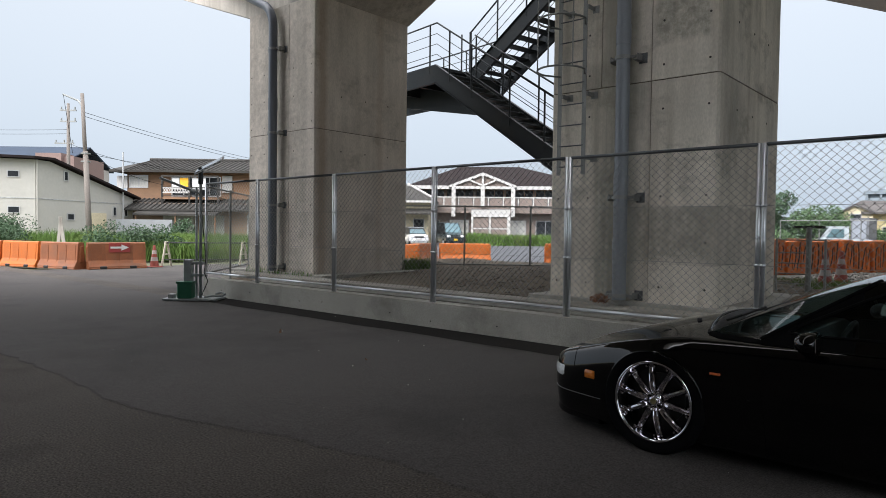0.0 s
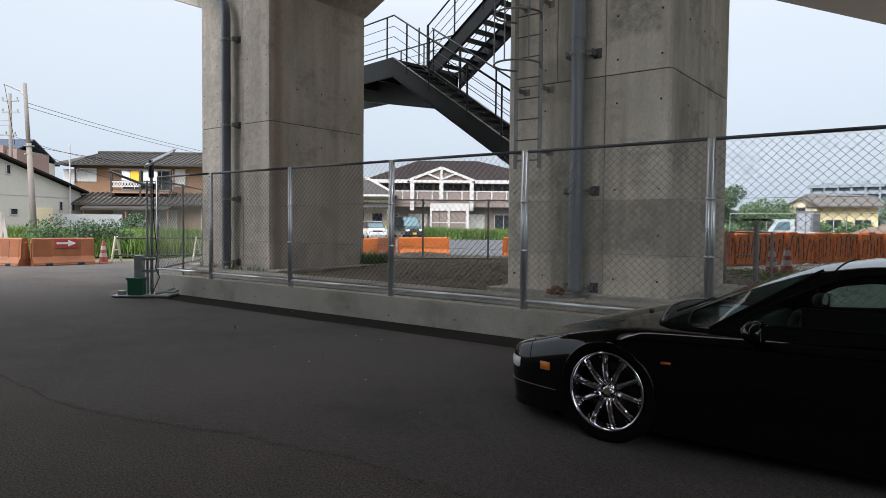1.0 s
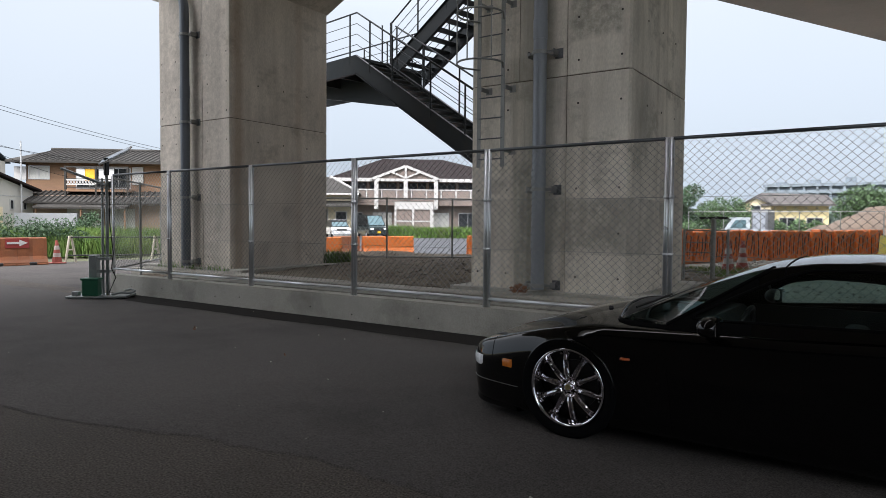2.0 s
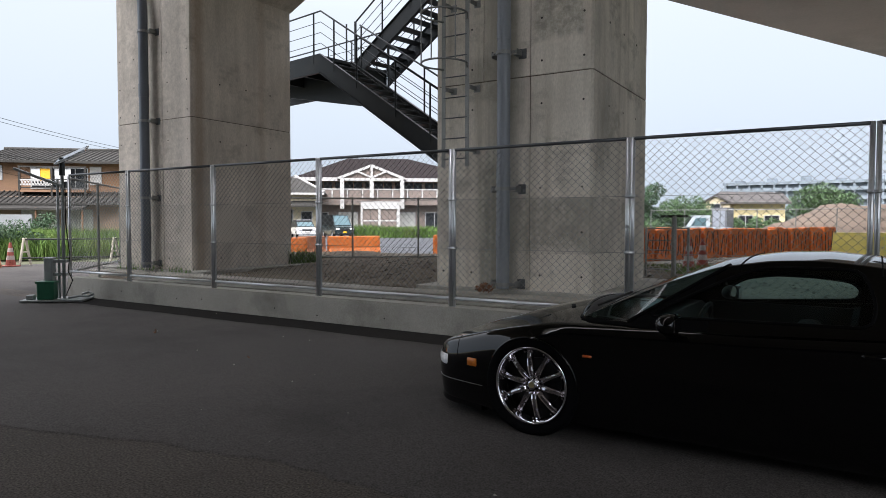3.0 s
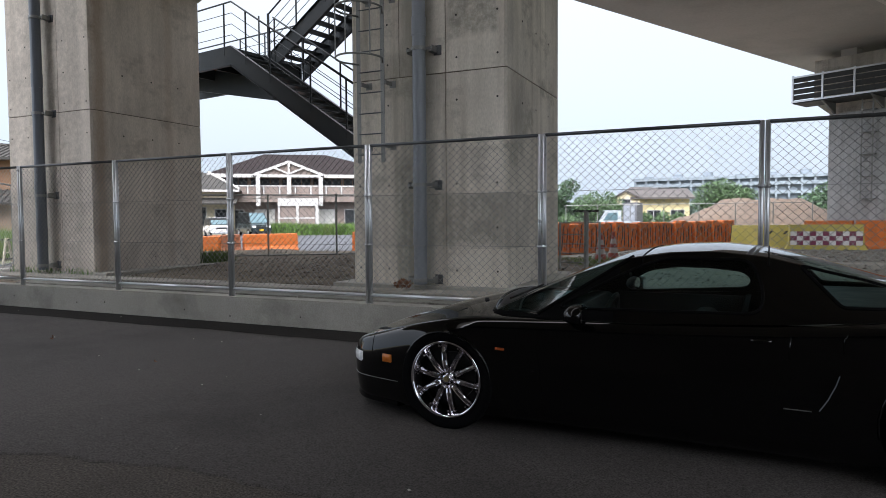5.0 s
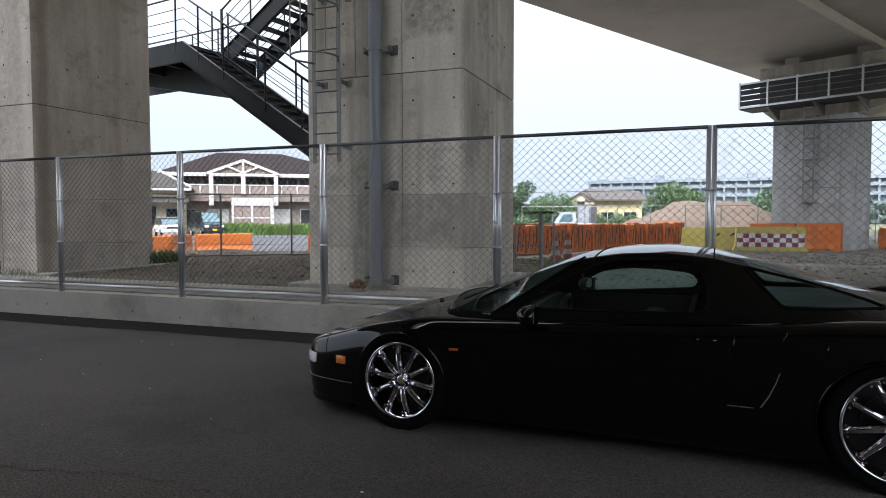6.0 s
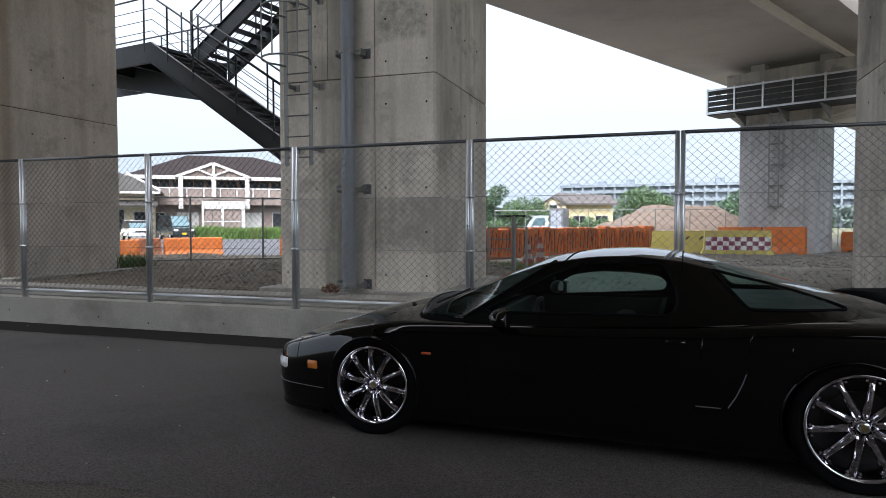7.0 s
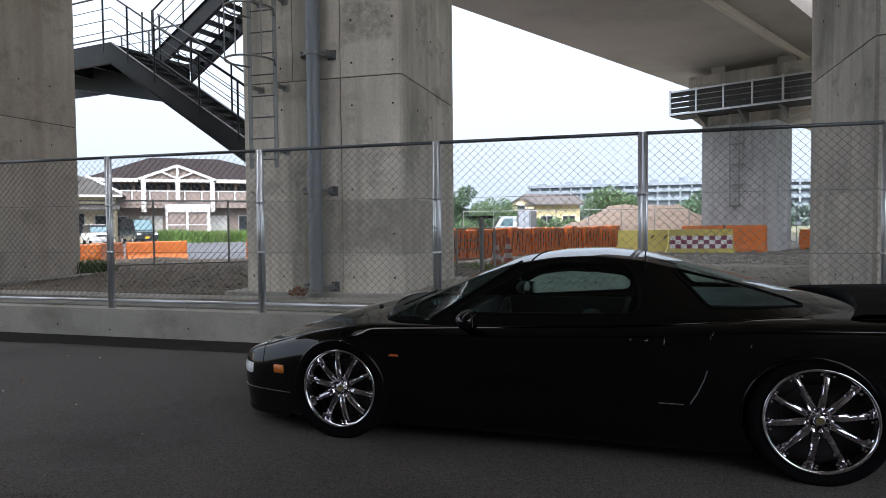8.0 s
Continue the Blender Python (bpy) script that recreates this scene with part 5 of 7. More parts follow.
# ---- steel barrier gate on the plot ----
gate = thing("steel_gate", "galvanised steel post and grid gate standing on the soil", "gate", at=(1.16, 13.0, 0), turn=0)
bm = bmesh.new()
rod(bm, (0, 0, 0.2), (0, 0, 1.42), 0.045, 10)
part("post", bm, galvanised_dull, gate)
bm = bmesh.new()
box(bm, -0.24, 0.24, -0.03, 0.03, 1.4, 1.44)
part("top_bar", bm, dark_metal, gate)
for x in (-0.5, 0.25):
    bm = bmesh.new()
    rod(bm, (x, 0, 0.2), (x, 0, 1.22), 0.022, 8)
    part("post", bm, galvanised_dull, gate)
for z in (0.45, 0.62, 0.8, 0.98, 1.2):
    bm = bmesh.new()
    rod(bm, (-0.5, 0, z), (0.25 if z > 1.1 else 0, 0, z), 0.012, 6)
    part("rail", bm, galvanised_dull, gate)

# ---- pier and walkway of the next bent ----
next_pier = thing("far_bridge_pier", "pale grey concrete pier under the far end of the girder", "bridge pier", at=(9.97, 31.5, 0), turn=-math.degrees(BRIDGE))
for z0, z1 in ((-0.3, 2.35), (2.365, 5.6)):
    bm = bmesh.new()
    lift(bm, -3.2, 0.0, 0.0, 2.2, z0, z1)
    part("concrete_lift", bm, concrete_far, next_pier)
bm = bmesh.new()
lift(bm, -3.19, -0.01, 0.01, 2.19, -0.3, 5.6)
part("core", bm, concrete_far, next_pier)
bm = bmesh.new()
prism(bm, [(-3.2, 5.6), (0.0, 5.6), (3.2, 6.4), (8.0, 6.6), (8.0, 8.0), (-3.9, 8.0), (-3.9, 6.2)], "y", 0.25, 1.95)
part("cap_beam", bm, concrete_pier, next_pier, "brownish concrete cap beam")
for x in (-1.86, -1.46):
    bm = bmesh.new()
    box(bm, x - 0.03, x + 0.03, -0.2, -0.185, 1.9, 7.0)
    part("ladder_rail", bm, galvanised_dull, next_pier)
z = 2.0
while z < 6.3:
    bm = bmesh.new()
    rod(bm, (-1.86, -0.19, z), (-1.46, -0.19, z), 0.012, 6)
    part("ladder_rung", bm, galvanised_dull, next_pier)
    if abs(z % 0.9) < 0.3:
        bm = bmesh.new()
        box(bm, -1.95, -1.37, -0.19, 0.0, z - 0.02, z + 0.02)
        part("ladder_bracket", bm, galvanised_dull, next_pier)
    z += 0.3

walkway = thing("inspection_walkway", "steel inspection walkway with dark mesh panels under the girder", "walkway", at=(9.97, 31.5, 0), turn=-math.degrees(BRIDGE))
walk_panel = surface("dark_walkway_panel", (0.05, 0.052, 0.052), 0.6, 0.3, vary=0.2, scale=3, bump=0.1)
W0, W1, WY = -4.15, 4.3, -1.2
bm = bmesh.new()
box(bm, W0, W1, WY, 0.1, 6.05, 6.16)
part("floor_grating", bm, walk_panel, walkway)
for z in (6.13, 7.14):
    bm = bmesh.new()
    box(bm, W0, W1, WY - 0.05, WY + 0.05, z - 0.035, z + 0.035)
    part("edge_rail", bm, galvanised, walkway)
    bm = bmesh.new()
    box(bm, W0 - 0.05, W0 + 0.05, WY, 0.1, z - 0.035, z + 0.035)
    part("edge_rail", bm, galvanised, walkway)
x = W0
while x <= W1 + 0.01:
    bm = bmesh.new()
    box(bm, x - 0.035, x + 0.035, WY - 0.04, WY + 0.04, 6.1, 7.22)
    part("post", bm, galvanised, walkway)
    if x + 1.0 < W1:
        for zz in (6.2, 6.44, 6.68, 6.92):
            bm = bmesh.new()
            box(bm, x + 0.05, x + 1.13, WY - 0.008, WY + 0.008, zz, zz + 0.2)
            part("side_board", bm, walk_panel, walkway)
    x += 1.18
for yy in (WY + 0.3, WY + 0.6, WY + 0.9):
    bm = bmesh.new()
    box(bm, W0 - 0.01, W0 + 0.01, yy - 0.01, yy + 0.01, 6.1, 7.15)
    part("end_bar", bm, galvanised, walkway)
for x in (-3.0, -1.2, 0.4, 2.2):
    bm = bmesh.new()
    prism(bm, [(WY, 6.05), (0.1, 6.05), (0.1, 5.6)], "x", x - 0.04, x + 0.04)
    part("bracket", bm, galvanised_dull, walkway)
for x in (-2.6, 0.2, 3.0):
    bm = bmesh.new()
    box(bm, x - 0.3, x + 0.3, 0.35, 0.95, 7.99, 8.32)
    part("bearing", bm, concrete_deck, next_pier)

# ---- roads and yard behind ----
road_far = surface("pale_road_asphalt", (0.083, 0.086, 0.093), 0.85, vary=0.12, scale=0.3, grain=40, grain_amount=0.15, bump=0.3, bump_scale=60, spec=0.15)
gravel = surface("gravel_yard", (0.2, 0.19, 0.165), 0.95, vary=0.2, scale=0.5, grain=18, grain_amount=0.35, bump=0.9, bump_scale=14, tint=(0.09, 0.09, 0.06), tint_amount=0.5,
                 tint_scale=0.3, bump_distance=0.03, spec=0.2)
bm = bmesh.new()
bm.faces.new([bm.verts.new((x, y, -0.004)) for x, y in ((-17.2, 13.0), (-9.6, 13.0), (-2.6, 17), (-2.6, 66), (-40, 66), (-46, 50), (-17.0, 13.4))])
tagged(part("road", bm, road_far), "pale grey asphalt road beyond the plot", "road", kind="structure")
bm = bmesh.new()
sheet(bm, -2.6, 45, 16.9, 62, 60, 50, lambda x, y: 0.01 + (0.2 * max(0, (20 - y) / 3.1) if y < 20 else 0) + 0.03 * noise.noise(Vector((x * 0.4, y * 0.4, 3))))
tagged(part("yard", bm, gravel), "grey gravel yard behind the plot", "yard", kind="structure")

# ---- barriers ----
orange_plastic = surface("orange_plastic", (0.56, 0.145, 0.022), 0.55, vary=0.12, scale=1.5, grain=40, bump=0.05, tint=(0.4, 0.15, 0.06), tint_amount=0.5, per_object=0.12)
faded_orange = surface("faded_orange_plastic", (0.29, 0.1, 0.04), 0.6, vary=0.2, scale=1.5, grain=40, bump=0.05, tint=(0.2, 0.1, 0.06), tint_amount=0.8, per_object=0.1)
yellow_plastic = surface("yellow_plastic", (0.52, 0.44, 0.11), 0.55, vary=0.12, scale=1.5, grain=40, bump=0.05, tint=(0.5, 0.42, 0.2), tint_amount=0.5)
stored_orange = surface("stored_orange_plastic", (0.6, 0.155, 0.03), 0.55, vary=0.15, scale=1.5, grain=40, bump=0.05, tint=(0.3, 0.09, 0.03), tint_amount=0.6, per_object=0.15)
white_sheet = surface("white_sheeting", (0.72, 0.71, 0.7), 0.5, vary=0.08, scale=4, bump=0.0)
red_sheet = surface("red_sheeting", (0.36, 0.055, 0.05), 0.5, vary=0.1, scale=4, bump=0.0)
purple_sheet = surface("dark_purple_sheeting", (0.2, 0.045, 0.085), 0.5, vary=0.1, scale=4, bump=0.0)
black_sheet_and_gap = surface("black_sheeting_and_gap_shade", (0.02, 0.02, 0.02), 0.5, bump=0.0)


def water_barrier(a, b, mat, label, height=0.8):
    """A moulded barrier from a to b: sloping foot with fork notches, upright web with recessed bays, end lugs."""
    a, b = Vector((*a, 0)), Vector((*b, 0))
    d = b - a
    w = d.length
    t = thing("water_barrier", label, "road barrier", "plastic road barriers", at=(a.x, a.y, 0), turn=math.degrees(math.atan2(d.y, d.x)))
    bm = bmesh.new()
    h = height
    outline = [(-0.22, 0.0), (-0.22, 0.1 * h), (-0.13, 0.32 * h), (-0.10, h - 0.03), (-0.07, h), (0.07, h), (0.10, h - 0.03), (0.13, 0.32 * h), (0.22, 0.1 * h), (0.22, 0.0)]
    prism(bm, outline, "x", 0.03, w - 0.03)
    part("shell", bm, mat, t)
    n = 4
    for k in range(n):
        x0, x1 = 0.06 + (w - 0.12) * k / n, 0.06 + (w - 0.12) * (k + 1) / n
        for s in (-1, 1):
            bm = bmesh.new()
            vs = [(x0 + 0.02, s * 0.232, 0.02), (x1 - 0.02, s * 0.232, 0.02), (x1 - 0.05, s * 0.14, 0.33 * h), (x1 - 0.05, s * 0.112, h - 0.08), (x0 + 0.05, s * 0.112, h - 0.08), (x0 + 0.05, s * 0.14, 0.33 * h)]
            p = [bm.verts.new(v) for v in vs]
            q = [bm.verts.new((v[0], v[1] - s * 0.03, v[2])) for v in vs]
            bm.faces.new((p[0], p[1], p[2], p[5])), bm.faces.new((p[5], p[2], p[3], p[4]))
            for i in range(6):
                bm.faces.new((p[i], p[(i + 1) % 6], q[(i + 1) % 6], q[i]))
            part("rib_panel", bm, mat, t)
    for k in (0.25, 0.75):
        # black boxes stand for the shade inside the fork openings
        bm = bmesh.new()
        box(bm, w * k - 0.1, w * k + 0.1, -0.245, 0.245, 0.0, 0.09, bevel=0.02)
        part("fork_notch", bm, black_sheet_and_gap, t)
    for x in (0.0, w - 0.06):
        bm = bmesh.new()
        box(bm, x, x + 0.06, -0.05, 0.05, 0.2, h - 0.12, bevel=0.01)
        part("end_lug", bm, mat, t)
    return t


stand_grey = surface("weathered_grey_wood", (0.4, 0.38, 0.34), 0.9, vary=0.15, scale=6, bump=0.2, stretch=(1, 1, 0.2))
water_barrier((-22.6, 6.55), (-20.5, 7.22), orange_plastic, "bright orange plastic water barrier on the asphalt")
water_barrier((-20.45, 7.24), (-18.8, 7.75), orange_plastic, "bright orange plastic water barrier on the asphalt")
water_barrier((-18.75, 7.77), (-17.12, 8.27), faded_orange, "faded brownish orange plastic water barrier on the asphalt")
sign_barrier = water_barrier((-17.05, 8.36), (-16.88, 10.05), faded_orange, "faded orange water barrier with a red arrow board")
# the red board with its white arrow, on the side that faces the lot
bm = bmesh.new()
box(bm, 0.6, 1.2, -0.14, -0.125, 0.5, 0.78)
board = part("arrow_board", bm, red_sheet, sign_barrier, "red board with a white arrow")
bm = bmesh.new()
prism(bm, [(0.64, 0.615), (0.95, 0.615), (0.95, 0.55), (1.17, 0.645), (0.95, 0.74), (0.95, 0.675), (0.64, 0.675)], "y", -0.148, -0.142)
part("arrow", bm, white_sheet, board)
water_barrier((-14.9, 17.4), (-13.4, 19.0), orange_plastic, "orange plastic water barrier on the far road", 0.74)
water_barrier((-14.75, 19.9), (-14.5, 21.2), faded_orange, "faded orange water barrier on the far road", 0.74)
water_barrier((-14.47, 21.36), (-13.2, 23.25), orange_plastic, "orange plastic water barrier on the far road", 0.74)
water_barrier((-9.25, 21.3), (-8.0, 22.6), orange_plastic, "orange plastic water barrier on the far road", 0.85)


def upright_barrier(at, turn, seed, w=0.53, h=1.12):
    """A stood-up orange barrier with dark slanting slots between its ribs."""
    r = random.Random(seed)
    h += r.uniform(-0.05, 0.04)
    t = thing("stored_barrier", "orange plastic barrier stood upright in a row", "road barrier", "stored orange barriers", at=(*at, 0), turn=turn)
    bm = bmesh.new()
    box(bm, 0.02, w - 0.02, -0.2, 0.2, 0.0, h, bevel=0.03)
    part("shell", bm, stored_orange, t)
    lean = r.uniform(-0.1, 0.12)
    for x in (0.25, 0.72):
        # a raised black tube paints the shade of each gap
        bm = bmesh.new()
        z0, z1 = r.uniform(0.08, 0.3), h - r.uniform(0.12, 0.3)
        a, b = x * w - lean * 0.5, x * w + lean * 0.5
        pipe(bm, [(a - 0.03, -0.2, z0), ((a + b) / 2 + r.uniform(-0.05, 0.05), -0.2, (z0 + z1) / 2), (b, -0.2, z1), (b + 0.07 * (1 if x < 0.5 else -1), -0.2, z1 + 0.04)], 0.024, 6)
        part("slot", bm, black_sheet_and_gap, t)
    bm = bmesh.new()
    box(bm, 0.43 * w, 0.57 * w, -0.235, -0.19, 0.2, h - 0.25, bevel=0.01)
    part("rib", bm, stored_orange, t)
    return t


row_a, row_b = Vector((-2.05, 23.0)), Vector((3.35, 34.4))
row_d = row_b - row_a
row_turn = math.degrees(math.atan2(row_d.y, row_d.x))
for k in range(24):
    p = row_a + row_d * (k / 24)
    upright_barrier((p.x + 0.05 * math.sin(k * 2.3), p.y), row_turn + 3 * math.sin(k * 1.7), k)
for k in range(3):
    upright_barrier((-3.3 + 0.55 * k, 21.2 + 0.5 * k), row_turn - 10, 40 + k)


def yellow_barrier(at, turn, pattern, w=2.2, h=0.92):
    t = thing("yellow_barrier", {"stripe": "yellow plastic barrier with black stripes", "check": "yellow barrier with a red and white checker band", "plain": "plain pale yellow plastic road barrier"}[pattern] +
              " on the gravel", "road barrier", "yellow barriers", at=(*at, 0), turn=turn)
    bm = bmesh.new()
    prism(bm, [(0.0, 0), (w, 0), (w - 0.12, 0.25), (w - 0.16, h), (0.16, h), (0.12, 0.25)], "y", -0.2, 0.2)
    part("shell", bm, yellow_plastic, t)
    if pattern == "check":
        n = 11
        s = (w - 0.36) / n
        for i in range(n):
            for j in range(3):
                bm = bmesh.new()
                box(bm, 0.18 + i * s, 0.18 + (i + 1) * s, -0.212, -0.205, 0.2 + j * 0.175, 0.2 + (j + 1) * 0.175)
                part("checker_tile", bm, purple_sheet if (i + j) % 2 else white_sheet, t)
    elif pattern == "stripe":
        for i in range(3):
            bm = bmesh.new()
            x = 0.4 + i * 0.55
            prism(bm, [(x, 0.58), (x + 0.1, 0.58), (x + 0.22, 0.72), (x + 0.12, 0.72)], "y", -0.212, -0.203)
            part("stripe", bm, black_sheet_and_gap, t)
    return t


yellow_barrier((4.45, 30.9), -12, "stripe", 1.3, 0.95)
yellow_barrier((5.35, 29.3), 2, "check", 2.75, 0.98)
yellow_barrier((3.3, 32.9), -6, "plain", 1.5)
water_barrier((6.2, 31.6), (7.85, 30.8), orange_plastic, "orange plastic water barrier behind the yellow ones", 1.12)
water_barrier((7.9, 30.78), (9.35, 30.05), orange_plastic, "orange plastic water barrier behind the yellow ones", 1.12)
water_barrier((11.3, 33.4), (12.7, 33.0), orange_plastic, "orange plastic water barrier beside the far pier", 0.9)


cone_red = surface("dull_cone_red", (0.3, 0.07, 0.05), 0.6, vary=0.15, scale=6, bump=0.05)
cone_band = surface("dull_reflective_band", (0.42, 0.36, 0.33), 0.5, vary=0.12, scale=6, bump=0.0)


def cone(x, y, z=0.0, label="red and white traffic cone on the asphalt"):
    t = thing("traffic_cone", label, "traffic cone", "traffic cones", at=(x, y, z))
    bm = bmesh.new()
    box(bm, -0.19, 0.19, -0.19, 0.19, 0, 0.035, bevel=0.01)
    part("base", bm, cone_red, t)
    zs = [0.035, 0.2, 0.32, 0.42, 0.54, 0.7]
    for i in range(5):
        bm = bmesh.new()
        rod(bm, (0, 0, zs[i]), (0, 0, zs[i + 1]), 0.14 - 0.16 * (zs[i] - 0.035), 14, 0.14 - 0.16 * (zs[i + 1] - 0.035))
        part("band", bm, cone_band if i in (1, 3) else cone_red, t, smooth=False)
    return t


cone(-17.0, 10.4)
cone(0.86, 15.95, 0.25, "faded traffic cone on the soil")
cone(1.02, 16.7, 0.25, "faded traffic cone on the soil")
cone(-15.6, 19.4, 0.0, "red and white traffic cone by the far barriers")

# planks leaning behind the barriers
plank = thing("leaning_plank", "two weathered grey planks leaning behind the orange barriers", "plank", at=(-20.9, 9.0, 0), turn=41)
for a, b in ((-0.16, 0.02), (0.2, -0.02)):
    bm = bmesh.new()
    prism(bm, [(a - 0.06, 0.0), (a + 0.06, 0.0), (b + 0.05, 1.6), (b - 0.05, 1.6)], "y", -0.02, 0.02)
    part("board", bm, stand_grey, plank)

# pipe guard rail on A-shaped stands
stand_paint = surface("cream_stand_paint", (0.55, 0.5, 0.4), 0.6, vary=0.12, scale=5, bump=0.05)
guard = thing("pipe_guard_rail", "dull pipe guard rail on white A-frame stands", "guard rail", at=(-17.1, 10.85, 0), turn=58)
for x in (0.0, 2.4, 4.8):
    for s in (-1, 1):
        bm = bmesh.new()
        rod(bm, (x + s * 0.13, s * 0.14, 0), (x + s * 0.02, s * 0.02, 0.82), 0.035, 8)
        part("stand_leg", bm, stand_paint, guard)
    bm = bmesh.new()
    rod(bm, (x - 0.08, -0.09, 0.4), (x + 0.08, 0.09, 0.4), 0.025, 6)
    part("stand_bar", bm, stand_paint, guard)
for z in (0.78, 0.22):
    bm = bmesh.new()
    rod(bm, (-0.1, 0, z), (6.4, 0, z), 0.025, 8)
    part("pipe", bm, dark_metal, guard)

# chain fence beyond the stored barriers
fence_run((-6, 40.5), (13, 41.5), 2.1, 0.0, "thin wire fence far across the yard", 2.0, mesh=False)

# ---- houses ----
pale_wall = surface("pale_cement_siding", (0.46, 0.445, 0.405), 0.9, vary=0.06, scale=0.5, grain=5, grain_amount=0.03, bump=0.05, tint=(0.5, 0.47, 0.4), tint_amount=0.3)
cream_wall = surface("cream_plaster", (0.6, 0.52, 0.36), 0.9, vary=0.1, scale=0.6, grain=12, bump=0.1)
yellow_wall = surface("yellow_plaster", (0.68, 0.58, 0.33), 0.9, vary=0.08, scale=0.5, grain=12, bump=0.1)
brown_wall = surface("brown_siding", (0.25, 0.145, 0.085), 0.85, vary=0.12, scale=0.8, grain=15, bump=0.15, stretch=(1, 1, 6))
tan_wall = surface("tan_brick_siding", (0.33, 0.235, 0.175), 0.85, vary=0.12, scale=0.8, grain=15, bump=0.15, stretch=(1, 1, 4))
grey_tile = surface("grey_roof_tile", (0.055, 0.052, 0.048), 0.85, spec=0.12, vary=0.25, scale=0.9, grain=9, grain_amount=0.2, bump=0.4, bump_scale=12, tint=(0.045, 0.043, 0.04), tint_amount=0.6)
blue_tile = surface("slate_blue_roof", (0.045, 0.06, 0.085), 0.8, spec=0.15, vary=0.15, scale=0.8, grain=10, bump=0.3)
brown_roof = surface("dark_brown_shingle", (0.022, 0.017, 0.017), 0.9, vary=0.15, scale=0.8, grain=10, bump=0.3, bump_scale=15, spec=0.1)
white_paint = surface("white_house_paint", (0.52, 0.505, 0.485), 0.6, vary=0.05, scale=1, bump=0.03)
window_glass = surface("dark_window_pane", (0.03, 0.034, 0.038), 0.15, spec=0.25, vary=0.3, scale=0.7, bump=0.0)
curtain = surface("pale_curtain", (0.55, 0.54, 0.5), 0.8, vary=0.15, scale=3, bump=0.1, stretch=(6, 6, 1))
yellow_cloth = surface("yellow_cloth", (0.85, 0.45, 0.03), 0.8, vary=0.1, scale=3, bump=0.1)
alu = surface("window_aluminium", (0.5, 0.5, 0.5), 0.45, 0.5, vary=0.08, bump=0.02)


def house_at(name, x, y, turn, label):
    return thing(name, label, "house", "houses beyond the fence", at=(x, y, 0), turn=turn)


def wall_box(h, x0, x1, y0, y1, z0, z1, mat, name="wall"):
    bm = bmesh.new()
    box(bm, x0, x1, y0, y1, z0, z1)
    return part(name, bm, mat, h)


def roof_slab(h, pts, mat, thick=0.14, name="roof"):
    """A roof plane through four or three points, with thickness."""
    bm = bmesh.new()
    a = [bm.verts.new(p) for p in pts]
    b = [bm.verts.new((p[0], p[1], p[2] - thick)) for p in pts]
    bm.faces.new(a), bm.faces.new(b[::-1])
    for i in range(len(a)):
        bm.faces.new((a[i], b[i], b[(i + 1) % len(a)], a[(i + 1) % len(a)]))
    return part(name, bm, mat, h)


def tile_ribs(h, x0, x1, y0, z0, y1, z1, mat, step=0.42):
    """The rolls of a tiled roof, running down the slope."""
    x = x0
    while x < x1:
        bm = bmesh.new()
        rod(bm, (x, y0, z0 + 0.03), (x, y1, z1 + 0.03), 0.06, 6)
        part("tile_roll", bm, mat, h)
        x += step


def window(h, x, y, z, w, d, mat=None, face="y", frame_mat=None, mullions=1):
    """A window in a wall that looks to -y (or +x), proud frame, set-back pane."""
    def b(bm, u0, u1, v0, v1, z0, z1):
        if face == "y":
            box(bm, u0, u1, y + v0, y + v1, z0, z1)
        else:
            box(bm, y - v1, y - v0, u0, u1, z0, z1)
    bm = bmesh.new()
    f = 0.07
    b(bm, x, x + w, -0.06, 0.02, z, z + f), b(bm, x, x + w, -0.06, 0.02, z + d - f, z + d)
    b(bm, x, x + f, -0.06, 0.02, z + f, z + d - f), b(bm, x + w - f, x + w, -0.06, 0.02, z + f, z + d - f)
    win = part("window", bm, frame_mat or alu, h)
    for k in range(mullions):
        u = x + w * (k + 1) / (mullions + 1)
        bm = bmesh.new()
        b(bm, u - 0.03, u + 0.03, -0.05, 0.02, z + f, z + d - f)
        part("mullion", bm, frame_mat or alu, win)
    bm = bmesh.new()
    b(bm, x + f, x + w - f, -0.025, 0.01, z + f, z + d - f)
    part("pane", bm, mat or window_glass, win)
    return win


# white hall with a mono-pitch roof
hall = house_at("white_hall", -46.45, 16.19, 120.7, "pale two-storey house with a dark sloping roof edge")
W, D = 10.35, 10.0
SKEW = math.degrees(math.atan2(0.81, -0.587))


def hall_top(x):
    return 5.75 if x < 1.3 else 5.75 - (x - 1.3) * 0.2376


bm = bmesh.new()
plan = [(0, 0), (1.3, 0), (W, 0), (W, D), (1.3, D), (-7.25, D)]
foot = [bm.verts.new((x, y, -0.05)) for x, y in plan]
head = [bm.verts.new((x, y, hall_top(x))) for x, y in plan]
bm.faces.new(foot[::-1])
bm.faces.new((head[1], head[2], head[3], head[4])), bm.faces.new((head[0], head[1], head[4], head[5]))
for i in range(6):
    j = (i + 1) % 6
    bm.faces.new((foot[i], foot[j], head[j], head[i]))
part("wall", bm, pale_wall, hall)
roof_slab(hall, [(1.3, -0.4, 6.0), (W + 0.5, -0.4, 3.72), (W + 0.5, D, 3.72), (1.3, D, 6.0)], brown_roof, 0.16)
roof_slab(hall, [(-0.5, -0.4, 5.95), (1.3, -0.4, 6.0), (1.3, D, 6.0), (-7.75, D, 5.9)], brown_roof, 0.16)
bm = bmesh.new()
box(bm, 0.0, W, -0.03, 0.0, 3.1, 3.15)
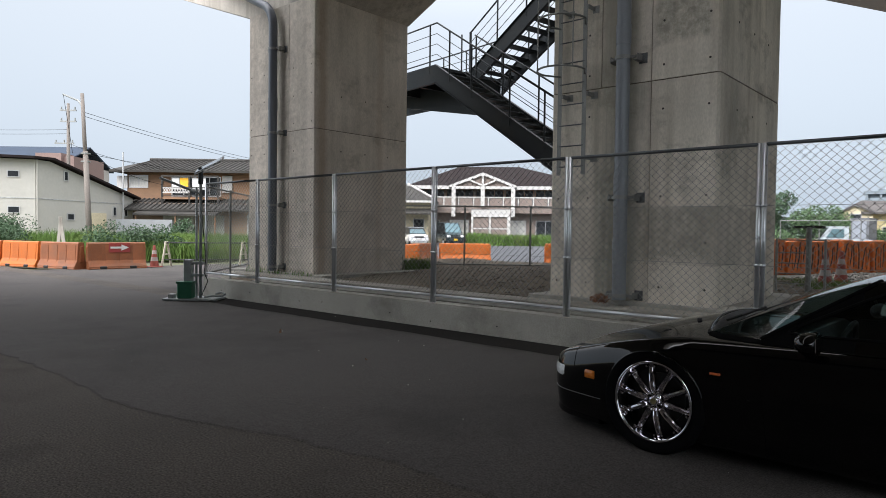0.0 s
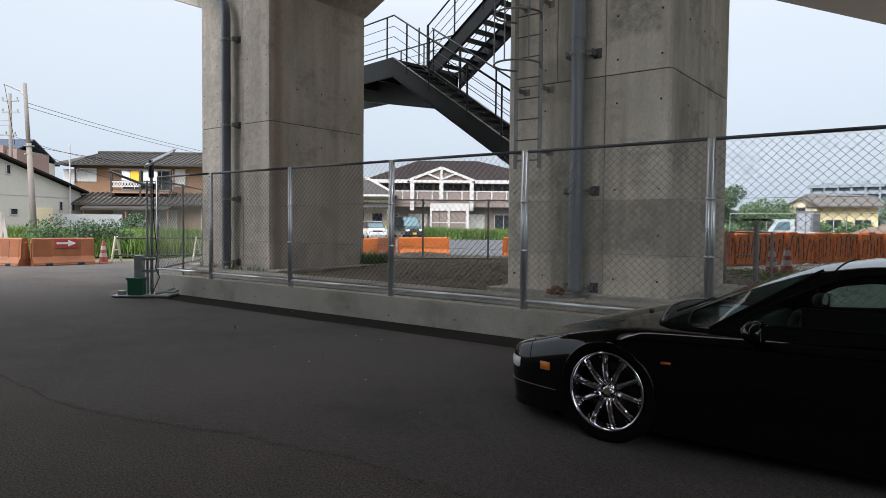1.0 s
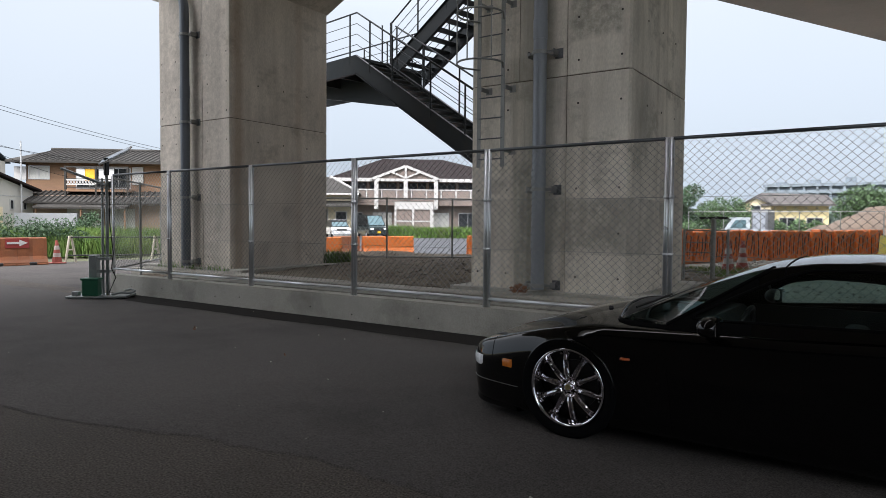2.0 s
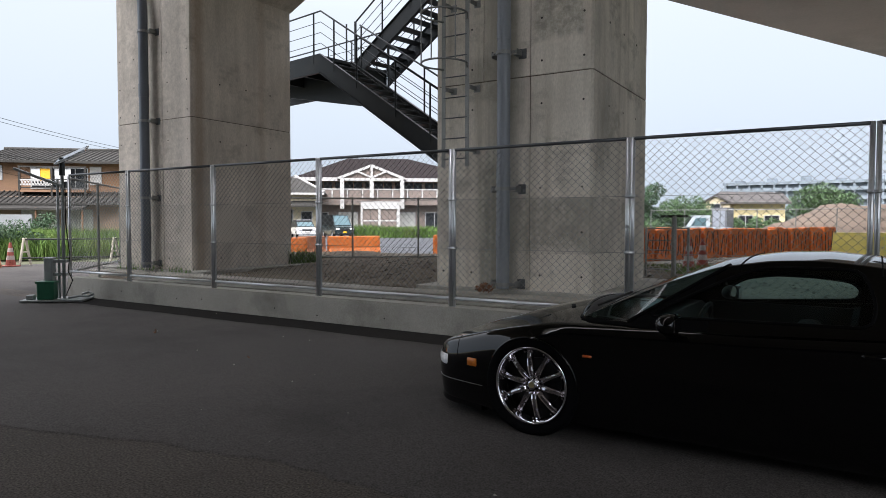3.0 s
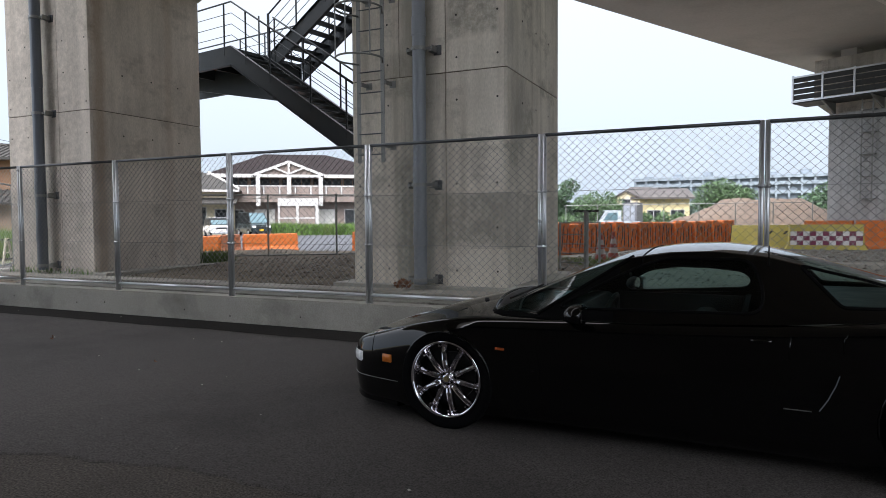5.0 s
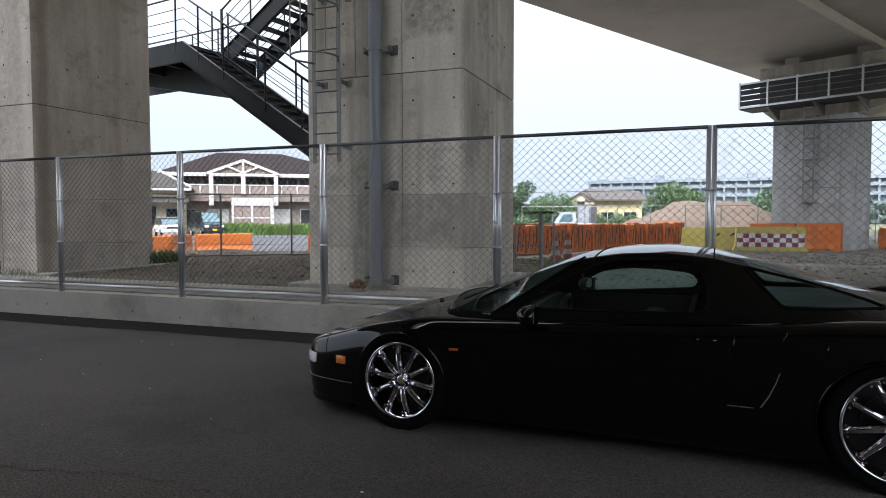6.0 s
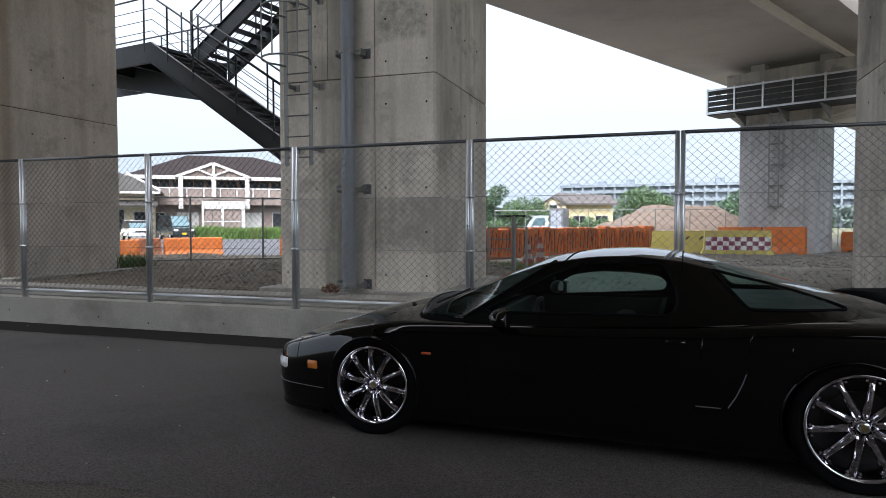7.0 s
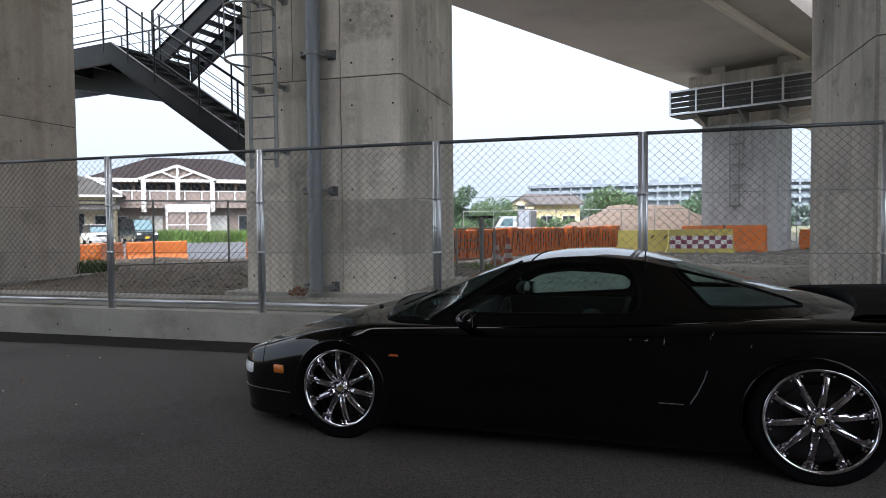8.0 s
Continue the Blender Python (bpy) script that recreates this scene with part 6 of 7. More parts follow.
box(bm, 0.0, 12.0, 0.0, 0.03, 3.1, 3.15, m=pose(0, 0, 0, 0, 0, SKEW))
part("belt_trim", bm, concrete_far, hall)
bm = bmesh.new()
rod(bm, (0.08, -0.08, 0), (0.08, -0.08, 5.75), 0.045, 8)
part("down_pipe", bm, pale_wall, hall)
for x, z, w, d in ((2.57, 4.5, 0.46, 0.72), (7.81, 2.1, 0.42, 0.76), (9.18, 2.08, 0.45, 0.74), (2.88, 1.68, 0.75, 0.52)):
    window(hall, x, 0.0, z, w, d, mullions=0)
wall_box(hall, 5.3, 7.0, -0.08, 0.0, 0.3, 2.29, cream_wall, "sun_board")
for u, z in ((0.9, 4.5), (0.88, 2.1)):
    bm = bmesh.new()
    box(bm, u, u + 0.72, -0.02, 0.05, z, z + 0.48, m=pose(0, 0, 0, 0, 0, SKEW))
    win = part("window", bm, alu, hall)
    bm = bmesh.new()
    box(bm, u + 0.06, u + 0.66, 0.0, 0.06, z + 0.06, z + 0.42, m=pose(0, 0, 0, 0, 0, SKEW))
    part("pane", bm, window_glass, win)

# house with the blue roof behind it
blue_house = house_at("blue_roof_house", -68.2, 17.9, 41, "house with a slate blue roof behind the pale hall")
wall_box(blue_house, -8, 8.4, 0.6, 8, 0, 7.0, surface("pale_house_siding", (0.42, 0.4, 0.37), 0.9, vary=0.06, scale=0.6, grain=10, bump=0.05))
roof_slab(blue_house, [(-8.5, -0.6, 6.95), (8.6, -0.6, 6.95), (8.6, 4, 8.95), (-8.5, 4, 8.95)], blue_tile)
roof_slab(blue_house, [(-8.5, 8.6, 6.95), (8.6, 8.6, 6.95), (8.6, 4, 8.95), (-8.5, 4, 8.95)], blue_tile)
brick_wall = surface("pinkish_brick_siding", (0.24, 0.165, 0.145), 0.9, vary=0.1, scale=0.8, grain=15, bump=0.15)
wall_box(blue_house, 6.7, 9.0, -1.6, 0.5, 0, 7.75, brick_wall, "gable_wall")
wall_box(blue_house, 9.0, 9.9, -1.2, 4, 0, 7.5, brick_wall, "side_wing")
window(blue_house, 7.7, -1.6, 6.1, 1.0, 0.9)

# tiled two-storey house
tiled = house_at("tiled_house", -54.12, 24.87, 41, "old brown two-storey house with grey tiled roofs and a balcony")
W, D = 14.5, 8.0
wall_box(tiled, 0.8, W, 0, D, 3.2, 6.1, brown_wall)
wall_box(tiled, 0.0, W + 0.5, -1.2, D, -0.05, 3.3, tan_wall, "ground_floor_wall")
roof_slab(tiled, [(-0.2, -1.1, 6.05), (W + 0.8, -1.1, 6.05), (W + 0.4, D / 2, 7.35), (1.1, D / 2, 7.35)], grey_tile)
roof_slab(tiled, [(-0.2, D + 1.1, 6.05), (W + 0.8, D + 1.1, 6.05), (W + 0.4, D / 2, 7.35), (1.1, D / 2, 7.35)], grey_tile)
roof_slab(tiled, [(-0.2, -1.1, 6.05), (-0.2, D + 1.1, 6.05), (1.1, D / 2, 7.35)], grey_tile)
tile_ribs(tiled, 1.2, W + 0.4, -1.1, 6.05, D / 2, 7.35, grey_tile, 0.4)
bm = bmesh.new()
rod(bm, (1.0, D / 2, 7.42), (W + 0.5, D / 2, 7.42), 0.14, 8)
part("ridge", bm, grey_tile, tiled)
bm = bmesh.new()
box(bm, -0.2, W + 0.8, -1.16, -1.06, 5.86, 5.94)
part("gutter", bm, grey_tile, tiled)
roof_slab(tiled, [(-0.6, -2.6, 2.75), (W + 1.0, -2.6, 2.75), (W + 1.0, 0.0, 3.7), (-0.6, 0.0, 3.7)], grey_tile)
tile_ribs(tiled, -0.5, W + 1.0, -2.6, 2.75, 0.0, 3.7, grey_tile, 0.4)
roof_slab(tiled, [(2.8, -3.4, 2.35), (9.5, -3.4, 2.35), (9.5, -1.2, 2.9), (2.8, -1.2, 2.9)], grey_tile, name="porch_roof")
for k in range(3):
    bm = bmesh.new()
    rod(bm, (3.0 + 3.2 * k, -3.2, 0), (3.0 + 3.2 * k, -3.2, 2.4), 0.07, 8)
    part("porch_post", bm, brown_wall, tiled)
wall_box(tiled, 0.0, 0.9, -0.18, -0.004, 4.55, 5.6, white_paint, "shutter_box")
window(tiled, 1.0, 0.0, 4.6, 1.6, 1.1, curtain)
window(tiled, 4.6, 0.0, 3.9, 2.1, 1.7)
window(tiled, 6.9, 0.0, 3.9, 1.9, 1.7)
wall_box(tiled, 8.95, 9.8, -0.14, -0.004, 4.25, 5.7, white_paint, "shutter_box")
window(tiled, 4.4, -1.2, 0.6, 2.6, 1.7, curtain)
window(tiled, 7.6, -1.2, 0.5, 1.9, 1.8, curtain, mullions=2)
window(tiled, 11.4, -1.2, 0.5, 1.2, 1.9, white_paint, mullions=0)
# balcony with a low white lattice, dark frame and washing
bm = bmesh.new()
box(bm, 4.25, 9.1, -1.35, -0.02, 3.62, 3.78)
bal = part("balcony", bm, brown_wall, tiled)
for x in (4.32, 6.6, 9.0):
    bm = bmesh.new()
    box(bm, x - 0.07, x + 0.07, -1.35, -1.21, 3.1, 5.62)
    part("post", bm, grey_tile, bal)
for z, t in ((5.55, 0.06), (4.6, 0.04), (3.95, 0.04)):
    bm = bmesh.new()
    box(bm, 4.3, 9.05, -1.33, -1.25, z - t, z + t)
    part("rail", bm, grey_tile, bal)
for k in range(10):
    x = 4.45 + k * 0.22
    for d in (0.3, -0.3):
        bm = bmesh.new()
        xa, xb = (x, x + 0.2) if d > 0 else (x + 0.2, x)
        rod(bm, (xa, -1.36, 4.18), (xb, -1.36, 4.52), 0.035, 4)
        part("lattice_bar", bm, white_paint, bal)
for z in (4.15, 4.55):
    bm = bmesh.new()
    box(bm, 4.4, 6.55, -1.39, -1.35, z - 0.03, z + 0.03)
    part("lattice_rail", bm, white_paint, bal)
for x, w, mt in ((5.1, 0.6, white_sheet), (5.75, 0.7, yellow_cloth), (6.75, 1.15, white_sheet)):
    bm = bmesh.new()
    box(bm, x, x + w, -1.12, -1.08, 4.45, 5.42)
    part("hung_cloth", bm, mt, bal, "cloth hung over the balcony to dry")
# the aerial pole and the garden wall
bm = bmesh.new()
rod(bm, (1.9, -3.0, 0), (1.9, -3.0, 7.3), 0.06, 8)
part("aerial_pole", bm, alu, tiled)
block_wall = thing("garden_wall", "grey garden wall before the tiled house", "garden wall", at=(-48.83, 22.52, 0), turn=41)
bm = bmesh.new()
box(bm, 0, 4.3, 0, 0.15, 0, 1.85)
part("wall", bm, surface("grey_panel_wall", (0.26, 0.27, 0.28), 0.8, vary=0.12, scale=1, bump=0.1), block_wall)

# apartment house with the white timber gable
lattice_wall = surface("grey_brown_lattice", (0.225, 0.18, 0.155), 0.85, vary=0.12, scale=0.8, grain=15, bump=0.15)
gable = house_at("gable_house", -43.94, 50.87, 38, "two-storey house with a white timber gable and a brown roof")
W, D = 19.0, 9.0
wall_box(gable, 0.0, W, 0, D, -0.05, 5.75, lattice_wall)
roof_slab(gable, [(-0.6, -1.2, 5.9), (W + 0.6, -1.2, 5.9), (11.3, D / 2, 8.4), (4.7, D / 2, 8.4)], brown_roof)
roof_slab(gable, [(-0.6, D + 1, 5.9), (W + 0.6, D + 1, 5.9), (11.3, D / 2, 8.4), (4.7, D / 2, 8.4)], brown_roof)
roof_slab(gable, [(-0.6, -1.2, 5.9), (-0.6, D + 1, 5.9), (4.7, D / 2, 8.4)], brown_roof)
roof_slab(gable, [(W + 0.6, -1.2, 5.9), (W + 0.6, D + 1, 5.9), (11.3, D / 2, 8.4)], brown_roof)
bm = bmesh.new()
box(bm, -0.6, W + 0.6, -1.3, -1.2, 5.55, 5.9)
part("eave_board", bm, white_paint, gable)
GX, GW, GZ = 7.22, 3.15, 5.8
bm = bmesh.new()
prism(bm, [(GX - GW, GZ), (GX + GW, GZ), (GX, GZ + 1.15)], "y", -1.5, -0.9)
part("gable", bm, lattice_wall, gable)
roof_slab(gable, [(GX - GW - 0.3, -1.7, GZ - 0.05), (GX, -1.7, GZ + 1.3), (GX, 2.0, GZ + 1.3), (GX - GW - 0.3, 2.0, GZ - 0.05)], brown_roof, name="gable_roof")
roof_slab(gable, [(GX + GW + 0.3, -1.7, GZ - 0.05), (GX, -1.7, GZ + 1.3), (GX, 2.0, GZ + 1.3), (GX + GW + 0.3, 2.0, GZ - 0.05)], brown_roof, name="gable_roof")


def timber(x0, z0, x1, z1, w=0.3, y=-1.78):
    bm = bmesh.new()
    d = Vector((x1 - x0, 0, z1 - z0)).normalized()
    nrm = Vector((-d.z, 0, d.x)) * w / 2
    prism(bm, [(x0 + nrm.x, z0 + nrm.z), (x1 + nrm.x, z1 + nrm.z), (x1 - nrm.x, z1 - nrm.z), (x0 - nrm.x, z0 - nrm.z)], "y", y, y + 0.2)
    return part("timber", bm, white_paint, gable)


timber(GX - GW - 0.2, GZ, GX, GZ + 1.3, 0.26), timber(GX + GW + 0.2, GZ, GX, GZ + 1.3, 0.26)
timber(GX - GW, GZ - 0.1, GX + GW, GZ - 0.1, 0.26, -1.79), timber(GX, GZ, GX, GZ + 1.2, 0.22, -1.8)
timber(GX, GZ + 0.1, GX - 1.4, GZ + 0.68, 0.16, -1.81), timber(GX, GZ + 0.1, GX + 1.4, GZ + 0.68, 0.16, -1.81)
for dx in (-GW + 0.18, 0.0, GW - 0.05):
    timber(GX + dx, 2.72 if dx else 3.72, GX + dx, GZ - 0.2, 0.4, -1.82)
bm = bmesh.new()
box(bm, 0.3, W - 0.3, -1.35, -1.2, 4.66, 4.78)
part("balcony_rail", bm, white_paint, gable)
for k in range(12):
    x = 0.3 + k * 1.53
    bm = bmesh.new()
    box(bm, x, x + 1.28, -1.3, -1.24, 3.84, 4.62)
    part("balcony_panel", bm, lattice_wall, gable)
    bm = bmesh.new()
    box(bm, x + 1.33, x + 1.48, -1.34, -1.2, 3.74, 4.7)
    part("balcony_post", bm, white_paint, gable)
bm = bmesh.new()
box(bm, 0.0, W, -1.3, 0.0, 3.12, 3.72)
part("balcony_floor", bm, lattice_wall, gable)
bm = bmesh.new()
box(bm, 0.0, W, -1.33, -1.302, 3.72, 3.84)
part("balcony_edge", bm, white_paint, gable)
for k in range(6):
    window(gable, 0.3 + k * 3.1, 0.0, 4.0, 2.95, 1.6, mullions=2, frame_mat=brown_wall)
    window(gable, 0.8 + k * 3.0, 0.0, 0.4, 2.0, 2.0, curtain if k % 2 else window_glass, mullions=1)
# pale entrance porch
bm = bmesh.new()
box(bm, GX - 1.12, GX + 2.8, -2.6, -2.2, 2.69, 3.45)
porch = part("porch", bm, white_paint, gable)
for x, wide in ((GX - 1.12, 0.2), (GX + 0.64, 0.24), (GX + 2.5, 0.3)):
    bm = bmesh.new()
    box(bm, x, x + wide, -2.6, -2.3, 0, 2.69)
    part("porch_post", bm, white_paint, porch)
for x, wide in ((GX - 0.92, 1.56), (GX + 0.88, 1.62)):
    for z0, z1 in ((1.6, 2.64), (0.6, 1.42)):
        for k in range(2):
            bm = bmesh.new()
            box(bm, x + k * wide / 2 + 0.02, x + (k + 1) * wide / 2 - 0.03, -2.45, -2.4, z0, z1)
            part("porch_screen", bm, lattice_wall, porch)
bm = bmesh.new()
box(bm, GX - 1.0, GX + 2.6, -2.5, -2.4, 1.44, 1.57)
part("porch_rail", bm, white_paint, porch)

# cream house with a grey roof in front of it
cottage = house_at("cream_house", -47.49, 42.27, 38, "cream house with a grey tiled hip roof and white trim")
wall_box(cottage, 0, 10.0, 0, 7.6, -0.05, 4.3, cream_wall)
roof_slab(cottage, [(-0.8, -0.9, 4.2), (10.8, -0.9, 4.2), (7.6, 3.8, 6.0), (-0.8, 3.8, 6.0)], grey_tile)
roof_slab(cottage, [(10.8, -0.9, 4.2), (10.8, 8.5, 4.2), (7.6, 3.8, 6.0)], grey_tile)
roof_slab(cottage, [(-0.8, 8.5, 4.2), (10.8, 8.5, 4.2), (7.6, 3.8, 6.0), (-0.8, 3.8, 6.0)], grey_tile)
tile_ribs(cottage, -0.6, 7.4, -0.9, 4.2, 3.8, 6.0, grey_tile, 0.45)
bm = bmesh.new()
box(bm, -0.8, 10.8, -1.0, -0.9, 3.95, 4.15)
part("eave_board", bm, white_paint, cottage)
bm = bmesh.new()
rod(bm, (7.6, 3.8, 6.05), (10.8, -0.9, 4.25), 0.12, 8)
part("hip_ridge", bm, white_paint, cottage)
roof_slab(cottage, [(4.5, -2.0, 2.9), (10.6, -2.0, 2.9), (10.6, 0.0, 3.4), (4.5, 0.0, 3.4)], grey_tile, name="porch_roof")
window(cottage, 5.2, 0.0, 0.5, 2.6, 2.1, window_glass)
window(cottage, 8.5, 0.0, 0.6, 1.1, 1.8, window_glass, mullions=0)
window(cottage, 1.3, 0.0, 0.5, 2.8, 2.2, curtain)

# yellow house across the yard
yellow_house_roof = surface("grey_brown_roof", (0.1, 0.092, 0.088), 0.9, vary=0.15, scale=0.8, grain=10, bump=0.3, bump_scale=15, spec=0.1)
yellow = house_at("yellow_house", -6.9, 61.4, 8, "small yellow house with a brown roof behind the trees")
wall_box(yellow, 0, 6.6, 0, 6, -0.05, 3.1, yellow_wall)
bm = bmesh.new()
prism(bm, [(0.25, -0.05), (2.4, -0.05), (2.4, 3.05), (1.2, 3.62), (0.25, 3.05)], "y", -0.6, 0.0)
part("gable_wall", bm, cream_wall, yellow)
roof_slab(yellow, [(1.6, -0.8, 3.1), (7.0, -0.8, 3.05), (6.6, 3, 4.0), (1.6, 3, 4.2)], yellow_house_roof)
roof_slab(yellow, [(1.6, 6.9, 3.05), (7.0, 6.9, 3.05), (6.6, 3, 4.0), (1.6, 3, 4.2)], yellow_house_roof)
roof_slab(yellow, [(-0.1, -0.85, 3.0), (1.2, -0.85, 3.78), (1.6, 3, 4.2), (-0.1, 5, 3.2)], yellow_house_roof)
roof_slab(yellow, [(2.6, -0.85, 3.05), (1.2, -0.85, 3.78), (1.6, 3, 4.2), (2.9, 3, 3.6)], yellow_house_roof)
for x in (3.0, 5.0):
    window(yellow, x, 0.0, 1.0, 1.2, 1.0)
window(yellow, 0.85, -0.6, 2.5, 0.8, 0.5, mullions=0)
shed = thing("grey_shed", "small grey sheet-metal shed beside the yellow house", "shed", at=(-5.1, 56.0, 0), turn=-6)
bm = bmesh.new()
box(bm, 0, 1.15, 0, 2.0, 0, 2.54)
part("wall", bm, surface("sheet_metal", (0.12, 0.125, 0.135), 0.6, 0.1, vary=0.12, scale=1, bump=0.1), shed)
bm = bmesh.new()
box(bm, 0.1, 1.0, -0.03, 0.0, 0.1, 2.3)
part("door", bm, surface("pale_shed_door", (0.24, 0.26, 0.29), 0.6, 0.1, vary=0.1, scale=1, bump=0.05), shed)

# long apartment block on the horizon
block = thing("apartment_block", "long pale multi-storey apartment block on the horizon", "apartment building", at=(-24, 196, 0), turn=0)
# distance haze is mixed into both the wall and window colours
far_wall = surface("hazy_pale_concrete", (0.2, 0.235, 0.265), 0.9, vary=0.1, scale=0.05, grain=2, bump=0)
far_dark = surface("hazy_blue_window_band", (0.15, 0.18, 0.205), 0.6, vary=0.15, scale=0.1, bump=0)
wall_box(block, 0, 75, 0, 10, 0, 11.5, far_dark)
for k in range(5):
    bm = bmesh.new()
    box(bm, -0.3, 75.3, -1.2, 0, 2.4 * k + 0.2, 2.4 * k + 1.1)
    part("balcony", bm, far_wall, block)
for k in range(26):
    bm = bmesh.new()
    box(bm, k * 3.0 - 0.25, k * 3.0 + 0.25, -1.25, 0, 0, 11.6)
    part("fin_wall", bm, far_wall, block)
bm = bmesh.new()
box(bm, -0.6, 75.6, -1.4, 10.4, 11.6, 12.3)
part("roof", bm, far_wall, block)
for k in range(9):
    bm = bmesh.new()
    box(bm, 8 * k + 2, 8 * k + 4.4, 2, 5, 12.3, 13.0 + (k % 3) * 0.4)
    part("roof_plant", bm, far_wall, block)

# ---- poles and wires ----
pole_mat = surface("concrete_utility_pole", (0.17, 0.148, 0.13), 0.85, vary=0.12, scale=1, grain=20, bump=0.1)


def utility_pole(x, y, h, r, arms):
    t = thing("utility_pole", "weathered concrete utility pole with cross arms and wires", "utility pole", "utility poles", at=(x, y, 0), turn=40)
    bm = bmesh.new()
    rod(bm, (0, 0, -0.1), (0.0, 0, h), r, 12, r * 0.6)
    part("pole", bm, pole_mat, t, smooth=True)
    for z, x0, x1 in arms:
        bm = bmesh.new()
        box(bm, x0, x1, -0.05, 0.05, z - 0.05, z + 0.05)
        arm = part("cross_arm", bm, galvanised_dull, t)
        for xx in np.linspace(x0 + 0.1, x1 - 0.1, 3):
            bm = bmesh.new()
            rod(bm, (xx, 0, z + 0.05), (xx, 0, z + 0.25), 0.05, 8)
            part("insulator", bm, galvanised_dull, arm)
    return t


def wire(name, a, b, sag, r=0.012):
    bm = bmesh.new()
    pts = [Vector(a).lerp(Vector(b), f) - Vector((0, 0, sag * 4 * f * (1 - f))) for f in np.linspace(0, 1, 20)]
    pipe(bm, pts, r, 5)
    return tagged(part(name, bm, rubber), "thin dark overhead wire between the poles", "wire", "overhead wires")


P2 = Vector((-48.5, 19.0, 0))
near_pole = thing("utility_pole", "leaning weathered utility pole spliced from two lengths", "utility pole", "utility poles", at=(-30.25, 13.5, 0))
for a, b, r in (((0.05, 0, -0.1), (-0.5, 0, 4.95), 0.14), ((-0.62, 0.06, 4.3), (-1.04, 0.06, 7.85), 0.1)):
    bm = bmesh.new()
    rod(bm, a, b, r, 12, r * 0.85)
    part("pole", bm, pole_mat, near_pole, smooth=True)
bm = bmesh.new()
pipe(bm, [(-1.0, 0.06, 7.2), (-1.5, 0.06, 7.55), (-3.5, 0.06, 8.12)], 0.05, 8)
part("stay_arm", bm, galvanised_dull, near_pole)
bm = bmesh.new()
pipe(bm, [(-3.5, 0.06, 8.1), (-2.9, 0.06, 6.6), (-2.3, 0.06, 5.0)], 0.012, 5)
part("stay_wire", bm, rubber, near_pole)
for z in (4.45, 4.85):
    bm = bmesh.new()
    rod(bm, (-0.55, 0.03, z - 0.03), (-0.55, 0.03, z + 0.03), 0.22, 12)
    part("splice_band", bm, galvanised_dull, near_pole)
utility_pole(P2.x, P2.y, 10.2, 0.16, ((9.7, -0.6, 0.6), (8.9, -0.6, 0.6), (7.3, -1.0, 0.4)))
wire("power_wire", (-31.2, 13.5, 6.95), (-41.1, 34.7, 6.3), 0.3)
wire("power_wire", (-31.2, 13.5, 6.75), (-41.1, 34.7, 6.1), 0.3)
wire("power_wire", (-31.0, 13.5, 4.9), (-43.0, 30.0, 5.6), 0.25)
wire("power_wire", (-31.0, 13.5, 4.85), (-44.0, 24.0, 4.4), 0.2)
wire("power_wire", P2 + Vector((0, 0, 8.3)), (-70, 0.5, 9.5), 0.5)
wire("power_wire", P2 + Vector((0, 0, 8.0)), (-70, 0.5, 9.2), 0.5)
wire("power_wire", P2 + Vector((0, 0, 7.3)), (-40, 22, 5.2), 0.2)

# ---- parked cars ----
white_car_paint = surface("white_car_paint", (0.75, 0.76, 0.77), 0.2, vary=0.04, scale=2, bump=0, coat=0.8)
dark_van_paint = surface("dark_green_van_paint", (0.015, 0.025, 0.027), 0.2, vary=0.08, scale=2, bump=0, coat=0.8)
plate_yellow = surface("yellow_plate", (0.7, 0.42, 0.02), 0.5, bump=0)
faded_white = surface("faded_white_paint", (0.33, 0.37, 0.39), 0.35, vary=0.08, scale=2, bump=0)
shade_mat = surface("silver_sun_shade", (0.1, 0.17, 0.19), 0.35, 0.3, vary=0.15, scale=6, bump=0.1)


van_glass = surface("dark_car_window", (0.012, 0.014, 0.015), 0.3, spec=0.12, bump=0)


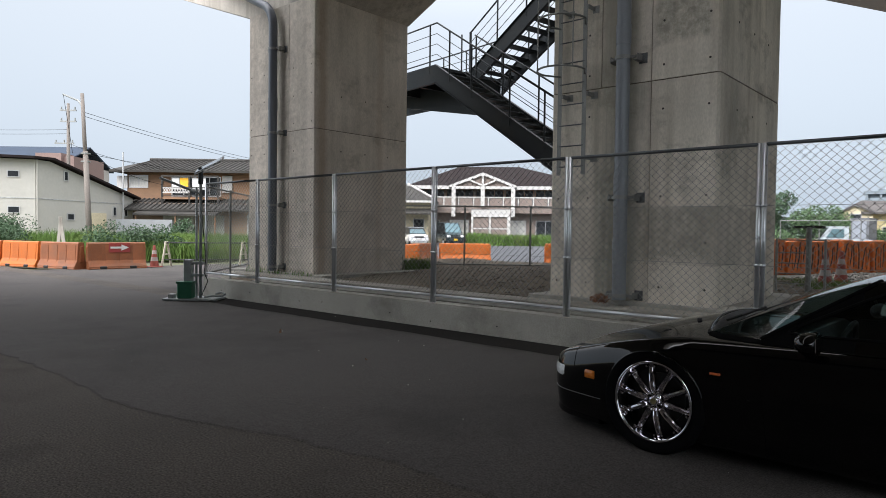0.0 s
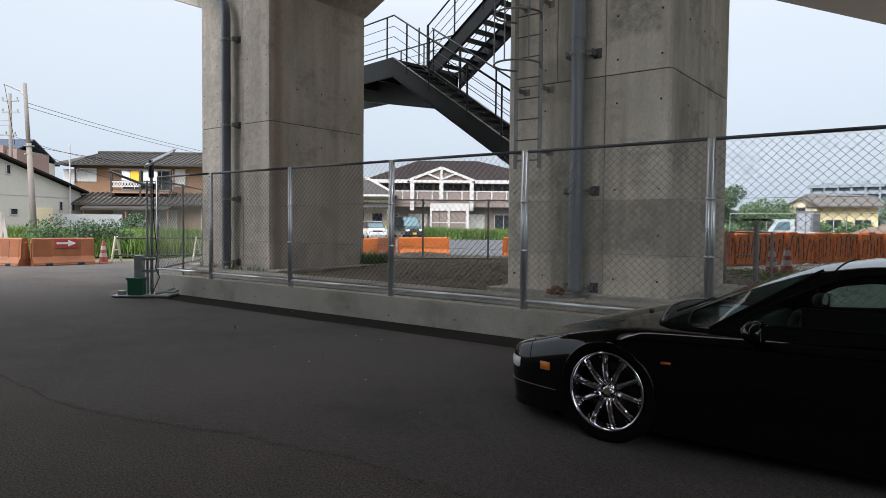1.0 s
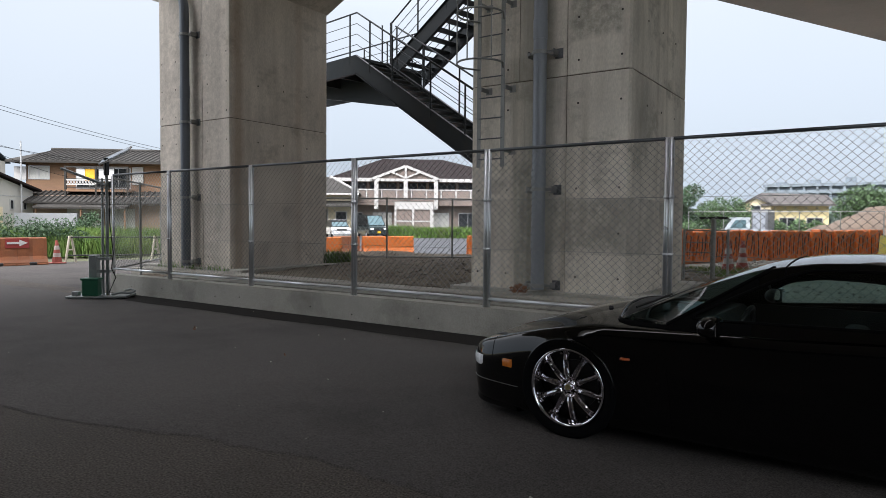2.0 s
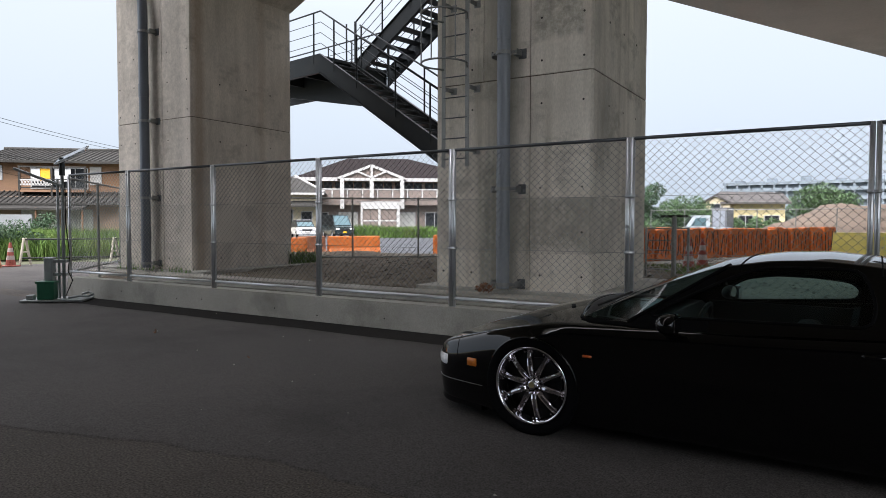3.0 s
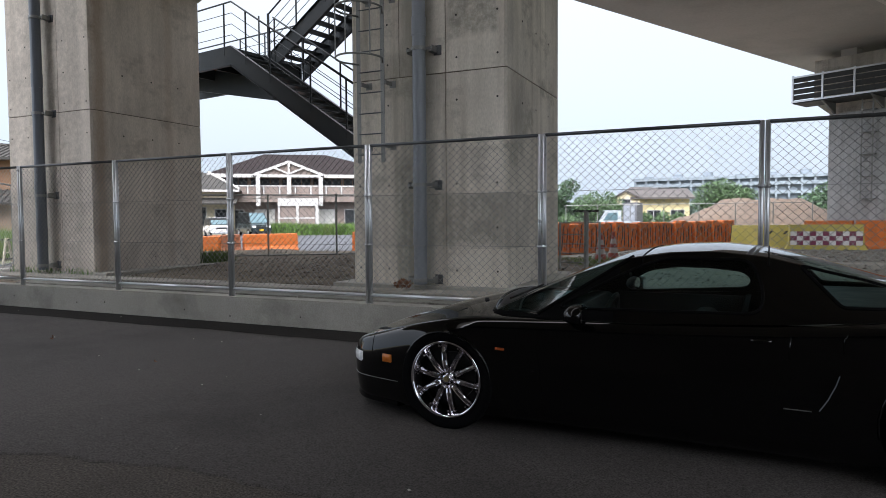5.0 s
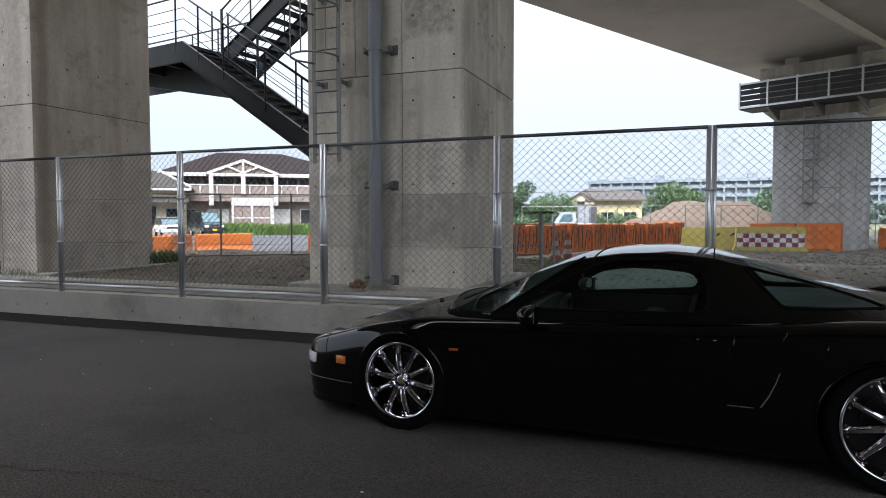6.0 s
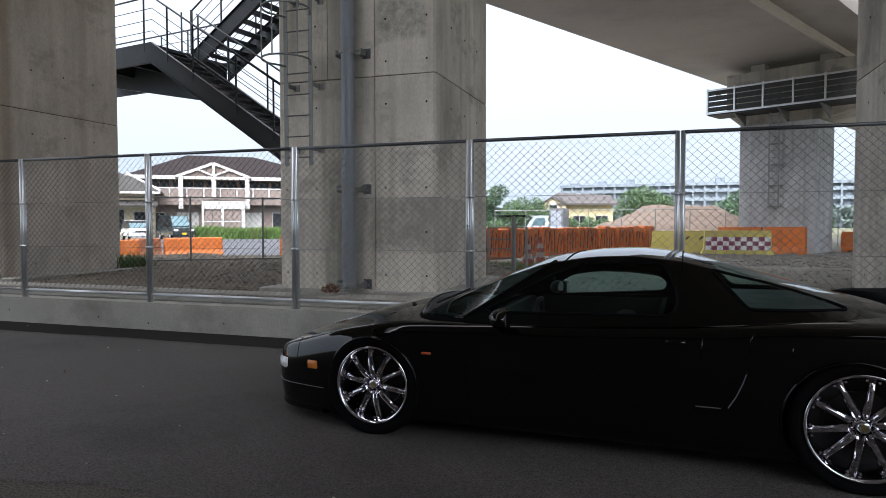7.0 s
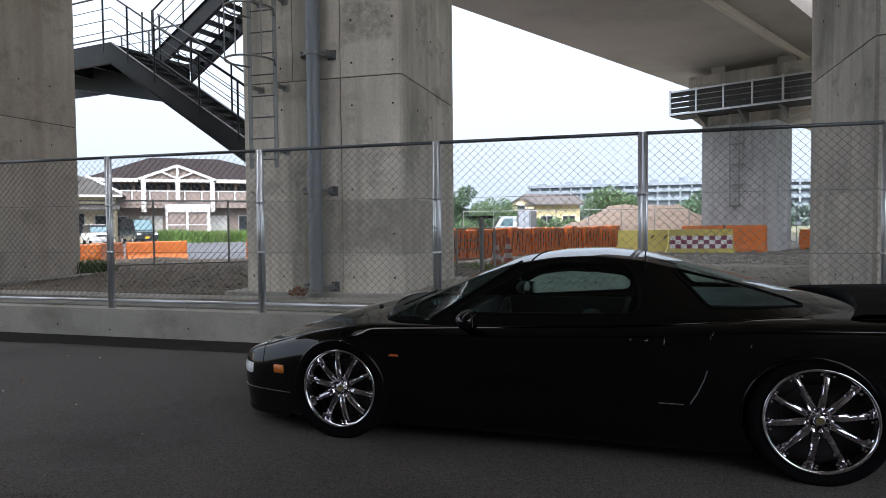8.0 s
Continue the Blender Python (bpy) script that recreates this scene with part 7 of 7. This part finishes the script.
def parked(name, at, turn, length, width, profile, cabin, paint, label, screen_mat, cabin_mat=None):
    """A small car from its side profile (x forward), narrowed towards the roof."""
    t = thing(name, label, "car", "parked cars", at=(*at, 0), turn=turn)
    bm = bmesh.new()
    prism(bm, profile, "y", -width / 2, width / 2)
    bmesh.ops.bevel(bm, geom=bm.edges[:], offset=0.12, segments=4, affect="EDGES")
    part("body", bm, paint, t, smooth=False)
    bm = bmesh.new()
    vs = prism(bm, cabin, "y", -width / 2 + 0.05, width / 2 - 0.05)
    zt = max(p[1] for p in cabin)
    zb = min(p[1] for p in cabin)
    for v in bm.verts:
        v.co.y *= 1 - 0.16 * (v.co.z - zb) / (zt - zb)
    part("cabin", bm, cabin_mat or van_glass, t)
    bm = bmesh.new()
    top = [p for p in cabin if p[1] > zt - 0.02]
    box(bm, min(p[0] for p in top) - 0.03, max(p[0] for p in top) + 0.03, -width / 2 + 0.14, width / 2 - 0.14, zt, zt + 0.04, bevel=0.015)
    part("roof", bm, paint, t)
    for x in (length * 0.18, length * 0.8):
        for s in (-1, 1):
            bm = bmesh.new()
            rod(bm, (x, s * (width / 2 - 0.16), 0.29), (x, s * (width / 2 + 0.01), 0.29), 0.29, 18)
            wh = part("wheel", bm, rubber, t)
            bm = bmesh.new()
            rod(bm, (x, s * (width / 2 + 0.005), 0.29), (x, s * (width / 2 + 0.02), 0.29), 0.18, 14)
            part("rim", bm, alu, wh)
    fx = max(p[0] for p in profile)
    for s in (-1, 1):
        bm = bmesh.new()
        box(bm, fx - 0.1, fx + 0.015, s * width * 0.36 - 0.17, s * width * 0.36 + 0.17, 0.68, 0.86, bevel=0.03)
        part("headlamp", bm, lamp_clear, t)
    bm = bmesh.new()
    box(bm, fx - 0.02, fx + 0.02, -0.17, 0.17, 0.42, 0.58)
    part("number_plate", bm, plate_yellow if paint == dark_van_paint else white_paint, t, "plain plate with no characters")
    bm = bmesh.new()
    box(bm, fx - 0.02, fx + 0.012, -width * 0.25, width * 0.25, 0.64, 0.78, bevel=0.01)
    part("grille", bm, black_plastic, t)
    # the windscreen with its folding shade
    a, b = cabin[1], cabin[2]
    bm = bmesh.new()
    w0, w1 = width / 2 - 0.14, width / 2 - 0.24
    q = [bm.verts.new(p) for p in ((a[0] + 0.03, -w0, a[1] + 0.05), (a[0] + 0.03, w0, a[1] + 0.05), (b[0] + 0.03, w1, b[1] - 0.04), (b[0] + 0.03, -w1, b[1] - 0.04))]
    q2 = [bm.verts.new((v.co.x - 0.03, v.co.y, v.co.z)) for v in q]
    bm.faces.new(q), bm.faces.new(q2[::-1])
    for i in range(4):
        bm.faces.new((q[i], q2[i], q2[(i + 1) % 4], q[(i + 1) % 4]))
    part("windscreen", bm, screen_mat, t)
    return t


parked("dark_van", (-35.82, 46.04), -31, 4.0, 1.72, [(0, 0.25), (4.0, 0.25), (4.0, 0.9), (3.35, 1.1), (0.0, 1.2)], [(0.0, 1.15), (3.4, 1.06), (2.72, 1.95), (0.08, 1.98)], dark_van_paint,
       "dark green-black box van with a pale sun shade in the windscreen", shade_mat)
parked("white_car", (-36.03, 42.28), -36, 3.6, 1.6, [(0, 0.25), (3.6, 0.25), (3.6, 0.75), (2.8, 1.0), (0.0, 1.0)], [(0.0, 0.95), (2.95, 0.95), (2.1, 1.5), (0.2, 1.5)], white_car_paint,
       "white hatchback parked beside the van", shade_mat)
truck = parked("white_truck", (-3.4, 54.0), 200, 3.4, 1.5, [(0, 0.3), (3.4, 0.3), (3.4, 0.9), (3.1, 1.05), (0.0, 1.0)], [(1.6, 1.0), (3.35, 1.0), (2.8, 1.85), (1.6, 1.85)], faded_white,
               "dull white light truck parked across the yard", window_glass, faded_white)
for s in (-1, 1):
    bm = bmesh.new()
    prism(bm, [(1.9, 1.12), (2.98, 1.12), (2.62, 1.7), (1.9, 1.7)], "y", s * 0.7 - 0.02, s * 0.7 + 0.02)
    part("side_window", bm, shade_mat, truck)

# ---- plants ----
leaf_green = surface("leaf_green", (0.085, 0.14, 0.065), 0.65, vary=0.35, scale=0.9, grain=6, grain_amount=0.3, bump=0, spec=0.3)
leaf_dark = surface("dark_leaf_green", (0.06, 0.105, 0.055), 0.65, vary=0.35, scale=0.7, grain=5, grain_amount=0.3, bump=0, spec=0.3)
grass_mat = surface("tall_grass", (0.1, 0.17, 0.045), 0.8, vary=0.35, scale=0.5, grain=4, grain_amount=0.3, bump=0, tint=(0.2, 0.21, 0.08), tint_amount=0.6, tint_scale=0.4, spec=0.1)
bark = surface("bark", (0.1, 0.075, 0.055), 0.9, vary=0.25, scale=4, grain=25, bump=0.5)
# greyed green with the horizon's haze put into the leaf colour
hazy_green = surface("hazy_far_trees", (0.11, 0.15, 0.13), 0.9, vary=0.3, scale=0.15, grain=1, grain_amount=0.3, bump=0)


def mesh_of(name, verts, faces, mat, parent=None):
    me = bpy.data.meshes.new(name)
    me.from_pydata(verts, [], faces)
    me.materials.append(mat)
    ob = new(name, me)
    if parent:
        ob.parent = parent
    return ob


def leaf_cloud(rng, blobs, count, size):
    """Small leaf quads scattered through overlapping lumps, denser towards their skins."""
    verts, faces = [], []
    weights = np.array([b[3] ** 2 for b in blobs])
    pick = rng.choice(len(blobs), count, p=weights / weights.sum())
    for k in pick:
        x, y, z, r = blobs[k]
        d = rng.normal(size=3)
        d /= np.linalg.norm(d)
        rad = r * (0.55 + 0.5 * rng.random() ** 0.6)
        c = np.array((x, y, z)) + d * rad * np.array((1, 1, 0.85))
        s = size * (0.6 + 0.8 * rng.random())
        u = rng.normal(size=3)
        u /= np.linalg.norm(u)
        v = np.cross(u, rng.normal(size=3))
        v /= np.linalg.norm(v)
        i = len(verts)
        verts += [tuple(c - u * s), tuple(c + v * s * 0.45), tuple(c + u * s), tuple(c - v * s * 0.45)]
        faces.append((i, i + 1, i + 2, i + 3))
    return verts, faces


def tree(x, y, h, spread, seed, label, mat, leaf=0.16, count=2600, name="tree"):
    rng = np.random.default_rng(seed)
    t = thing(name, label, "tree", "trees", at=(x, y, 0))
    bm = bmesh.new()
    pts = [(0, 0, 0), (0.05 * h * rng.normal() * 0.3, 0, h * 0.3), (0.04 * h * rng.normal() * 0.4, 0, h * 0.75)]
    rod(bm, pts[0], pts[1], 0.03 * h, 8, 0.022 * h)
    rod(bm, pts[1], pts[2], 0.022 * h, 8, 0.008 * h)
    for k in range(6):
        a = k * 2.4
        rod(bm, (pts[1][0], 0, h * (0.3 + 0.05 * k)), (spread * 0.7 * math.cos(a), spread * 0.7 * math.sin(a), h * (0.5 + 0.06 * k)), 0.01 * h, 6, 0.003 * h)
    part("trunk", bm, bark, t)
    blobs = []
    for k in range(16):
        a, f = rng.random() * math.tau, rng.random()
        rr = spread * (1 - 0.55 * f) * math.sqrt(rng.random())
        blobs.append((rr * math.cos(a), rr * math.sin(a), h * (0.25 + 0.62 * f), spread * (0.28 + 0.2 * rng.random())))
    mesh_of("crown", *leaf_cloud(rng, blobs, count, leaf), mat, t)
    return t


def shrub(x, y, h, w, seed, label, mat=None, leaf=0.045, count=2200):
    rng = np.random.default_rng(seed)
    blobs = [((rng.random() - 0.5) * w, (rng.random() - 0.5) * w * 0.7, h * (0.2 + 0.6 * rng.random()), h * (0.22 + 0.16 * rng.random())) for _ in range(9)]
    ob = mesh_of("shrub", *leaf_cloud(rng, blobs, count, leaf), mat or leaf_dark)
    ob.location = (x, y, 0)
    return tagged(ob, label, "shrub", "shrubs")


def grass_field(name, label, area, count, hmin, hmax, width, seed, mat=grass_mat, base=0.0, clump=0.25):
    """Bent blades in loose tufts; area(rng) gives a place."""
    rng = np.random.default_rng(seed)
    verts, faces = [], []
    for _ in range(count):
        x, y = area(rng)
        patch = 0.65 + 0.7 * (noise.noise(Vector((x * clump, y * clump, seed))) * 0.5 + 0.5)
        h = (hmin + (hmax - hmin) * rng.random()) * patch
        a = rng.random() * math.tau
        dx, dy = math.cos(a), math.sin(a)
        lean = h * (0.15 + 0.45 * rng.random())
        b = rng.random() * math.tau
        lx, ly = math.cos(b) * lean, math.sin(b) * lean
        i = len(verts)
        verts += [(x - dx * width, y - dy * width, base), (x + dx * width, y + dy * width, base), (x + lx * 0.4 + dx * width * 0.7, y + ly * 0.4 + dy * width * 0.7, base + h * 0.62),
                  (x + lx * 0.4 - dx * width * 0.7, y + ly * 0.4 - dy * width * 0.7, base + h * 0.62), (x + lx, y + ly, base + h * 0.97)]
        faces += [(i, i + 1, i + 2, i + 3), (i + 3, i + 2, i + 4)]
    return tagged(mesh_of(name, verts, faces, mat), label, "grass", kind="stuff")


def band(p, q, depth):
    """Places in a strip from p to q, drawn out to the back."""
    p, q = Vector((*p, 0)), Vector((*q, 0))
    d = (q - p)
    nrm = Vector((-d.y, d.x, 0)).normalized()

    def place(rng):
        v = p + d * rng.random() + nrm * depth * rng.random()
        return v.x, v.y
    return place


grass_field("tall_grass", "tall bright green grass and weeds behind the barriers", band((-25.5, 7.0), (-19.2, 13.4), 9), 26000, 0.45, 1.05, 0.022, 3)
grass_field("tall_grass", "tall bright green grass before the tiled house", band((-19.2, 13.4), (-21, 25), 12), 26000, 0.45, 1.0, 0.022, 4)
grass_field("tall_grass", "green grass before the gable house", band((-32.4, 45.2), (-12, 60), 4), 25000, 0.6, 1.1, 0.03, 5)
grass_field("weeds", "low weeds at the foot of the pier", band((-7.25, 11.8), (-6.95, 12.6), 0.45), 620, 0.15, 0.5, 0.008, 7, base=0.27)
grass_field("weeds", "sparse weeds along the pier foot", band((-9.6, 8.95), (-7.2, 8.95), 0.2), 160, 0.05, 0.18, 0.006, 8, base=0.3)
grass_field("weeds", "sparse grass across the plot", band((0.9, 14.2), (2.3, 15.6), 2.2), 1500, 0.05, 0.16, 0.008, 9, base=0.24)
for i, (x, y, h, w) in enumerate(((-25.2, 8.5, 1.9, 1.6), (-23.6, 8.0, 1.7, 1.5), (-26.6, 9.0, 1.8, 1.6), (-22.4, 10.9, 1.5, 1.6), (-21.6, 12.0, 1.4, 1.4), (-20.9, 13.0, 1.3, 1.3), (-27.8, 8.9, 1.7, 1.6))):
    shrub(x, y, h, w, 20 + i, "dark green weedy bush behind the orange barriers")
shrub(-45.1, 25.8, 2.1, 1.7, 40, "clipped dark green garden bush before the tiled house", leaf_dark, 0.1, 1200)
tree(-10.6, 58, 5.6, 2.0, 11, "dark green tree across the yard", leaf_dark, 0.1, 7000)
tree(-13.4, 60, 4.4, 2.4, 12, "green tree across the yard", leaf_green, 0.1, 6000)
tree(-8.3, 57, 3.6, 1.9, 13, "low green tree beside the yellow house", leaf_green, 0.09, 5500)
tree(-6.6, 60, 3.7, 1.6, 19, "low green tree beside the yellow house", leaf_green, 0.09, 5000)
tree(1.4, 74, 5.2, 2.8, 14, "round green tree behind the sand heap", leaf_green, 0.13, 6500)
tree(4.0, 80, 4.4, 2.4, 15, "green tree behind the sand heap", leaf_green, 0.13, 5000)
tree(12.0, 86, 4.6, 3.2, 16, "green tree far behind the pier", leaf_dark, 0.22, 2600)
tree(18.5, 78, 4.0, 2.6, 17, "green tree far behind the pier", leaf_dark, 0.2, 2400)
shrub(-3.4, 60.2, 1.9, 2.6, 41, "green bush before the yellow house", leaf_green, 0.12, 1300)
shrub(-1.6, 60.0, 1.6, 2.2, 42, "green bush before the yellow house", leaf_green, 0.12, 1300)

# woods on the horizon
rng = np.random.default_rng(77)
blobs = [(x, 190 + 30 * rng.random(), 2.5 + 2.2 * rng.random(), 3.2 + 1.6 * rng.random()) for x in np.arange(20, 150, 3.2)]
blobs += [(x, 150 + 30 * rng.random(), 1.5 + 1.4 * rng.random(), 2.6 + 1.2 * rng.random()) for x in np.arange(-70, 5, 3.4)]
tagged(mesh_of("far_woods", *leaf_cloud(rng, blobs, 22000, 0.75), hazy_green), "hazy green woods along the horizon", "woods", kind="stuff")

# sand heap
sand = surface("brown_sand", (0.14, 0.108, 0.085), 0.95, vary=0.15, scale=0.6, grain=10, grain_amount=0.2, bump=0.6, bump_scale=8, bump_distance=0.05, tint=(0.16, 0.105, 0.07), tint_amount=0.5, spec=0.2)


def heap(x, y):
    u, v = (x - 5.0) / 7.8, (y - 52) / 5.6
    r = math.hypot(u, v)
    return max(-0.1, min(2.45, 3.6 * (1 - r)) + 0.28 * noise.noise(Vector((x * 0.7, y * 0.7, 1))) + 0.1 * noise.noise(Vector((x * 2.3, y * 2.3, 5))))


bm = bmesh.new()
sheet(bm, -3.2, 13.4, 46.0, 58.0, 80, 55, heap)
tagged(part("sand", bm, sand, smooth=True), "long pile of brown sand on the yard", "sand pile")

# ---- stones, clods and litter ----
stone_mat = surface("grey_stones", (0.2, 0.185, 0.16), 0.9, vary=0.3, scale=3, grain=20, bump=0.3)
clod_mat = surface("soil_clods", (0.1, 0.08, 0.058), 0.95, vary=0.3, scale=3, grain=20, bump=0.4)
dry_leaf = surface("dry_brown_leaf", (0.22, 0.1, 0.05), 0.8, vary=0.3, scale=6, bump=0.1)
litter_mat = surface("pale_litter", (0.5, 0.48, 0.42), 0.7, vary=0.2, scale=8, bump=0.1)


def pebbles(name, label, count, place, smin, smax, mat, seed, height):
    """Loose irregular stones joined into one object."""
    rng = np.random.default_rng(seed)
    base = [(1, 0, 0), (-1, 0, 0), (0, 1, 0), (0, -1, 0), (0, 0, 1), (0, 0, -1)]
    tri = [(0, 2, 4), (2, 1, 4), (1, 3, 4), (3, 0, 4), (2, 0, 5), (1, 2, 5), (3, 1, 5), (0, 3, 5)]
    verts, faces = [], []
    for _ in range(count):
        x, y = place(rng)
        s = smin + (smax - smin) * rng.random() ** 2.5
        a = rng.random() * math.tau
        i = len(verts)
        for bx, by, bz in base:
            k = s * (0.7 + 0.6 * rng.random())
            px, py, pz = bx * k, by * k * 0.8, bz * k * 0.6
            verts.append((x + px * math.cos(a) - py * math.sin(a), y + px * math.sin(a) + py * math.cos(a), height(x, y) + s * 0.2 + pz))
        faces += [tuple(i + q for q in f) for f in tri]
    return tagged(mesh_of(name, verts, faces, mat), label, "stones", kind="stuff")


pebbles("clods", "dark clods and stones on the bare soil", 3600, lambda r: (-10 + 11.3 * r.random(), 8.3 + 7.5 * r.random()), 0.006, 0.036, clod_mat, 5, plot_height)
pebbles("stones", "small grey stones on the soil", 2600, lambda r: (-9 + 20 * r.random(), 8.25 + 8 * r.random()), 0.01, 0.05, stone_mat, 6, plot_height)
pebbles("stones", "coarse gravel on the yard", 5000, lambda r: (-1 + 16 * r.random(), 16.9 + 13 * r.random()), 0.03, 0.1, stone_mat, 7, lambda x, y: 0.02 + (0.2 * max(0, (20 - y) / 3.1) if y < 20 else 0))
def worn_patch(r):
    """Grit lies thickest where the old surface has broken up."""
    while True:
        x, y = -5 + 12 * r.random(), 0.9 + 2.3 * r.random()
        if y < seam_y(x) - 0.03 and noise.noise(Vector((x * 0.9, y * 1.4, 2))) + 0.12 * (x - 1.5) > -0.25 + 0.5 * r.random():
            return x, y


pebbles("grit", "loose grit on the asphalt", 9000, worn_patch, 0.0015, 0.0075, surface("grit_mix", (0.15, 0.13, 0.105), 0.95, vary=0.5, scale=30, grain=200, grain_amount=0.5, bump=0.0, spec=0.2), 8, lambda x, y: 0.0)
pebbles("grit", "loose grit on the asphalt lane", 28, lambda r: (-7 + 14 * r.random(), 2.9 + 3.2 * r.random()), 0.003, 0.012, litter_mat, 9, lambda x, y: 0.01)
pebbles("grit", "grit and leaves in the gutter", 45, lambda r: (-7 + 14 * r.random(), 6.3 + 0.65 * r.random()), 0.003, 0.012, litter_mat, 10, lambda x, y: 0.004)
for i, (x, y) in enumerate(((-3.1, 5.4), (-3.0, 5.32), (-1.0, 4.9))):
    rng = np.random.default_rng(50 + i)
    ob = mesh_of("dry_leaf", *leaf_cloud(rng, [(0, 0, 0.006, 0.014)], 8, 0.012), dry_leaf)
    ob.location = (x, y, 0.012)
    tagged(ob, "dry curled leaf scrap on the asphalt", "leaf", "leaf scraps")
rng = np.random.default_rng(60)
ob = mesh_of("dry_weed", *leaf_cloud(rng, [(0, 0, 0.06, 0.07), (0.08, 0.02, 0.04, 0.05), (-0.08, 0, 0.04, 0.05)], 150, 0.03), dry_leaf)
ob.location = (-0.55, 8.85, 0.32)
tagged(ob, "dry reddish weed at the foot of the pier", "weed")
